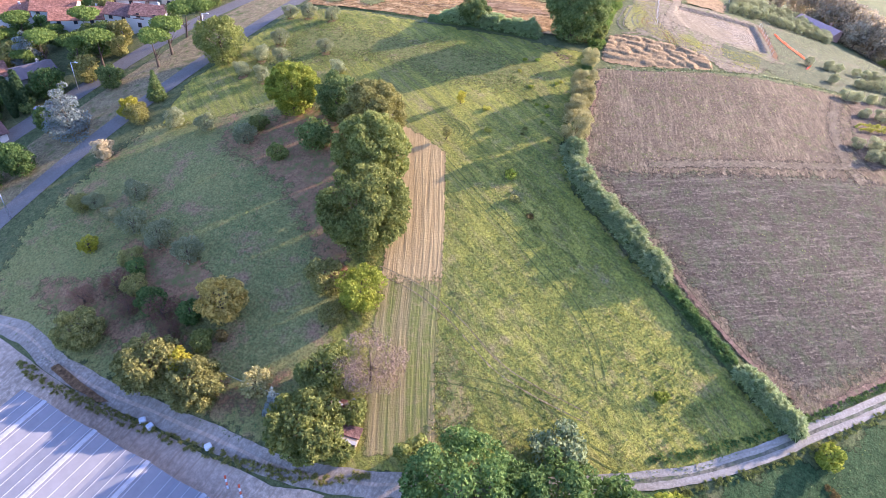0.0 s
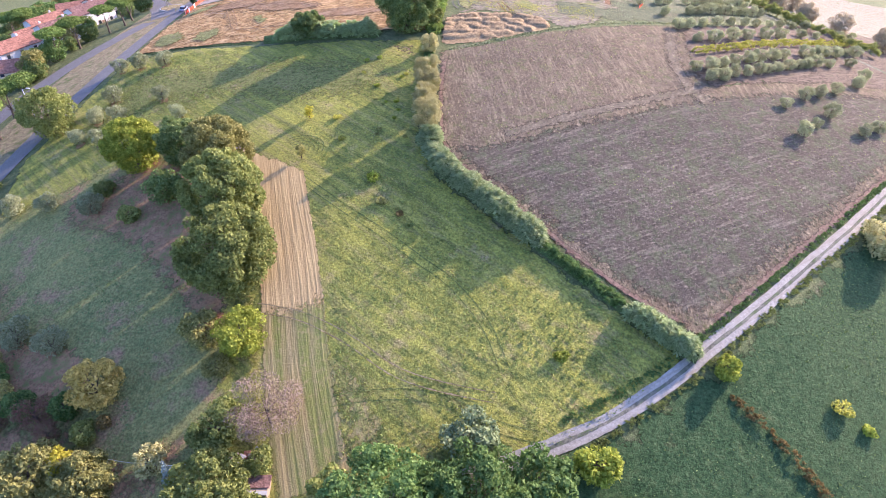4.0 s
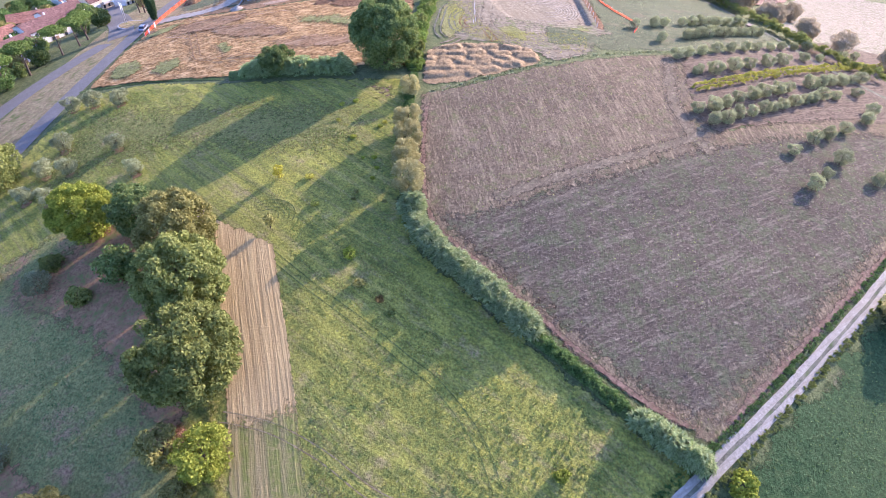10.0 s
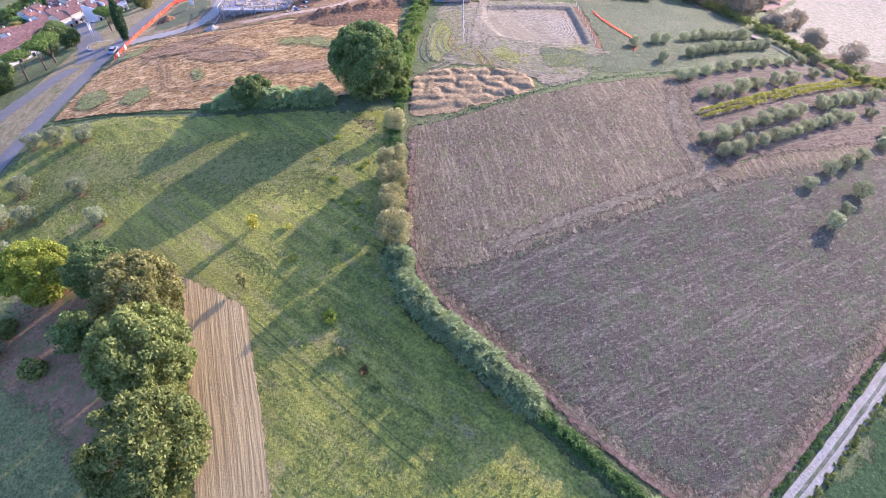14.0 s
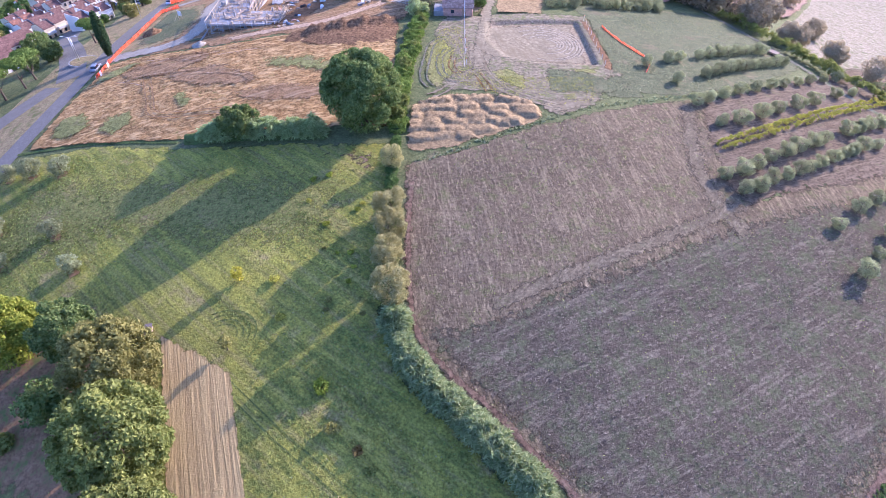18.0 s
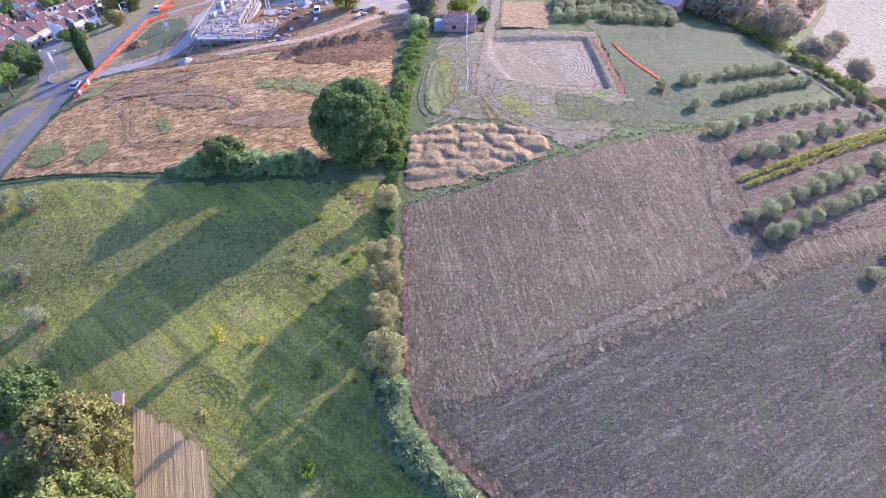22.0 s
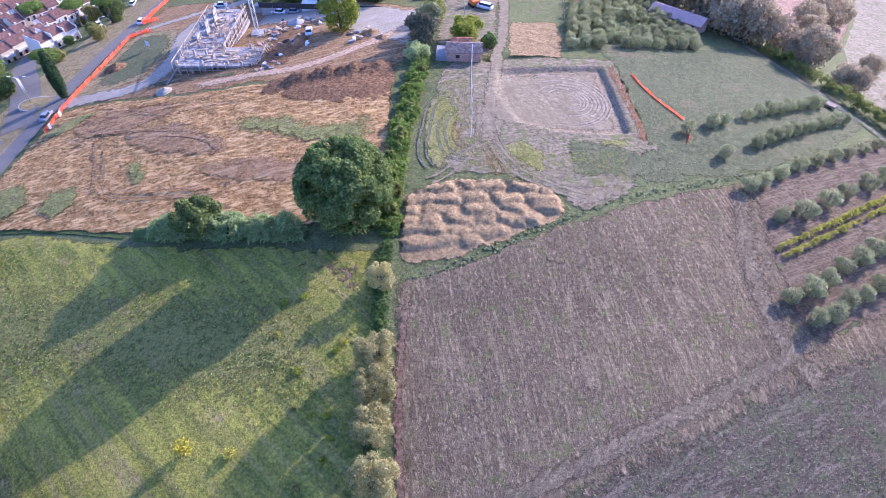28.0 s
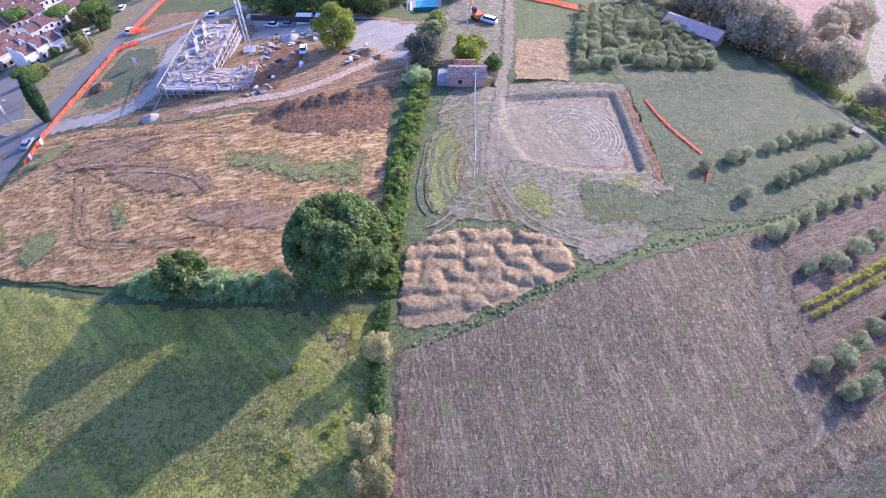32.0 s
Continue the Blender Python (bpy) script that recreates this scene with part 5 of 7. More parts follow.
def tufts(name, poly, n, mat, size, height, label, seed):
    """Loose tufts of taller growth scattered over a plot."""
    rng = np.random.default_rng(seed)
    p = np.array(poly, float)
    (x0, y0), (x1, y1) = p.min(0), p.max(0)
    x, y = rng.uniform(x0, x1, 4 * n), rng.uniform(y0, y1, 4 * n)
    keep = inside(x, y, p)
    keep &= np.array([noise.noise(Vector((a * 0.07, b * 0.07, seed))) + 0.5 * noise.noise(Vector((a * 0.3, b * 0.3, seed))) > rng.uniform(-0.5, 0.6) for a, b in zip(x, y)])
    x, y = x[keep][:n], y[keep][:n]
    n = len(x)
    c = np.column_stack([x, y, gz(x, y) + 0.1 + height * rng.uniform(0.1, 0.6, n)])
    d = rng.normal(size=(n, 3)) * (1, 1, 0.5) + (0, 0, 0.5)
    d /= np.linalg.norm(d, axis=1)[:, None]
    b = np.cross(d, rng.normal(size=(n, 3)))
    b /= np.linalg.norm(b, axis=1)[:, None]
    s = size * rng.uniform(0.4, 1.5, (n, 1))
    v = np.stack([c - d * s, c + b * s * 0.5, c + d * s, c - b * s * 0.5], 1).reshape(-1, 3)
    me = mesh(name, v, [(4 * k, 4 * k + 1, 4 * k + 2, 4 * k + 3) for k in range(n)], mat)
    return tagged(new(name, me), label, "grass", "", "stuff")


MEADOW = [(-10, 124), (-10, 88), (-4, 74), (14, 58), (34, 41), (20, 29), (-10, 20), (-15, 22), (-17.5, 36), (-22.5, 60), (-30, 84), (-44, 92), (-92, 86), (-96, 134), (-50, 128)]
tufts("meadow_tufts", MEADOW, 34000, leaf("meadow_blade", (0.11, 0.15, 0.034), (0.22, 0.26, 0.06)), 0.15, 0.2, "taller meadow grass tufts", 81)
tufts("meadow_weeds", MEADOW, 3000, leaf("dry_weed", (0.17, 0.16, 0.065), (0.26, 0.24, 0.10)), 0.16, 0.25, "dry straw-coloured weeds in the meadow", 82)
FIELD = [(-6, 118), (-6, 98), (0, 78), (15, 63), (38, 47), (60, 66), (85, 90), (110, 115), (90, 126), (54, 110), (52, 140), (30, 137), (5, 123)]
tufts("field_straw", FIELD, 16000, leaf("field_straw_bit", (0.13, 0.105, 0.075), (0.22, 0.18, 0.13), 0.05), 0.12, 0.08, "scattered straw and clods on the stubble field", 83)
tufts("field_weeds", FIELD, 1800, L_OAK, 0.13, 0.06, "small green weeds on the stubble field", 84)
tufts("dry_tufts", [(-94, 139), (-93, 178), (-60, 176), (-16, 176), (-13, 132), (-40, 134), (-78, 138)], 9000, leaf("dry_blade", (0.26, 0.16, 0.07), (0.46, 0.31, 0.15)), 0.16, 0.25, "tufts of dry orange-brown grass", 85)
tufts("dry_field_weeds", [(-94, 139), (-93, 178), (-60, 176), (-16, 176), (-13, 132), (-40, 134), (-78, 138)], 2500, L_OAK, 0.14, 0.2, "green weeds in the dry grass", 86)
tufts("orchard_weeds", [(-48, 84), (-40, 52), (-30, 26), (-40, 15), (-84, 19), (-104, 30), (-104, 60), (-90, 76), (-62, 92)], 9000, leaf("orchard_blade", (0.10, 0.17, 0.05), (0.19, 0.26, 0.09)), 0.16, 0.22, "rough orchard grass tufts", 87)
tufts("plot_weeds", [(-4, 150), (-4, 175), (2, 178), (3, 160), (8, 150), (18, 150), (32, 152), (30, 141), (20, 138), (6, 144)], 6000, L_VINE, 0.12, 0.15, "yellow-green weeds round the excavation", 88)
tufts("grass_plot_tufts", [(36, 186), (37, 158), (32, 142), (56, 151), (94, 184), (80, 212), (34, 200)], 8000, L_OLIVE, 0.12, 0.15, "pale grass tufts on the shaded plot", 89)
tufts("lower_field_tufts", [(22, 24), (50, 47), (90, 88), (120, 60), (90, 10), (30, 0)], 5000, leaf("lower_blade", (0.07, 0.12, 0.03), (0.15, 0.19, 0.055)), 0.15, 0.15, "grass tufts below the lane", 90)

reed_hedge("dry_ridge", [(41.0, 36.6), (44.7, 33.0), (48.4, 28.5), (53, 22)], 1.4, 0.8, 160, L_RUST, "ridge of dry brown weeds below the lane", 75, 0.26)
for k, (x, y, s, mat, lab) in enumerate(((-14.7, 68.8, 1.2, L_RUSTY_OAK, "olive"), (-10.9, 65.7, 0.8, L_RUST, "rusty"), (-17.0, 74.4, 1.5, L_LIME, "green"), (16.4, 39.9, 1.3, L_LIME, "bright green"), (-9.0, 63.2, 0.7, L_OAK, "green"), (57.5, 37.0, 1.8, L_VINE, "yellow-green"), (60.5, 34.0, 1.2, L_LIME, "green"))):
    clump = put(make_tree("weed_clump", f"low {lab} weed clump in open grass", "weeds", s, 0.7 * s, 0.05, mat, 420, 0.2, 110 + k, "weed clumps", n=6, trunk_r=0.04), x, y)

# a pale rope along the orchard's edge
rope = thing("cable", "thin pale cable slung along the orchard edge", "cable")
LINE = [(-60.5, 24.6), (-51.0, 23.4), (-40.4, 22.0), (-34.9, 22.3)]
for (x0, y0), (x1, y1) in zip(LINE, LINE[1:]):
    verts, faces = [], []
    for k in range(9):
        f = k / 8
        x, y = x0 + (x1 - x0) * f, y0 + (y1 - y0) * f
        z = float(gz(x, y)) + 1.9 - 1.6 * f * (1 - f)
        verts += [(x, y - 0.03, z), (x, y + 0.03, z), (x, y, z + 0.05)]
    for k in range(8):
        a = 3 * k
        faces += [(a, a + 1, a + 4, a + 3), (a + 1, a + 2, a + 5, a + 4), (a + 2, a, a + 3, a + 5)]
    part("span", mesh("span", verts, faces, M_WHITE_PAINT), rope)
for x, y in LINE:
    verts = [(x + 0.05 * math.cos(a), y + 0.05 * math.sin(a), float(gz(x, y)) + z) for z in (-0.3, 2.0) for a in (0, 2.1, 4.2)]
    part("post", mesh("post", verts, [(0, 1, 4, 3), (1, 2, 5, 4), (2, 0, 3, 5), (3, 4, 5)], M_BARK), rope)

clumps = [o for o in scene.objects if o.name.startswith("weed_clump") and o.parent is None]
tufts("weed_line", [(-17, 82), (-12, 80), (0, 64), (12, 52), (24, 38), (18, 34), (6, 46), (-8, 60), (-18, 74)], 2600, leaf("line_weed", (0.16, 0.18, 0.04), (0.32, 0.31, 0.07)), 0.24, 0.3, "yellow-green weeds along the mown lines", 91)
for k in range(16):
    again(clumps[(0, 2, 3, 5)[k % 4]], R.uniform(-28, -12), R.uniform(86, 120), R.uniform(0, 360), R.uniform(0.3, 0.6))

# ---- built things ----
M_TILE = soil("terracotta_tiles", (0.27, 0.125, 0.08), (0.40, 0.21, 0.14), (0.19, 0.09, 0.06), 0.0, None, 0.6, 0.8, 1.6, 0.2, (0.3, 3.0, 1))
M_TILE_DARK = soil("weathered_tiles", (0.155, 0.085, 0.07), (0.25, 0.15, 0.12), (0.14, 0.09, 0.07), 0.0, None, 0.6, 0.8, 1.6, 0.2, (0.3, 3.0, 1))
M_PLASTER = plain("white_plaster", (0.74, 0.71, 0.66), 0.85, 0, 0.08, 0.6)
M_CREAM = plain("cream_plaster", (0.68, 0.58, 0.42), 0.85, 0, 0.1, 0.6)
M_BRICK = plain("brick_wall", (0.52, 0.31, 0.23), 0.9, 0, 0.3, 2.0, 0.4)
M_PANE = plain("window_glass", (0.04, 0.05, 0.06), 0.12, 0, 0.1)
M_FRAME = plain("painted_wood", (0.36, 0.24, 0.15), 0.6, 0, 0.2)
M_CONCRETE = plain("raw_concrete", (0.34, 0.33, 0.315), 0.9, 0, 0.2, 1.2, 0.3)
M_TIMBER = plain("formwork_timber", (0.64, 0.50, 0.34), 0.8, 0, 0.3, 2.0, 0.2, 0.35)
M_STEEL = plain("galvanised_steel", (0.52, 0.53, 0.54), 0.45, 0.8, 0.15)
M_DARK = plain("dark_opening", (0.06, 0.055, 0.05), 0.9)
M_ORANGE = leaf("orange_plastic_net", (0.88, 0.16, 0.06), (0.95, 0.24, 0.10), 0.5)


def open_weave(m, share):
    """Let part of the light through the holes of a net."""
    nt = m.node_tree
    out = nt.nodes["Material Output"]
    shader = out.inputs["Surface"].links[0].from_socket
    clear, ms = nt.nodes.new("ShaderNodeBsdfTransparent"), nt.nodes.new("ShaderNodeMixShader")
    nt.links.new(mixed(nt, 0.5, step(nt, noise_tex(nt, coords(nt), 1.6, 3, 0.7), 0.42, 0.58), (share * 2, share * 2, share * 2)), ms.inputs[0])
    nt.links.new(shader, ms.inputs[1])
    nt.links.new(clear.outputs[0], ms.inputs[2])
    nt.links.new(ms.outputs[0], out.inputs["Surface"])


open_weave(M_ORANGE, 0.12)
M_ROOF_SHEET = plain("pale_grey_roof_sheet", (0.23, 0.23, 0.235), 0.75, 0.0, 0.12, 0.25)
M_ROOF_RIB = plain("white_roof_rib", (0.40, 0.40, 0.40), 0.7)
M_RUBBER = plain("tyre_rubber", (0.02, 0.02, 0.02), 0.8)
M_YELLOW = plain("machine_orange", (0.70, 0.22, 0.05), 0.5)
M_WOOD = plain("weathered_wood", (0.34, 0.26, 0.18), 0.85, 0, 0.3)
M_WHITE = plain("white_enamel", (0.78, 0.78, 0.77), 0.35, 0, 0.05)
M_POOL = plain("pool_water", (0.08, 0.36, 0.38), 0.08, 0, 0.2)
M_GREEN_NET = plain("green_screen_cloth", (0.03, 0.16, 0.12), 0.8)
M_SHED_ROOF = plain("greyish_roof_felt", (0.17, 0.14, 0.135), 0.85, 0, 0.2)
M_PINK = plain("faded_red_roof", (0.55, 0.36, 0.31), 0.85, 0, 0.15, 0.6)


def box(w, d, h, x=0, y=0, z=0, bevel=0.0):
    """A bevelled block standing on z."""
    bm = bmesh.new()
    bmesh.ops.create_cube(bm, size=1.0, matrix=Matrix.Translation((x, y, z + h / 2)) @ Matrix.Diagonal((w, d, h, 1)))
    if bevel:
        bmesh.ops.bevel(bm, geom=bm.edges[:], offset=bevel, segments=1, affect="EDGES")
    return bm


def blk(name, parent, mat, w, d, h, x=0, y=0, z=0, bevel=0.02, label=""):
    return part(name, bm_mesh(name, box(w, d, h, x, y, z, bevel), mat), parent, None, label)


def rod(name, parent, mat, a, b, r=0.04, sides=6, label=""):
    a, b = Vector(a), Vector(b)
    bm = bmesh.new()
    bmesh.ops.create_cone(bm, cap_ends=True, segments=sides, radius1=r, radius2=r, depth=(b - a).length)
    m = Matrix.Translation((a + b) / 2) @ (b - a).to_track_quat("Z", "Y").to_matrix().to_4x4()
    bmesh.ops.transform(bm, matrix=m, verts=bm.verts)
    return part(name, bm_mesh(name, bm, mat, True), parent, None, label)


def gable(w, d, rise, eave, z, thick=0.18):
    """A gabled roof with overhang and thickness, ridge along x."""
    bm = bmesh.new()
    x, y = w / 2 + eave, d / 2 + eave
    drop = rise * eave / (d / 2)
    prof = [(-y, z - drop), (0, z + rise), (y, z - drop), (y, z - drop + thick), (0, z + rise + thick), (-y, z - drop + thick)]
    a = [bm.verts.new((-x, p, q)) for p, q in prof]
    b = [bm.verts.new((x, p, q)) for p, q in prof]
    for k in range(6):
        bm.faces.new((a[k], a[(k + 1) % 6], b[(k + 1) % 6], b[k]))
    for s in (a, b):
        bm.faces.new((s[0], s[1], s[4], s[5]))
        bm.faces.new((s[1], s[2], s[3], s[4]))
    bmesh.ops.recalc_face_normals(bm, faces=bm.faces[:])
    return bm


def gable_walls(w, d, h, rise):
    bm = bmesh.new()
    prof = [(-d / 2, -1.5), (d / 2, -1.5), (d / 2, h), (0, h + rise), (-d / 2, h)]
    a = [bm.verts.new((-w / 2, p, q)) for p, q in prof]
    b = [bm.verts.new((w / 2, p, q)) for p, q in prof]
    for k in range(5):
        bm.faces.new((a[k], a[(k + 1) % 5], b[(k + 1) % 5], b[k]))
    bm.faces.new(a)
    bm.faces.new(b)
    bmesh.ops.recalc_face_normals(bm, faces=bm.faces[:])
    return bm


def house(x, y, turn, w, d, h, wall, roof, label, n_win=3, group="town houses"):
    ob = thing("house", label, "house", group, at(x, y, turn))
    rise = d * 0.2
    part("wall", bm_mesh("wall", gable_walls(w, d, h, rise), wall), ob)
    top = part("roof", bm_mesh("roof", gable(w, d, rise, 0.5, h), roof), ob)
    part("chimney", bm_mesh("chimney", box(0.6, 0.6, 1.5, w * 0.22, d * 0.15, h + rise * 0.4, 0.04), wall), top)
    for side in (-1, 1):
        for k in range(n_win):
            for z in ((1.0, 3.8) if h > 4.5 else (1.0,)):
                wx = (k + 0.5) / n_win * w - w / 2
                win = blk("window", ob, M_FRAME, 1.1, 0.12, 1.4, wx, side * (d / 2 + 0.04), z, 0.02)
                part("pane", bm_mesh("pane", box(0.9, 0.06, 1.2, wx, side * (d / 2 + 0.10), z + 0.1), M_PANE), win)
    blk("door", ob, M_FRAME, 1.0, 0.12, 2.1, w * 0.1, -d / 2 - 0.05, 0.0, 0.02)
    return ob


for args in ((-140.5, 62, 68, 12, 9, 4.6, M_PLASTER, M_TILE_DARK, "white house with a brown tile roof beside the street", 3),
             (-160.5, 84, 60, 11, 9, 5.0, M_PLASTER, M_TILE, "white house with a pale terracotta roof", 3),
             (-156, 117.5, 40, 17, 9, 5.2, M_PLASTER, M_TILE, "long white house with an orange tile roof", 4),
             (-141, 119.5, 15, 11, 8, 5.2, M_PLASTER, M_TILE_DARK, "white house with a reddish hipped roof", 3),
             (-172, 123, 30, 12, 9, 5.2, M_PLASTER, M_TILE, "white villa with a terracotta roof", 3),
             (-192, 121, 55, 14, 9, 6, M_PLASTER, M_TILE, "white villa with a terracotta roof", 3),
             (-197, 131, 20, 13, 9, 5, M_CREAM, M_TILE, "cream villa with a terracotta roof", 3),
             (-136, 139, 25, 13, 9, 5, M_CREAM, M_TILE, "cream house with an orange tile roof", 3),
             (-158, 150, 35, 13, 9, 5, M_PLASTER, M_TILE, "white house with a terracotta roof", 3),
             (-176, 168, 20, 13, 9, 5, M_PLASTER, M_TILE_DARK, "white house with a weathered roof", 3),
             (-160, 196, 60, 13, 9, 5.4, M_PLASTER, M_TILE, "white house with a terracotta roof", 3),
             (-164, 222, 30, 14, 9, 5.4, M_CREAM, M_TILE, "cream house with a terracotta roof", 3),
             (-152, 178, 60, 13, 8, 5, M_PLASTER, M_TILE, "white house with a terracotta roof", 3),
             (-168, 152, 20, 12, 9, 5.2, M_CREAM, M_TILE, "cream house with a terracotta roof", 3),
             (-183, 116, 40, 13, 9, 6.0, M_PLASTER, M_TILE, "white villa with a terracotta roof", 3),
             (-148, 89, 68, 9, 7, 3.2, M_CONCRETE, M_SHED_ROOF, "low grey annex with a flat-pitched roof", 2),
             (-134.7, 121, 20, 9, 8, 4.6, M_PLASTER, M_TILE_DARK, "white house with a dark red roof", 2),
             (-150, 132, 30, 14, 9, 5.6, M_PLASTER, M_TILE, "white house with a terracotta roof", 3),
             (-168, 138, 30, 14, 9, 5.6, M_PLASTER, M_TILE_DARK, "white house with a dark red roof", 3),
             (-186, 140, 20, 14, 9, 6, M_CREAM, M_TILE, "cream villa with a terracotta roof", 3),
             (-205, 122, 40, 14, 9, 6, M_PLASTER, M_TILE, "white villa with a terracotta roof", 3),
             (-146, 158, 62, 13, 9, 6, M_PLASTER, M_TILE, "white house with a terracotta roof", 3),
             (-138, 172, 62, 13, 9, 6, M_PLASTER, M_TILE_DARK, "white house with a dark red roof", 3),
             (-142, 196, 62, 14, 9, 6, M_PLASTER, M_TILE_DARK, "white house with a dark red roof", 3),
             (-146, 214, 62, 14, 9, 6, M_PLASTER, M_TILE_DARK, "white house with a dark red roof", 3)):
    house(*args)


def terrace(x, y, turn, units, h, wall, roof, label, fins=True, wide=4.4):
    """A row of narrow houses, each with a stepped roof, between white party walls."""
    c, s, deep = math.cos(radians(turn)), math.sin(radians(turn)), 7.4
    for k in range(units):
        o = (k - (units - 1) / 2) * (wide + 0.05)
        ob = thing("house", label, "house", "terraced houses", at(x + c * o, y + s * o, turn, 1, 0.5 * (k % 2)))
        part("wall", bm_mesh("wall", gable_walls(wide - 0.04, deep, h, 1.4), wall), ob)
        part("roof", bm_mesh("roof", gable(wide - 0.1, deep, 1.4, 0.02, h), roof), ob)
        if fins:
            for sx in (-1, 1):
                blk("party_wall", ob, M_PLASTER, 0.25, deep + 0.5, h + 1.5, sx * (wide / 2 - 0.02), 0, -0.3, 0.02, "white party wall that rises above the roof")
        blk("chimney", ob, wall, 0.5, 0.5, 1.1, 0.9, 1.2, h + 0.8, 0.03)
        for side in (-1, 1):
            for z in np.arange(0.9, h - 1.2, 2.6):
                for wx in (-1.05, 1.05):
                    win = blk("window", ob, M_FRAME, 0.9, 0.1, 1.2, wx, side * (deep / 2 + 0.04), float(z), 0.02)
                    part("pane", bm_mesh("pane", box(0.74, 0.06, 1.04, wx, side * (deep / 2 + 0.10), float(z) + 0.08), M_PANE), win)
        blk("balcony", ob, M_PLASTER, 3.0, 1.0, 0.9, 0, -deep / 2 - 0.45, 2.6, 0.03)


for args in ((-131.5, 240.5, 62, 3, 4.6, M_PLASTER, M_TILE_DARK, "white terraced house with dark red roof and tall party walls", True), (-144.5, 242, 62, 4, 4.6, M_CREAM, M_TILE_DARK, "cream terraced house with a dark tile roof", False),
             (-155, 247, 62, 4, 5.2, M_PLASTER, M_TILE_DARK, "white terraced house with a dark red tile roof", False), (-144, 264, 62, 3, 5.2, M_PLASTER, M_TILE_DARK, "white terraced house with a dark red tile roof", False),
             (-155, 268, 55, 4, 7.6, M_CREAM, M_TILE_DARK, "three-storey cream house with a dark tile roof", False), (-141, 281, 62, 4, 5.2, M_PLASTER, M_TILE_DARK, "white terraced house with a dark red tile roof", False),
             (-166, 258, 62, 4, 5.2, M_PLASTER, M_TILE, "white terraced house with a terracotta roof", False), (-162, 285, 62, 5, 7.6, M_PLASTER, M_TILE_DARK, "three-storey white house with a dark tile roof", False),
             (-176, 294, 62, 5, 7.6, M_CREAM, M_TILE_DARK, "three-storey cream house with a dark tile roof", False), (-150, 302, 40, 5, 7.6, M_PLASTER, M_TILE_DARK, "three-storey white house with a dark tile roof", False),
             (-178, 272, 62, 4, 5.2, M_CREAM, M_TILE_DARK, "cream terraced house with a dark tile roof", False), (-172, 314, 40, 6, 7.6, M_CREAM, M_TILE_DARK, "three-storey cream house with a dark tile roof", False),
             (-140, 312, 62, 5, 5.2, M_PLASTER, M_TILE, "white terraced house with a terracotta roof", False), (-196, 312, 50, 5, 5.2, M_PLASTER, M_TILE, "white terraced house with a terracotta roof", False)):
    terrace(*args)

# the brick hut beside the dirt track
hut = thing("brick_hut", "small brick hut with a sagging red tile roof", "hut", "", at(1.4, 187.6, -2))
part("wall", bm_mesh("wall", gable_walls(7.6, 4.4, 2.6, 1.0), M_BRICK), hut)
part("roof", bm_mesh("roof", gable(7.6, 4.4, 1.0, 0.35, 2.6, 0.14), soil("lichened_tiles", (0.22, 0.165, 0.14), (0.34, 0.265, 0.225), (0.20, 0.12, 0.09), 0.0, None, 0.6, 0.8, 1.6, 0.2, (0.3, 3.0, 1))), hut)
blk("lean_to", hut, M_CONCRETE, 2.6, 4.6, 1.9, -5.1, 0.4, -0.4, 0.05, "grey sheet lean-to")
blk("annex_wall", hut, M_BRICK, 4.4, 3.4, 2.2, -0.8, 4.3, -0.4, 0.03)
part("annex_roof", bm_mesh("annex_roof", gable(4.4, 3.4, 0.7, 0.25, 1.85, 0.12), M_TILE), hut, Matrix.Translation((-0.8, 4.3, 0)))
blk("door", hut, M_FRAME, 1.0, 0.1, 2.0, 1.6, -2.22, 0, 0.02)
blk("window", hut, M_PANE, 0.9, 0.1, 0.8, -1.4, -2.22, 1.1, 0.02)

# the orchard hut and the shed at the strip's head
shack = thing("garden_hut", "small garden hut with rusty roof sheets", "hut", "", at(-25.2, 19.5, 4))
blk("wall", shack, M_WOOD, 3.4, 2.6, 2.0, 0, 0, -0.3, 0.03)
blk("roof", shack, M_TILE_DARK, 3.9, 1.9, 0.12, 0, 0.6, 1.72, 0.02, "rusty red sheet roof")
blk("awning", shack, M_CONCRETE, 3.6, 0.6, 0.10, 0, -1.0, 1.62, 0.02, "white corrugated awning")
shack = thing("junk_lean_to", "collapsed lean-to of rusty sheets and boards", "shed", "", at(-28.4, 23.1, 20))
for k in range(6):
    part("sheet", bm_mesh("sheet", box(1.6, 1.0, 0.06, 0, 0, 0, 0.01), (M_TILE, M_WOOD, M_CONCRETE)[k % 3]), shack, pose(-1.6 + 0.8 * k, 0.5 * (k % 2), 0.9 + 0.25 * (k % 3), 14 - 6 * k, 9 * (k % 3), 25 * k))
for k in range(4):
    rod("post", shack, M_WOOD, (-1.6 + 1.1 * k, 0.3, -0.4), (-1.6 + 1.1 * k, 0.3, 1.1), 0.06)
shed = thing("tool_shed", "small grey tool shed with a pale flat roof", "shed", "", at(-46.0, 84.6, 16))
blk("wall", shed, M_WOOD, 1.3, 2.0, 1.4, 0, 0, -0.3, 0.03)
blk("roof", shed, M_SHED_ROOF, 1.6, 2.3, 0.1, 0, 0, 1.1, 0.02)
blk("door", shed, M_WOOD, 0.06, 0.7, 1.1, 0.68, -0.3, -0.1, 0.01)

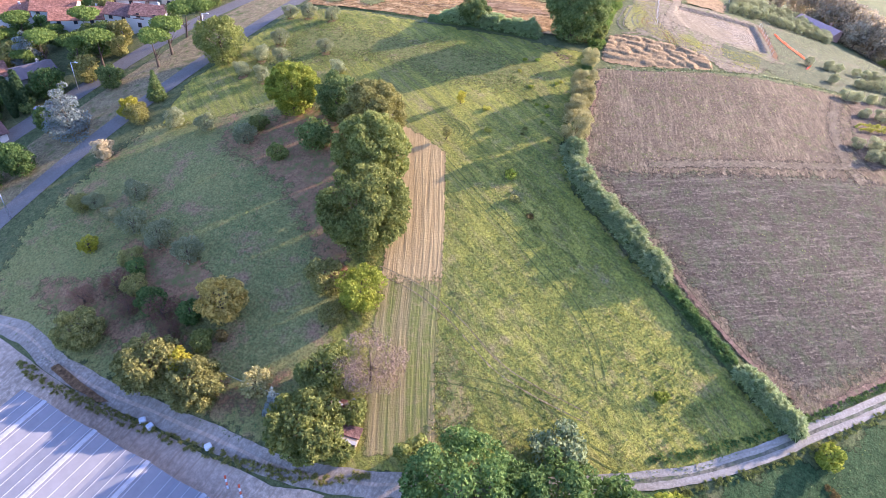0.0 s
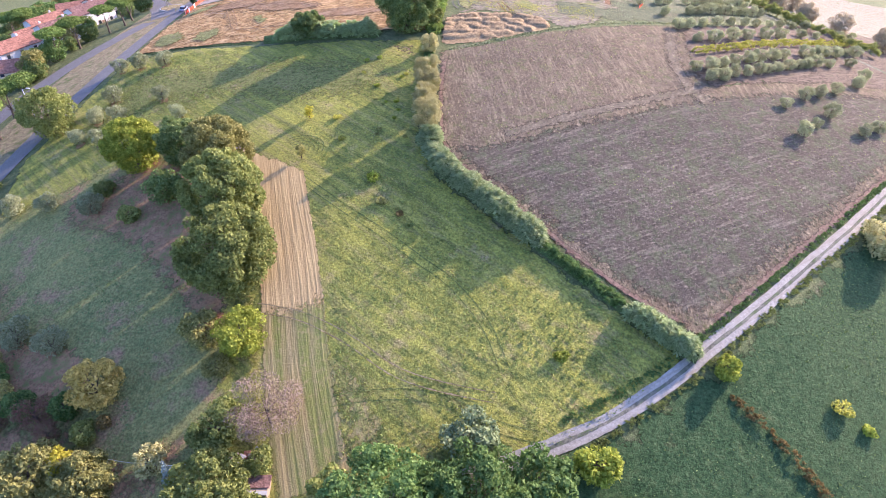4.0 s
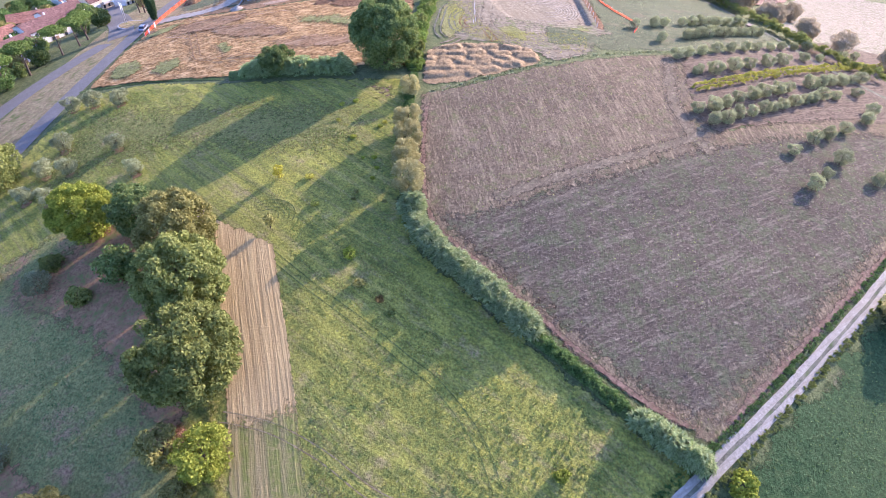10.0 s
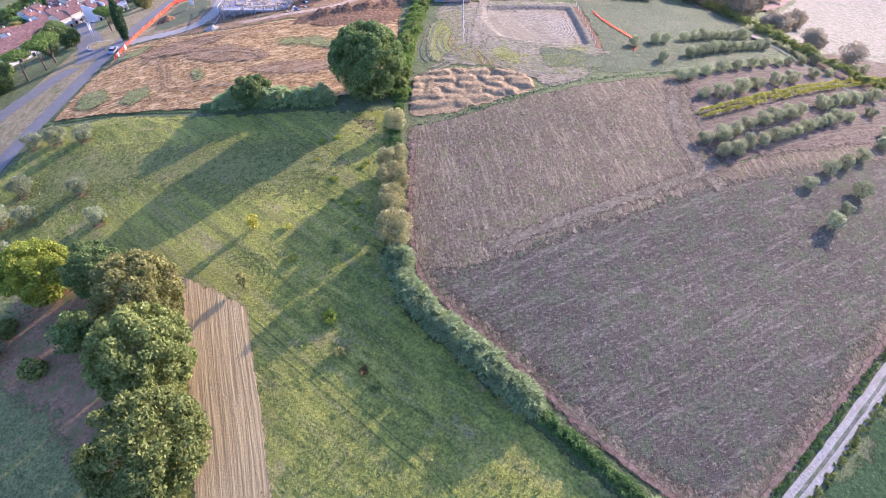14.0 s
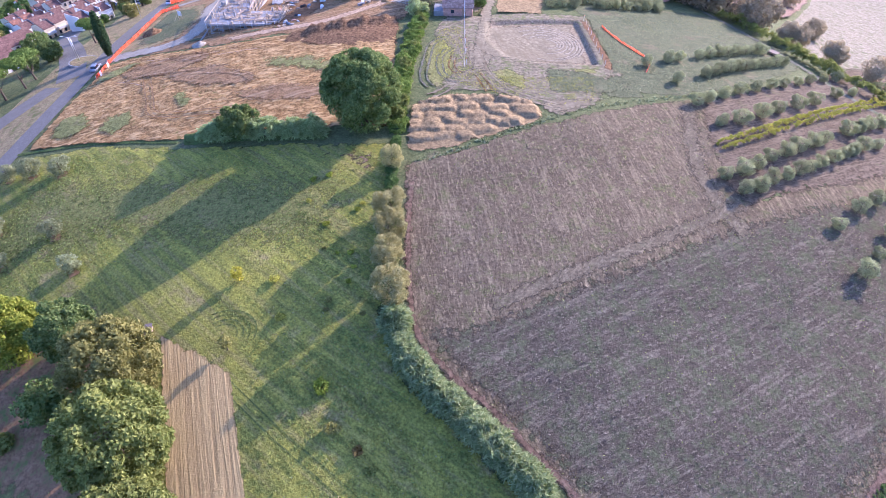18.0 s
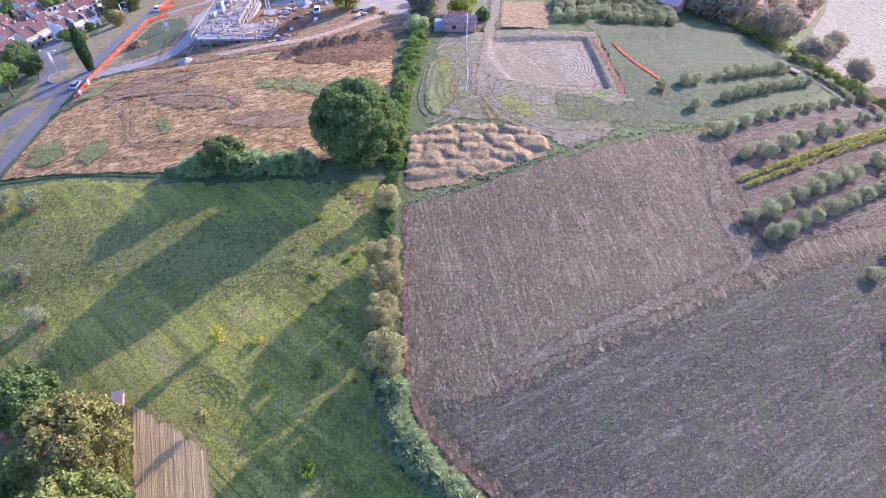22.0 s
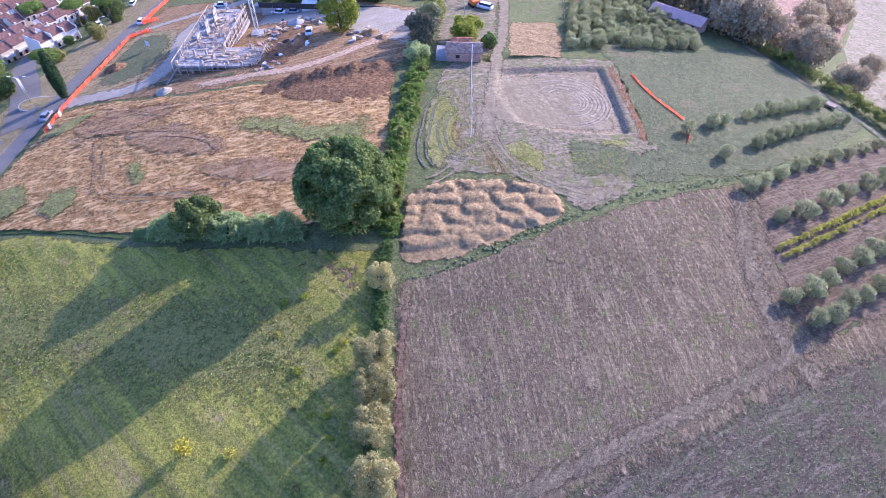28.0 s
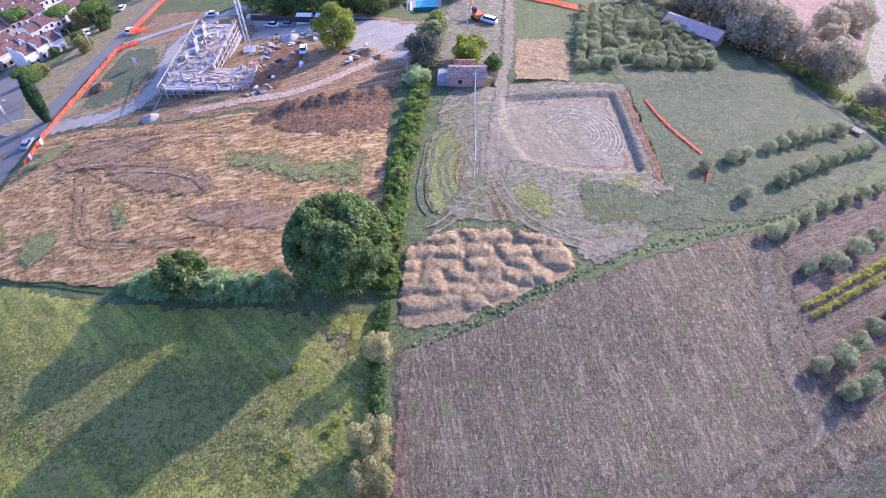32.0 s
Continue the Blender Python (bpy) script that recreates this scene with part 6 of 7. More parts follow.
# the farm shed with the pale multi-span roof
farm = thing("farm_shed", "large farm shed with a pale grey multi-span roof", "shed", "", at(-56.5, -6.8, -7.0, 1.0, 6.9))
blk("wall", farm, M_CONCRETE, 39, 30, 12.5, 0, 0, -11.4, 0.03)
for k in range(4):
    cx = -14.7 + 9.8 * k
    for half, (x0, wid, tilt) in enumerate(((-2.45, 4.95, -7), (2.45, 4.95, 7))):
        sh = part("roof_sheet", bm_mesh("roof_sheet", box(wid, 30.6, 0.08, 0, 0, 0, 0.01), M_ROOF_SHEET), farm, pose(cx + x0, 0, 1.55, 0, tilt, 0))
        for q in range(3):
            part("rib", bm_mesh("rib", box(0.12, 30.7, 0.06, -1.7 + 1.7 * q, 0, 0.08, 0.01), M_ROOF_RIB), sh)
    blk("ridge_cap", farm, M_ROOF_RIB, 0.7, 30.8, 0.12, cx, 0, 1.88, 0.02, "white ridge cap")
    blk("gutter", farm, M_DARK, 0.35, 30.7, 0.1, cx + 4.9, 0, 1.22, 0.01, "dark valley gutter")
sheet("farmyard", [(-97.8, 21.8), (-88.5, 19.9), (-77.1, 16.7), (-64.9, 14.4), (-43.5, 12.2), (-32.4, 11.1), (-24.9, 12.0), (-28.6, 6.8), (-39.8, 2.0), (-71.4, 6.3), (-90.0, 10.6)], M_YARD, 0.09, 2.5, 0.4, None, "pale pinkish earth of the farmyard")
cover = thing("open_barn", "open barn with a dark sheet roof", "barn", "", at(-106, 8, 38))
blk("roof", cover, M_DARK, 12, 9, 0.15, 0, 0, 2.6, 0.02, "dark corrugated roof")
for px in (-5.6, 0, 5.6):
    for py in (-4.1, 4.1):
        rod("post", cover, M_STEEL, (px, py, -1.2), (px, py, 2.6), 0.09)
for x, y in ((-55.9, 13.8), (-54.2, 13.3), (-43.9, 13.0)):
    sack = thing("bulk_bag", "white filled bulk bag on the yard", "bag", "bulk bags", at(x, y, R.uniform(0, 90)))
    bm = box(1.0, 0.9, 0.9, 0, 0, 0, 0.16)
    part("bag", bm_mesh("bag", bm, M_WHITE), sack)
    for sx in (-0.35, 0.35):
        rod("loop", sack, M_WHITE, (sx, -0.3, 0.85), (sx, 0.3, 0.98), 0.03)
for x, y in ((-39.1, 9.9), (-36.6, 9.4)):
    sig = thing("road_barrier", "red and white barrier post", "barrier", "barrier posts", at(x, y))
    for k in range(4):
        rod("band", sig, (M_ORANGE, M_WHITE)[k % 2], (0.25 * k, -0.25 * k, 1.2 - 0.3 * k), (0.25 * (k + 1), -0.25 * (k + 1), 0.9 - 0.3 * k), 0.14, 8)
sheet("rubble_bank", [(-77.2, 17.6), (-70.6, 15.6), (-64.5, 14.3), (-63.1, 15.1), (-69.7, 16.6), (-76.3, 18.5)], M_BROWN, 0.12, 0.6, 0.2, lambda x, y: 0.35 + lumps(x, y, 0.3, 1.0), "low bank of dark rubble beside the lane")

# the unfinished building: an L of two wings, ground floor cast, columns and formwork above
site = thing("unfinished_building", "concrete building shell with timber formwork under construction", "building", "", at(-57.8, 204.4, 0))
WINGS = ((0.0, -10.2, 19.6, 8.8), (-5.3, 4.5, 9.0, 20.6))
for wx, wy, ww, wd in WINGS:
    blk("foundation_slab", site, M_CONCRETE, ww + 1.0, wd + 1.0, 1.2, wx, wy, -1.4, 0.05)
    blk("floor_slab", site, M_CONCRETE, ww, wd, 0.3, wx, wy, 2.5, 0.03)
    blk("inner_wall", site, M_CONCRETE, ww - 4.0, wd - 3.0, 2.6, wx, wy, -0.15, 0.02)
    blk("edge_beam", site, M_CONCRETE, ww + 0.1, 0.25, 0.5, wx, wy - wd / 2 - 0.02, 2.38, 0.01)
    blk("edge_beam", site, M_CONCRETE, 0.25, wd + 0.1, 0.5, wx - ww / 2 - 0.02, wy, 2.38, 0.01)
    blk("parapet_board", site, M_CONCRETE, ww, 0.2, 0.6, wx, wy - wd / 2, -0.2, 0.01)
    nx, ny = int(ww / 3.2) + 1, int(wd / 3.2) + 1
    for i in range(nx):
        for j in range(ny):
            px, py = wx - ww / 2 + 0.3 + (ww - 0.6) * i / (nx - 1), wy - wd / 2 + 0.3 + (wd - 0.6) * j / (ny - 1)
            if i in (0, nx - 1) or j in (0, ny - 1):
                blk("column", site, M_CONCRETE, 0.4, 0.4, 2.8, px, py, -0.25, 0.02)
            if R.random() < 0.9:
                tall = R.choice((0.7, 1.1, 1.7))
                blk("upper_column", site, M_CONCRETE if R.random() < 0.55 else M_TIMBER, 0.42, 0.42, tall, px + R.uniform(-0.3, 0.3), py, 2.8, 0.02)
                for q in range(2):
                    a = R.uniform(0, 6.28)
                    rod("timber_prop", site, M_TIMBER, (px + 1.1 * math.cos(a), py + 1.1 * math.sin(a), 2.8), (px + 0.2 * math.cos(a), py + 0.2 * math.sin(a), 2.8 + tall * 0.9), 0.06, 5)
    for k in range(int(ww * wd / 4)):
        m = pose(wx + R.uniform(-ww / 2 + 1, ww / 2 - 1), wy + R.uniform(-wd / 2 + 1, wd / 2 - 1), 2.85 + 0.09 * (k % 4), 0, 0, R.choice((0, 90)) + R.uniform(-25, 25))
        part("formwork_board", bm_mesh("formwork_board", box(R.uniform(1.6, 4), R.uniform(0.2, 0.8), 0.08), M_TIMBER if k % 3 else M_WOOD), site, m)
    for z in (0.7, 1.9, 3.7):
        blk("guard_plank", site, M_TIMBER if z > 3 else M_WOOD, ww + 1.2, 0.07, 0.14, wx, wy - wd / 2 - 0.75, z, 0.01)
        blk("guard_plank", site, M_TIMBER if z > 3 else M_WOOD, 0.07, wd + 0.6, 0.2, wx - ww / 2 - 0.75, wy, z, 0.01)
        blk("guard_plank", site, M_TIMBER, 0.07, wd + 0.2, 0.2, wx + ww / 2 + 0.5, wy, z, 0.01)
    for k in range(int(ww / 1.6) + 1):
        rod("scaffold_post", site, M_WOOD if k % 2 else M_STEEL, (wx - ww / 2 - 0.5 + 1.6 * k, wy - wd / 2 - 0.8, -0.4), (wx - ww / 2 - 0.5 + 1.6 * k, wy - wd / 2 - 0.8, 4.0), 0.06, 5)
    for k in range(int(wd / 1.8) + 1):
        rod("scaffold_post", site, M_TIMBER, (wx - ww / 2 - 0.8, wy - wd / 2 + 1.8 * k, -0.4), (wx - ww / 2 - 0.8, wy - wd / 2 + 1.8 * k, 4.0), 0.06, 5)
        rod("scaffold_post", site, M_TIMBER, (wx + ww / 2 + 0.55, wy - wd / 2 + 1.8 * k, -0.4), (wx + ww / 2 + 0.55 + R.uniform(-0.3, 0.3), wy - wd / 2 + 1.8 * k, 4.2 + R.uniform(-0.6, 0.8)), 0.07, 5)
    for k in range(44):
        px, py = wx + R.uniform(-ww / 2, ww / 2), wy + R.uniform(-wd / 2, wd / 2)
        rod("leaning_board", site, M_TIMBER, (px, py, 2.85), (px + R.uniform(-1.6, 1.6), py + R.uniform(-1.6, 1.6), 2.85 + R.uniform(0.5, 1.9)), 0.07, 4)
for k in range(5):
    blk("wall_panel", site, M_CONCRETE, 0.3, 2.4, 1.5, -8.0 + 1.4 * (k % 2), -2 + 3.4 * k, 2.8, 0.02)
for k in range(9):
    rod("raker", site, M_TIMBER, (10.6 + 0.25 * k, -13.5 + 0.9 * k, -0.3), (9.2 + 0.1 * k, -13.0 + 0.9 * k, 4.6), 0.09, 5)
blk("ramp", site, M_CONCRETE, 4.6, 3.0, 0.3, 12.6, -12.5, -0.2, 0.03, "pale concrete pad beside the shell")
rod("pipe", site, M_WHITE, (13.8, -16.6, 0.35), (12.6, -1.4, 0.35), 0.25, 8, "long pale pipe")
rod("kerb_beam", site, M_CONCRETE, (-11.3, -19, 0.2), (-11.3, -11.5, 0.2), 0.22, 6)

crane = thing("tower_crane", "pale tower crane beside the building shell", "crane", "", at(-53.6, 211.4, 8))
blk("base", crane, M_CONCRETE, 3.2, 3.2, 0.9, 0, 0, -0.4, 0.04)
MAST = 19.0
for sx in (-0.45, 0.45):
    for sy in (-0.45, 0.45):
        rod("mast_leg", crane, M_WHITE, (sx, sy, 0.3), (sx, sy, MAST), 0.06, 5)
for k in range(13):
    z = 0.8 + 1.4 * k
    s = 1 if k % 2 else -1
    for a, b in (((-0.45, -0.45), (0.45, -0.45)), ((0.45, -0.45), (0.45, 0.45)), ((0.45, 0.45), (-0.45, 0.45)), ((-0.45, 0.45), (-0.45, -0.45))):
        rod("mast_brace", crane, M_WHITE, (*(a if s > 0 else b), z), (*(b if s > 0 else a), z + 1.4), 0.035, 4)
blk("cab", crane, M_WHITE, 1.6, 1.6, 1.8, 0, -1.2, MAST - 0.6, 0.08)
blk("counterweight", crane, M_CONCRETE, 1.6, 2.2, 1.8, 0, -7.0, MAST - 0.4, 0.06)
for sx, dz in ((-0.5, 0), (0.5, 0), (0, 1.1)):
    rod("jib_chord", crane, M_WHITE, (sx, -8.0, MAST + 0.8 + dz), (sx, 26.0, MAST + 0.8 + dz), 0.08, 5)
for k in range(17):
    y = -8 + 2.0 * k
    rod("jib_brace", crane, M_WHITE, (-0.5, y, MAST + 0.8), (0, y + 1, MAST + 1.9), 0.05, 4)
    rod("jib_brace", crane, M_WHITE, (0.5, y + 2, MAST + 0.8), (0, y + 1, MAST + 1.9), 0.05, 4)


# vehicles
def make_car(name, label, paint, van=False):
    ob = thing(name, label, "van" if van else "car", "parked and passing vehicles")
    L, Wd, H = (4.9, 1.9, 1.25) if van else (4.1, 1.7, 0.85)
    bm = box(Wd, L, H - 0.25, 0, 0, 0.28, 0.12)
    for v in bm.verts:
        if v.co.z > 0.7 * H and v.co.y > L * 0.35:
            v.co.z -= 0.12
    body = part("body", bm_mesh("body", bm, paint, True), ob)
    cab = bmesh.new()
    bmesh.ops.create_cube(cab, size=1.0, matrix=Matrix.Translation((0, -0.25, H + 0.28)) @ Matrix.Diagonal((Wd * 0.9, L * (0.8 if van else 0.55), 0.62, 1)))
    for v in cab.verts:
        if v.co.z > H + 0.3:
            v.co.x *= 0.85
            v.co.y = -0.25 + (v.co.y + 0.25) * (0.9 if van else 0.72)
    bmesh.ops.bevel(cab, geom=cab.edges[:], offset=0.06, segments=1, affect="EDGES")
    part("glazed_cabin", bm_mesh("glazed_cabin", cab, M_PANE), ob, None, "dark glazed cabin")
    part("roof_panel", bm_mesh("roof_panel", box(Wd * 0.74, L * (0.7 if van else 0.38), 0.06, 0, -0.25, H + 0.57, 0.02), paint), ob)
    for sx in (-1, 1):
        for sy in (-1, 1):
            wh = rod("wheel", ob, M_RUBBER, (sx * Wd * 0.42, sy * L * 0.31, 0.31), (sx * Wd * 0.51, sy * L * 0.31, 0.31), 0.31, 12)
            rim = bmesh.new()
            bmesh.ops.create_circle(rim, cap_ends=True, segments=10, radius=0.18, matrix=pose(sx * Wd * 0.515, sy * L * 0.31, 0.31, 0, 90, 0))
            part("rim", bm_mesh("rim", rim, M_STEEL), wh)
        part("headlight", bm_mesh("headlight", box(0.35, 0.08, 0.16, sx * Wd * 0.34, L / 2 - 0.02, 0.62, 0.02), M_WHITE), ob)
    return ob


C_WHITE = plain("white_car_paint", (0.78, 0.79, 0.80), 0.25)
C_GREY = plain("grey_car_paint", (0.28, 0.30, 0.33), 0.25)
C_RED = plain("red_car_paint", (0.45, 0.05, 0.04), 0.25)
C_BLUE = plain("blue_car_paint", (0.08, 0.14, 0.28), 0.25)
white_car = make_car("car", "small white car", C_WHITE)
tagged(white_car, "white hatchback car on pale ground")
put(white_car, -75.5, 244.6, 95, 1, 0.15)
grey_car = put(make_car("car", "grey hatchback car parked on asphalt", C_GREY), -123, 262, 12, 1, 0.12)
red_car = put(make_car("car", "red hatchback car parked on asphalt", C_RED), -138.9, 296, 3, 1, 0.12)
blue_car = put(make_car("car", "dark blue car parked on the street", C_BLUE), -138.5, 270, 3, 1, 0.12)
for ob, x, y, turn in ((white_car, -38.7, 207, 10), (white_car, -103.4, 245.6, 5), (white_car, -51.7, 226.6, 80), (grey_car, -47.3, 225.4, 84),
                       (white_car, -121.6, 277, 3), (blue_car, -139, 278, 3), (grey_car, -139.3, 286, 3), (red_car, -146.5, 268, 183), (white_car, -124.5, 256, 40), (grey_car, -97.6, 178.9, 2), (grey_car, -134.5, 76, 24)):
    again(ob, x, y, turn, 1, 0.12)
put(make_car("site_truck", "white site pickup beside the orange digger", C_WHITE, True), 6.6, 221.0, 60, 0.9, 0.15)
digger = thing("digger", "orange tracked digger on the dirt", "digger", "", at(3.6, 223.2, 30, 1, 0.1))
for sx in (-0.9, 0.9):
    blk("track", digger, M_RUBBER, 0.5, 3.0, 0.7, sx, 0, 0, 0.15)
blk("body", digger, M_YELLOW, 2.2, 2.6, 1.1, 0, -0.3, 0.8, 0.12)
blk("cab", digger, M_PANE, 0.9, 1.1, 1.1, -0.55, 0.5, 1.9, 0.08)
rod("boom", digger, M_YELLOW, (0.3, 0.8, 1.6), (0.3, 3.4, 3.4), 0.16)
rod("stick", digger, M_YELLOW, (0.3, 3.4, 3.4), (0.3, 4.6, 1.2), 0.12)
blk("bucket", digger, M_STEEL, 0.9, 0.7, 0.6, 0.3, 4.6, 0.6, 0.08)


# fences, poles and lamps
def net_fence(pts, label, height=1.05, seed=0):
    """Sagging plastic netting between steel pins; each bay is a piece of its own."""
    ob = thing("safety_fence", label, "fence", "site fences")
    line = smooth_line(pts, 6)
    seg = np.r_[0, np.linalg.norm(np.diff(line, axis=0), axis=1).cumsum()]
    n = max(1, int(seg[-1] / 2.4))
    rng = random.Random(seed)
    s = [seg[-1] * k / n for k in range(n + 1)]
    P = [(float(np.interp(q, seg, line[:, 0])), float(np.interp(q, seg, line[:, 1]))) for q in s]
    for k, (x, y) in enumerate(P):
        g = float(gz(x, y)) + 0.05
        rod("post", ob, M_STEEL, (x, y, g - 0.2), (x, y, g + height + 0.15), 0.035, 5)
        if k < n:
            x1, y1 = P[k + 1]
            v, f = [], []
            lean, sag = rng.uniform(-0.25, 0.25), rng.uniform(0.02, 0.18)
            dx, dy = (y1 - y), (x - x1)
            L = math.hypot(dx, dy)
            for i in range(5):
                u = i / 4
                a, b = x + (x1 - x) * u, y + (y1 - y) * u
                gg = float(gz(a, b)) + 0.06
                bow = lean * 4 * u * (1 - u)
                for zz in (0.0, 0.5, 1.0):
                    for th in (0.0, 0.03):
                        v.append((a + dx / L * (bow * zz + th), b + dy / L * (bow * zz + th), gg + zz * (height - sag * 4 * u * (1 - u))))
            for i in range(4):
                for j in range(2):
                    for th in (0, 1):
                        q = i * 6 + 2 * j + th
                        f.append((q, q + 6, q + 8, q + 2))
            part("net", mesh("net", v, f, M_ORANGE), ob)
    return ob


net_fence([(-93.2, 170.6), (-94.6, 180), (-95.6, 190), (-96.4, 204), (-98.2, 218), (-99.8, 230)], "orange plastic safety netting beside the road", 1.1, 1)
net_fence([(-99.8, 230), (-96.5, 231.5), (-94, 232)], "orange plastic safety netting at the site corner", 1.2, 2)
net_fence([(-101.8, 243), (-103, 256), (-104.0, 270), (-104.6, 286)], "orange plastic safety netting beside the road", 1.4, 3)
net_fence([(-101.6, 243), (-97, 244.5)], "orange plastic safety netting at the access road", 1.2, 4)
net_fence([(39.2, 184.4), (41.4, 176), (46.4, 166.2)], "orange plastic safety netting across the grass", 0.55, 5)
net_fence([(44.8, 157.2), (46.9, 162.0)], "short torn run of orange netting", 0.8, 6)
net_fence([(17.5, 240.8), (24, 238.5), (31.2, 235.2), (36, 234)], "orange plastic safety netting far across the field", 1.1, 7)
for k, (x, y) in enumerate(((-92.5, 172.2), (-93.2, 178.0))):
    bd = thing("notice_board", "white notice board fixed to the netting", "sign", "notice boards", at(x, y, 95))
    blk("board", bd, M_WHITE, 1.0, 0.05, 1.3, 0, 0, 0.4, 0.01)
    rod("leg", bd, M_STEEL, (0, 0.04, -0.2), (0, 0.04, 1.2), 0.03)
bd = thing("site_board", "white site board on splayed timber legs", "sign", "", at(-86, 213.4, 150))
blk("board", bd, M_WHITE, 1.9, 0.06, 1.5, 0, 0, 1.2, 0.01)
for sx in (-0.8, 0.8):
    rod("leg", bd, M_TIMBER, (sx, 0.06, -0.2), (sx, 0.06, 2.6), 0.06)
    rod("strut", bd, M_TIMBER, (sx, 0.06, 1.8), (sx, 1.9, -0.1), 0.05)


def street_lamp(x, y, turn, h=7.5):
    ob = thing("street_lamp", "pale steel street lamp with one arm", "street lamp", "street lamps", at(x, y, turn))
    rod("pole", ob, M_STEEL, (0, 0, -0.3), (0, 0, h), 0.09, 8)
    rod("arm", ob, M_STEEL, (0, 0, h - 0.05), (1.5, 0, h + 0.35), 0.06, 6)
    blk("lamp_head", ob, M_WHITE, 0.8, 0.3, 0.16, 1.75, 0, h + 0.28, 0.04)
    return ob


for x, y, turn in ((-112.0, 44.2, 175), (-109.2, 190.3, 180), (-108.5, 190.0, 0), (-110.5, 112, 0), (-131, 86, 0), (-108.5, 232, 0)):
    street_lamp(x, y, turn)
for x0, y0, x1, y1, n in ((3.0, 183.5, 3.5, 155.2, 6), (34.8, 187.2, 35.4, 158.4, 9), (27.6, 216.8, 28.8, 229.5, 4)):
    for k in range(n):
        f = k / max(1, n - 1)
        pin = thing("marker_post", "thin white marker post", "post", "marker posts", at(x0 + (x1 - x0) * f, y0 + (y1 - y0) * f))
        rod("post", pin, M_WHITE, (0, 0, -0.3), (0, 0, 1.5), 0.05, 6)
        blk("cap", pin, M_ORANGE, 0.12, 0.12, 0.1, 0, 0, 1.48, 0.02)
for x, y, h in ((3.1, 180.5, 6.5), (1.2, 215.6, 7.0)):
    mast = thing("utility_pole", "pale bare utility pole", "pole", "utility poles", at(x, y))
    rod("pole", mast, M_WHITE, (0, 0, -0.4), (0, 0, h), 0.08, 8)
    blk("crossarm", mast, M_STEEL, 1.2, 0.1, 0.1, 0, 0, h - 0.5, 0.01)

# roundabout island
isl = thing("traffic_island", "oval traffic island with a pale kerb and dry grass", "island", "", at(-106.5, 189, 12, 1, 0.12))
def oval(rx, ry, z, h, name, mat):
    bm = bmesh.new()
    bmesh.ops.create_cone(bm, cap_ends=True, segments=32, radius1=1, radius2=0.97, depth=h, matrix=Matrix.Translation((0, 0, z + h / 2)))
    bmesh.ops.transform(bm, matrix=Matrix.Diagonal((rx, ry, 1, 1)), verts=bm.verts)
    part(name, bm_mesh(name, bm, mat), isl)
oval(4.6, 3.4, -0.4, 0.55, "kerb", M_CONCRETE)
oval(4.2, 3.0, 0.1, 0.10, "turf", M_VERGE)

# site clutter: containers, skips, pallets, stacked boards, rubble
for k, (x, y, turn, w, d, h, mat, lab) in enumerate(((-54.2, 227.6, 86, 2.4, 4.6, 2.3, M_ROOF_RIB, "white site container"), (-36.0, 224.4, 90, 2.4, 5.8, 2.4, M_STEEL, "grey steel site container"), (-42.5, 226.6, 90, 2.2, 4.2, 2.3, M_WHITE, "white cabin with a window"),
                                                     (-57.9, 231.4, 88, 2.4, 4, 2.2, M_CONCRETE, "grey storage box"))):
    c = thing("site_container", lab + " at the yard wall", "container", "site containers", at(x, y, turn))
    blk("body", c, mat, w, d, h, 0, 0, 0, 0.05)
    blk("door", c, M_FRAME, 0.9, 0.08, 1.9, 0, -d / 2 - 0.03, 0.1, 0.01)
    blk("window", c, M_PANE, 0.06, 1.0, 0.7, w / 2 + 0.02, 0.3, 1.1, 0.01)
M_BLUE_SHEET = plain("blue_tarpaulin", (0.15, 0.19, 0.24), 0.6)
for k in range(64):
    if k < 44:
        x, y = R.uniform(-53, -37), R.uniform(199, 220)
    elif k < 54:
        x, y = R.uniform(-48, -42), R.uniform(184, 198)
    else:
        x, y = R.uniform(-29, -22), R.uniform(197, 208)
    mat = R.choice((M_TIMBER, M_WOOD, M_STEEL, M_CONCRETE, M_DARK, M_WOOD, M_TIMBER, M_WHITE, M_BRICK, M_BLUE_SHEET))
    word = {M_TIMBER.name: "yellow timber boards", M_WOOD.name: "grey weathered planks", M_STEEL.name: "steel reinforcing mesh", M_CONCRETE.name: "grey concrete blocks", M_DARK.name: "dark formwork panels", M_WHITE.name: "white insulation boards", M_BRICK.name: "red hollow bricks", M_BLUE_SHEET.name: "blue sheeted goods"}[mat.name]
    p = thing("material_stack", f"low stack of {word} on bare earth", "stack", "building material stacks", at(x, y, R.uniform(0, 180)))
    for j in range(R.randint(2, 4)):
        blk("piece", p, mat, R.uniform(0.5, 1.9), R.uniform(0.3, 0.8), 0.16, R.uniform(-0.2, 0.2), R.uniform(-0.2, 0.2), 0.02 + 0.17 * j, 0.02)
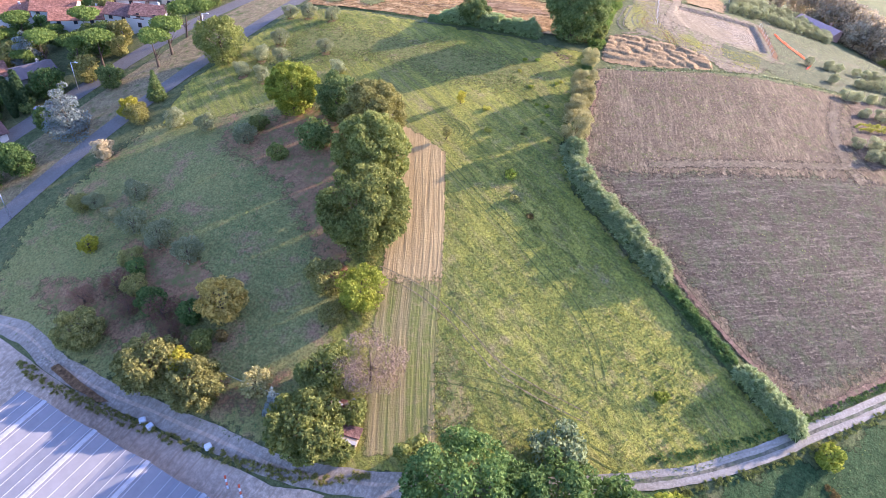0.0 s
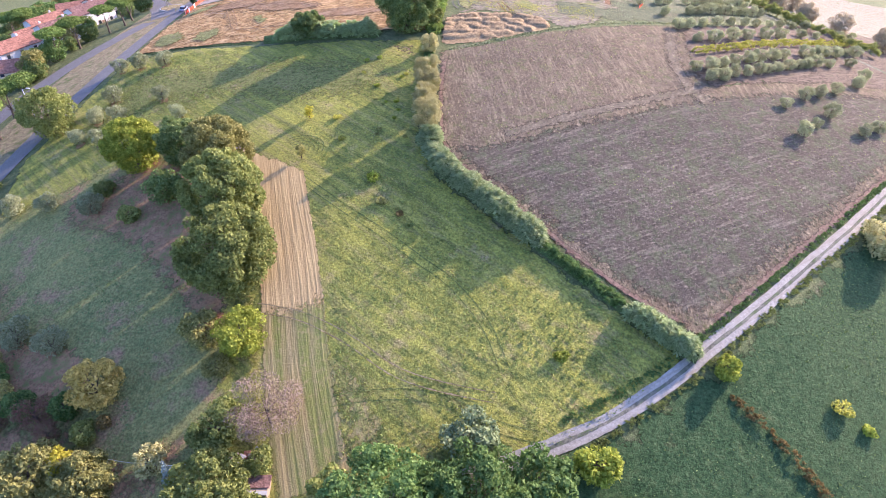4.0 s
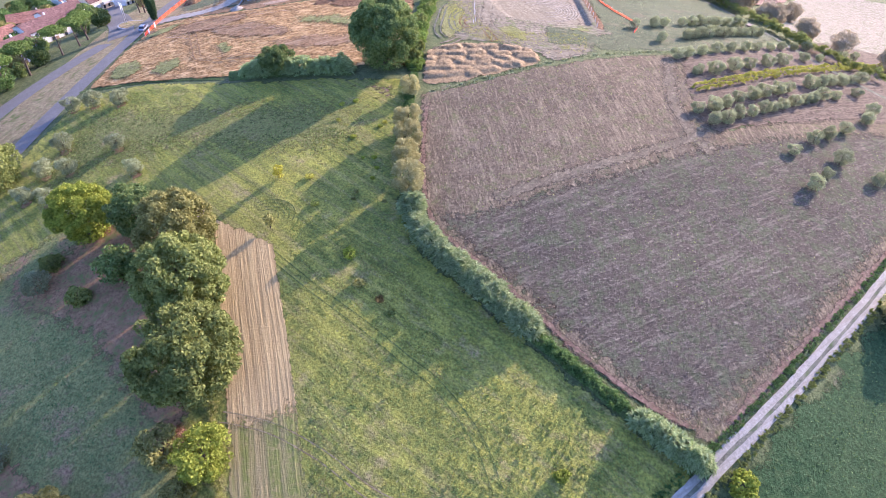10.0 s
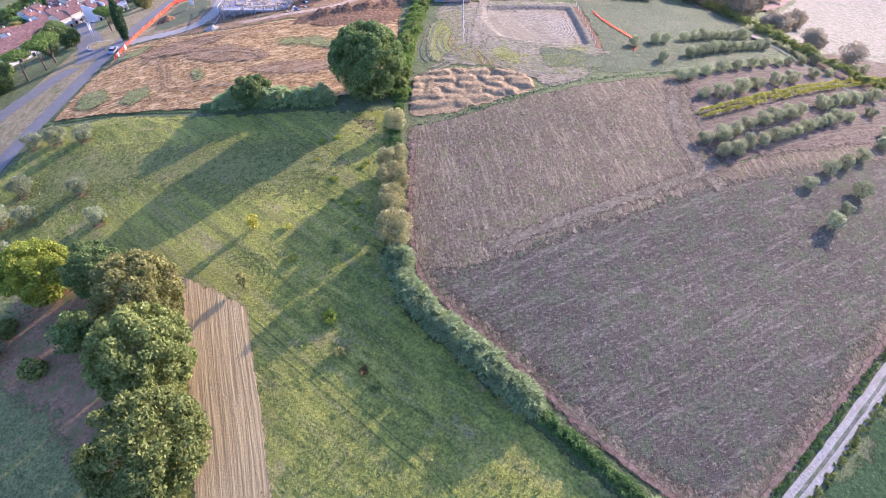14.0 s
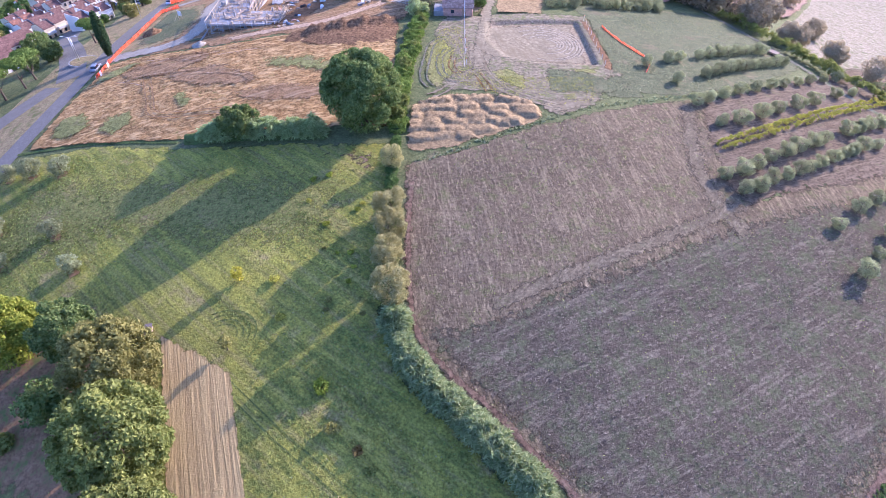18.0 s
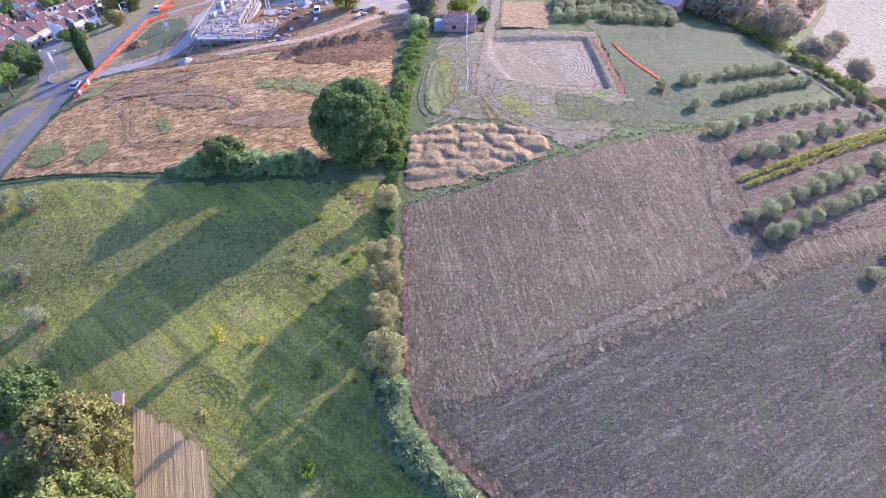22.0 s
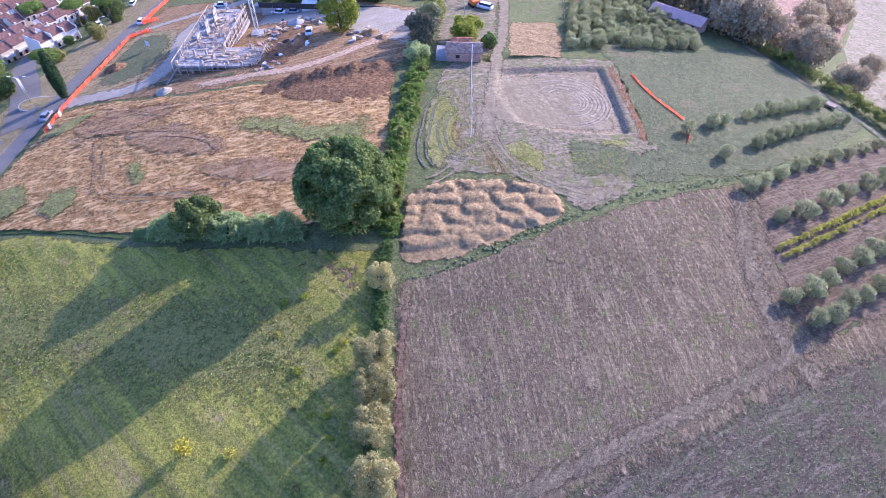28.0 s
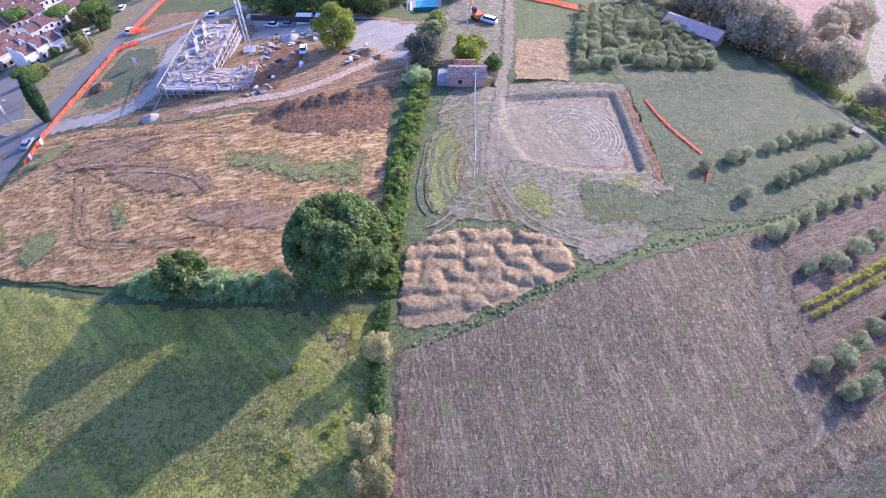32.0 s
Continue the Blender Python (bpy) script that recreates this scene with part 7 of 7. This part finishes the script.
for x, y, r, mat, lab in ((-44, 216, 2.6, M_CONCRETE, "grey gravel pile"), (-40, 219, 2.0, M_GRAVEL, "pale sand pile"), (-22, 203, 2.6, M_DIRT, "rubble pile"), (-68, 181.6, 2.2, M_GRAVEL, "white gravel pile"), (-90.5, 202.5, 3.4, M_BROWN, "brown soil pile"), (-19, 200, 1.8, M_DIRT, "rubble pile")):
    pl = thing("spoil_pile", lab + " on the building site", "pile", "spoil piles", at(x, y))
    bm = bmesh.new()
    bmesh.ops.create_icosphere(bm, subdivisions=4, radius=1.0)
    for v in bm.verts:
        rr = math.hypot(v.co.x, v.co.y)
        h = max(0.0, 1 - rr) * 0.55 + 0.12 * noise.noise(v.co * 3) * (1 - rr)
        v.co = Vector((v.co.x * r * (1 + 0.2 * noise.noise(v.co)), v.co.y * r, (h * r if v.co.z > 0 else -0.3)))
    part("mound", bm_mesh("mound", bm, mat, True), pl)
yard_wall = thing("yard_wall", "low dark wall behind the gravel yard", "wall", "", at(-33, 224.6, -4))
for k in range(12):
    blk("wall_panel", yard_wall, M_DARK, 3.9, 0.25, 1.5, -22 + 4 * k, 0, -0.4, 0.03)
pool = thing("swimming_pool", "turquoise pool with a pale deck and green screen", "pool", "", at(-10.8, 233, 4))
blk("deck", pool, M_CONCRETE, 9.5, 8, 0.4, 0, 0, -0.2, 0.03)
blk("water", pool, M_POOL, 5.5, 4.2, 0.06, 0.6, 0.8, 0.2, 0.01)
blk("screen", pool, M_GREEN_NET, 6.5, 0.1, 1.6, 0.4, -3.8, 0.1, 0.02)
for k in range(3):
    blk("lounger", pool, M_WHITE, 0.6, 1.7, 0.3, -3.6, -2 + 1.6 * k, 0.2, 0.04)
house(61, 227, -40, 15, 5.5, 2.6, M_BRICK, M_PINK, "long low farm building with a faded pink roof", 4, "farm buildings")
wd = thing("field_trailer", "small wooden field trailer beside the path", "trailer", "", at(86.5, 184.5, 40))
blk("bed", wd, M_WOOD, 1.6, 2.6, 0.5, 0, 0, 0.5, 0.03)
for sx in (-0.8, 0.8):
    rod("wheel", wd, M_RUBBER, (sx - 0.08, 0, 0.3), (sx + 0.08, 0, 0.3), 0.32, 10)
rod("drawbar", wd, M_STEEL, (0, 1.3, 0.5), (0, 2.4, 0.2), 0.05)

# ---- the town's and the far side's trees ----
CYP = [(0, 0, 1.0 + 1.15 * k, 1.5 * math.sin(0.55 + 2.4 * (k + 0.4) / 12) + 0.2, 1.5 * math.sin(0.55 + 2.4 * (k + 0.4) / 12) + 0.2, 1.2) for k in range(11)]
cypress = put(make_tree("cypress", "tall narrow dark green cypress", "cypress", 1.5, 14.0, 0.2, L_CYPRESS, 6000, 0.24, 91, "cypresses", lobes=CYP, trunk_r=0.18, n_limbs=2), -98.8, 189.6, 0, 0.95)
for x, y, s in ((-139.8, 73.8, 0.8), (-138.2, 75.6, 0.85), (-128, 268, 0.8), (-170, 264, 0.7)):
    again(cypress, x, y, R.uniform(0, 360), s)
PINE = [(0, 0, 8.6, 3.4, 3.4, 1.1), (1.8, 0.6, 8.3, 2.4, 2.4, 1.0), (-1.7, 0.9, 8.5, 2.4, 2.4, 1.0), (0.3, -1.9, 8.3, 2.4, 2.4, 1.0), (-0.4, 2.2, 8.4, 2.2, 2.2, 0.9)]
pine = put(make_tree("umbrella_pine", "umbrella pine with a tall bare trunk", "pine", 4.0, 9.6, 7.4, L_PINE, 3200, 0.28, 92, "umbrella pines", lobes=PINE, trunk_r=0.3, n_limbs=5), -114.9, 97.7)
for x, y, s in ((-115.4, 104, 1.0), (-118.0, 114, 1.0), (-114.8, 117, 0.95), (-137.7, 94.8, 1.0), (-132.4, 97, 1.0), (-148, 110, 1.0), (-170, 107, 1.0), (-109.5, 205, 0.75), (-113, 208, 0.8), (-155, 268, 1.1), (-118.5, 177, 0.9), (-121, 171, 0.9), (-119, 183, 0.9), (-126, 150, 1.0), (-124, 158, 1.0)):
    again(pine, x, y, R.uniform(0, 360), s)
fir = put(make_tree("blue_cedar", "broad silvery blue cedar beside the road", "cedar", 5.0, 11.5, 0.3, L_BLUE, 5200, 0.26, 93, "blue cedars", lobes=[(1.2 * math.cos(2.4 * k), 1.2 * math.sin(2.4 * k), 0.9 + 0.85 * k, 4.4 - 0.32 * k, 4.4 - 0.32 * k, 0.55) for k in range(12)], aspect=0.35), -118.6, 69.6, 0, 1.15)
again(fir, -157, 95.5, 30, 0.9)
town_a = put(make_tree("garden_tree", "dark green garden tree among the houses", "tree", 4.4, 8.0, 0.3, L_DEEP, 2800, 0.32, 94, "garden trees", n=16), -137, 83)
town_b = put(make_tree("garden_tree", "brownish green garden tree among the houses", "tree", 3.9, 7.0, 0.3, L_RUSTY_OAK, 2400, 0.32, 95, "garden trees", n=14), -131, 90)
town_c = put(make_tree("garden_tree", "dark shrubby garden tree among the houses", "tree", 3.4, 6.0, 0.1, L_OAK_DARK, 2000, 0.32, 96, "garden trees", n=12), -122, 88)
for x, y, s in ((-124.5, 57.5, 0.85), (-120.3, 56, 0.8), (-124.5, 50.5, 0.85)):
    again(town_a, x, y, R.uniform(0, 360), s, 0, "round green tree beside the road verge")
streets = [np.array(p) for p in ((-152, 20), (-140, 52), (-131, 80), (-126, 104), (-121, 128), (-114, 152), (-112, 192), (-121, 206), (-132, 222), (-140, 246), (-143, 276), (-143, 310))]
homes = [(o.matrix_world.translation.x, o.matrix_world.translation.y) for o in scene.objects if o.name.startswith("house") and o.parent is None]


def room_for(x, y):
    """How large a tree may stand here without hiding a house front."""
    size = 1.15
    for a, b in homes:
        along, across = (x - a) * 0.8 - (y - b) * 0.6, (x - a) * 0.6 + (y - b) * 0.8
        if abs(x - a) < 5 and abs(y - b) < 5:
            return 0.0
        if 0 < along < 9 and abs(across) < 4.5:
            size = min(size, 0.25 + 0.025 * along)
    return size


count = 0
for k in range(1600):
    y = R.uniform(70, 330)
    x = R.uniform(-215, -122) if y < 200 else R.uniform(-215, -113)
    road_x = float(np.interp(y, [p[1] for p in streets], [p[0] for p in streets]))
    if abs(x - road_x) < 5.5 or (x > road_x and y < 205) or room_for(x, y) < 0.3:
        continue
    again((town_a, town_b, town_c, town_c, pine)[min(4, int(R.random() * 4.4))], x, y, R.uniform(0, 360), min(room_for(x, y), R.uniform(0.6, 1.15)))
    count += 1
    if count > 200:
        break
for k in range(400):
    x, y = R.uniform(-190, -124), R.uniform(66, 138)
    road_x = float(np.interp(y, [p[1] for p in streets], [p[0] for p in streets]))
    if abs(x - road_x) < 5 or room_for(x, y) < 0.3:
        continue
    again((town_a, town_b, town_c, town_c, pine)[min(4, int(R.random() * 4.5))], x, y, R.uniform(0, 360), min(room_for(x, y), R.uniform(0.6, 1.1)))
    count += 1
    if count > 262:
        break
north = put(make_tree("garden_tree", "dense dark tree behind the gravel yard", "tree", 5.0, 10.0, 0.2, L_OAK_DARK, 3000, 0.34, 97, "yard trees", n=18), -45, 236)
for x, y, s in ((-52, 238, 1.0), (-38, 235, 1.1), (-31, 234, 1.0), (-24, 231, 1.1), (-60, 244, 1.0), (-18, 240, 1.0), (-28, 243, 1.1), (-44, 246, 1.1), (-2, 240, 0.7), (-60, 256, 1.0), (-36, 254, 1.1)):
    again(north, x, y, R.uniform(0, 360), s)
put(make_tree("poplar", "full yellow-green tree in the gravel yard", "tree", 5.2, 11.0, 0.4, L_LIME, 5200, 0.32, 98, n=22), -30.4, 208.0)
put(make_tree("grey_tree", "dusty grey-green tree beside the ditch", "tree", 4.2, 8.4, 0.2, leaf("dusty_leaf", (0.10, 0.105, 0.065), (0.19, 0.19, 0.12)), 3600, 0.3, 99, n=18), -8.6, 194.6)
put(make_tree("grey_tree", "dusty olive-green tree above the ditch", "tree", 3.6, 7.4, 0.2, L_OLIVE, 2600, 0.28, 100, n=14), -7.4, 203.5)
put(make_tree("grey_tree", "dark green tree beside the farm road", "tree", 3.2, 6.4, 0.2, L_OAK, 2000, 0.28, 101, n=12), -6.2, 212.0)
put(make_tree("fig_tree", "spreading bright green tree behind the hut", "tree", 4.2, 5.6, 0.2, L_LIME, 3000, 0.3, 102, n=16), 1.8, 198.5)
put(make_tree("bush", "green bush beside the hut", "bush", 2.2, 3.4, 0.1, L_DEEP, 1100, 0.26, 103, n=9), 7.2, 194.4)
put(make_tree("reed_clump", "pale green reed clump beside the ditch", "reeds", 3.2, 3.6, 0.1, L_REED, 2200, 0.34, 104, n=12, aspect=0.22), -9.4, 187.2)
# Distance haze is put into the pale brown leaf colours of these trees.
far = put(make_tree("field_tree", "large tree on the far slope, leaf colour paled for haze", "tree", 6.0, 11.0, 0.2, leaf("haze_paled_leaf", (0.29, 0.25, 0.15), (0.50, 0.42, 0.265), 0.35), 3600, 0.36, 105, "far slope trees", n=20), 92.6, 211.5)
for x, y, s in ((80, 223, 1.15), (75, 228, 1.25), (71, 236, 1.3), (68, 244, 1.25), (66, 253, 1.2), (86, 221, 0.9), (98, 222, 0.8), (104, 236, 0.8), (110, 250, 0.9), (118, 262, 0.9), (127, 266, 1.0), (100, 199, 0.6), (106, 190, 0.6), (113, 180, 0.65), (124, 172, 0.7), (78, 240, 1.0), (84, 232, 1.0), (60, 262, 1.0), (48, 246, 0.7), (112, 214, 0.6), (97, 200, 0.6), (106, 188, 0.5), (90, 215, 0.65)):
    again(far, x, y, R.uniform(0, 360), s)
M_TERRACE = soil("terrace_soil", (0.20, 0.13, 0.09), (0.31, 0.21, 0.15), (0.44, 0.33, 0.25), 0.5, None, 0.6, 0.6, 1.5)
M_SLOPE = soil("dry_slope", (0.22, 0.19, 0.13), (0.31, 0.27, 0.19), (0.38, 0.33, 0.24), 0.5, (0.13, 0.14, 0.06), 0.5, 0.6, 1.5)
sheet("terraced_slope", [(88, 226), (98, 220), (118, 240), (150, 290), (175, 345), (140, 340), (110, 290)], M_TERRACE, 0.07, 1.2, 0.6, lambda x, y: 0.9 * np.abs(np.sin((x * 0.6 - y * 0.35) / 2.0 + 0.8 * np.sin(y / 14))), "pinkish terraced slope with curved rows", 0, 3.0)
sheet("far_meadow", [(100, 196), (118, 176), (150, 202), (220, 260), (260, 360), (180, 345), (150, 290), (118, 238)], M_SLOPE, 0.06, 4.0, 0.8, None, "dry pale meadow on the far slope")
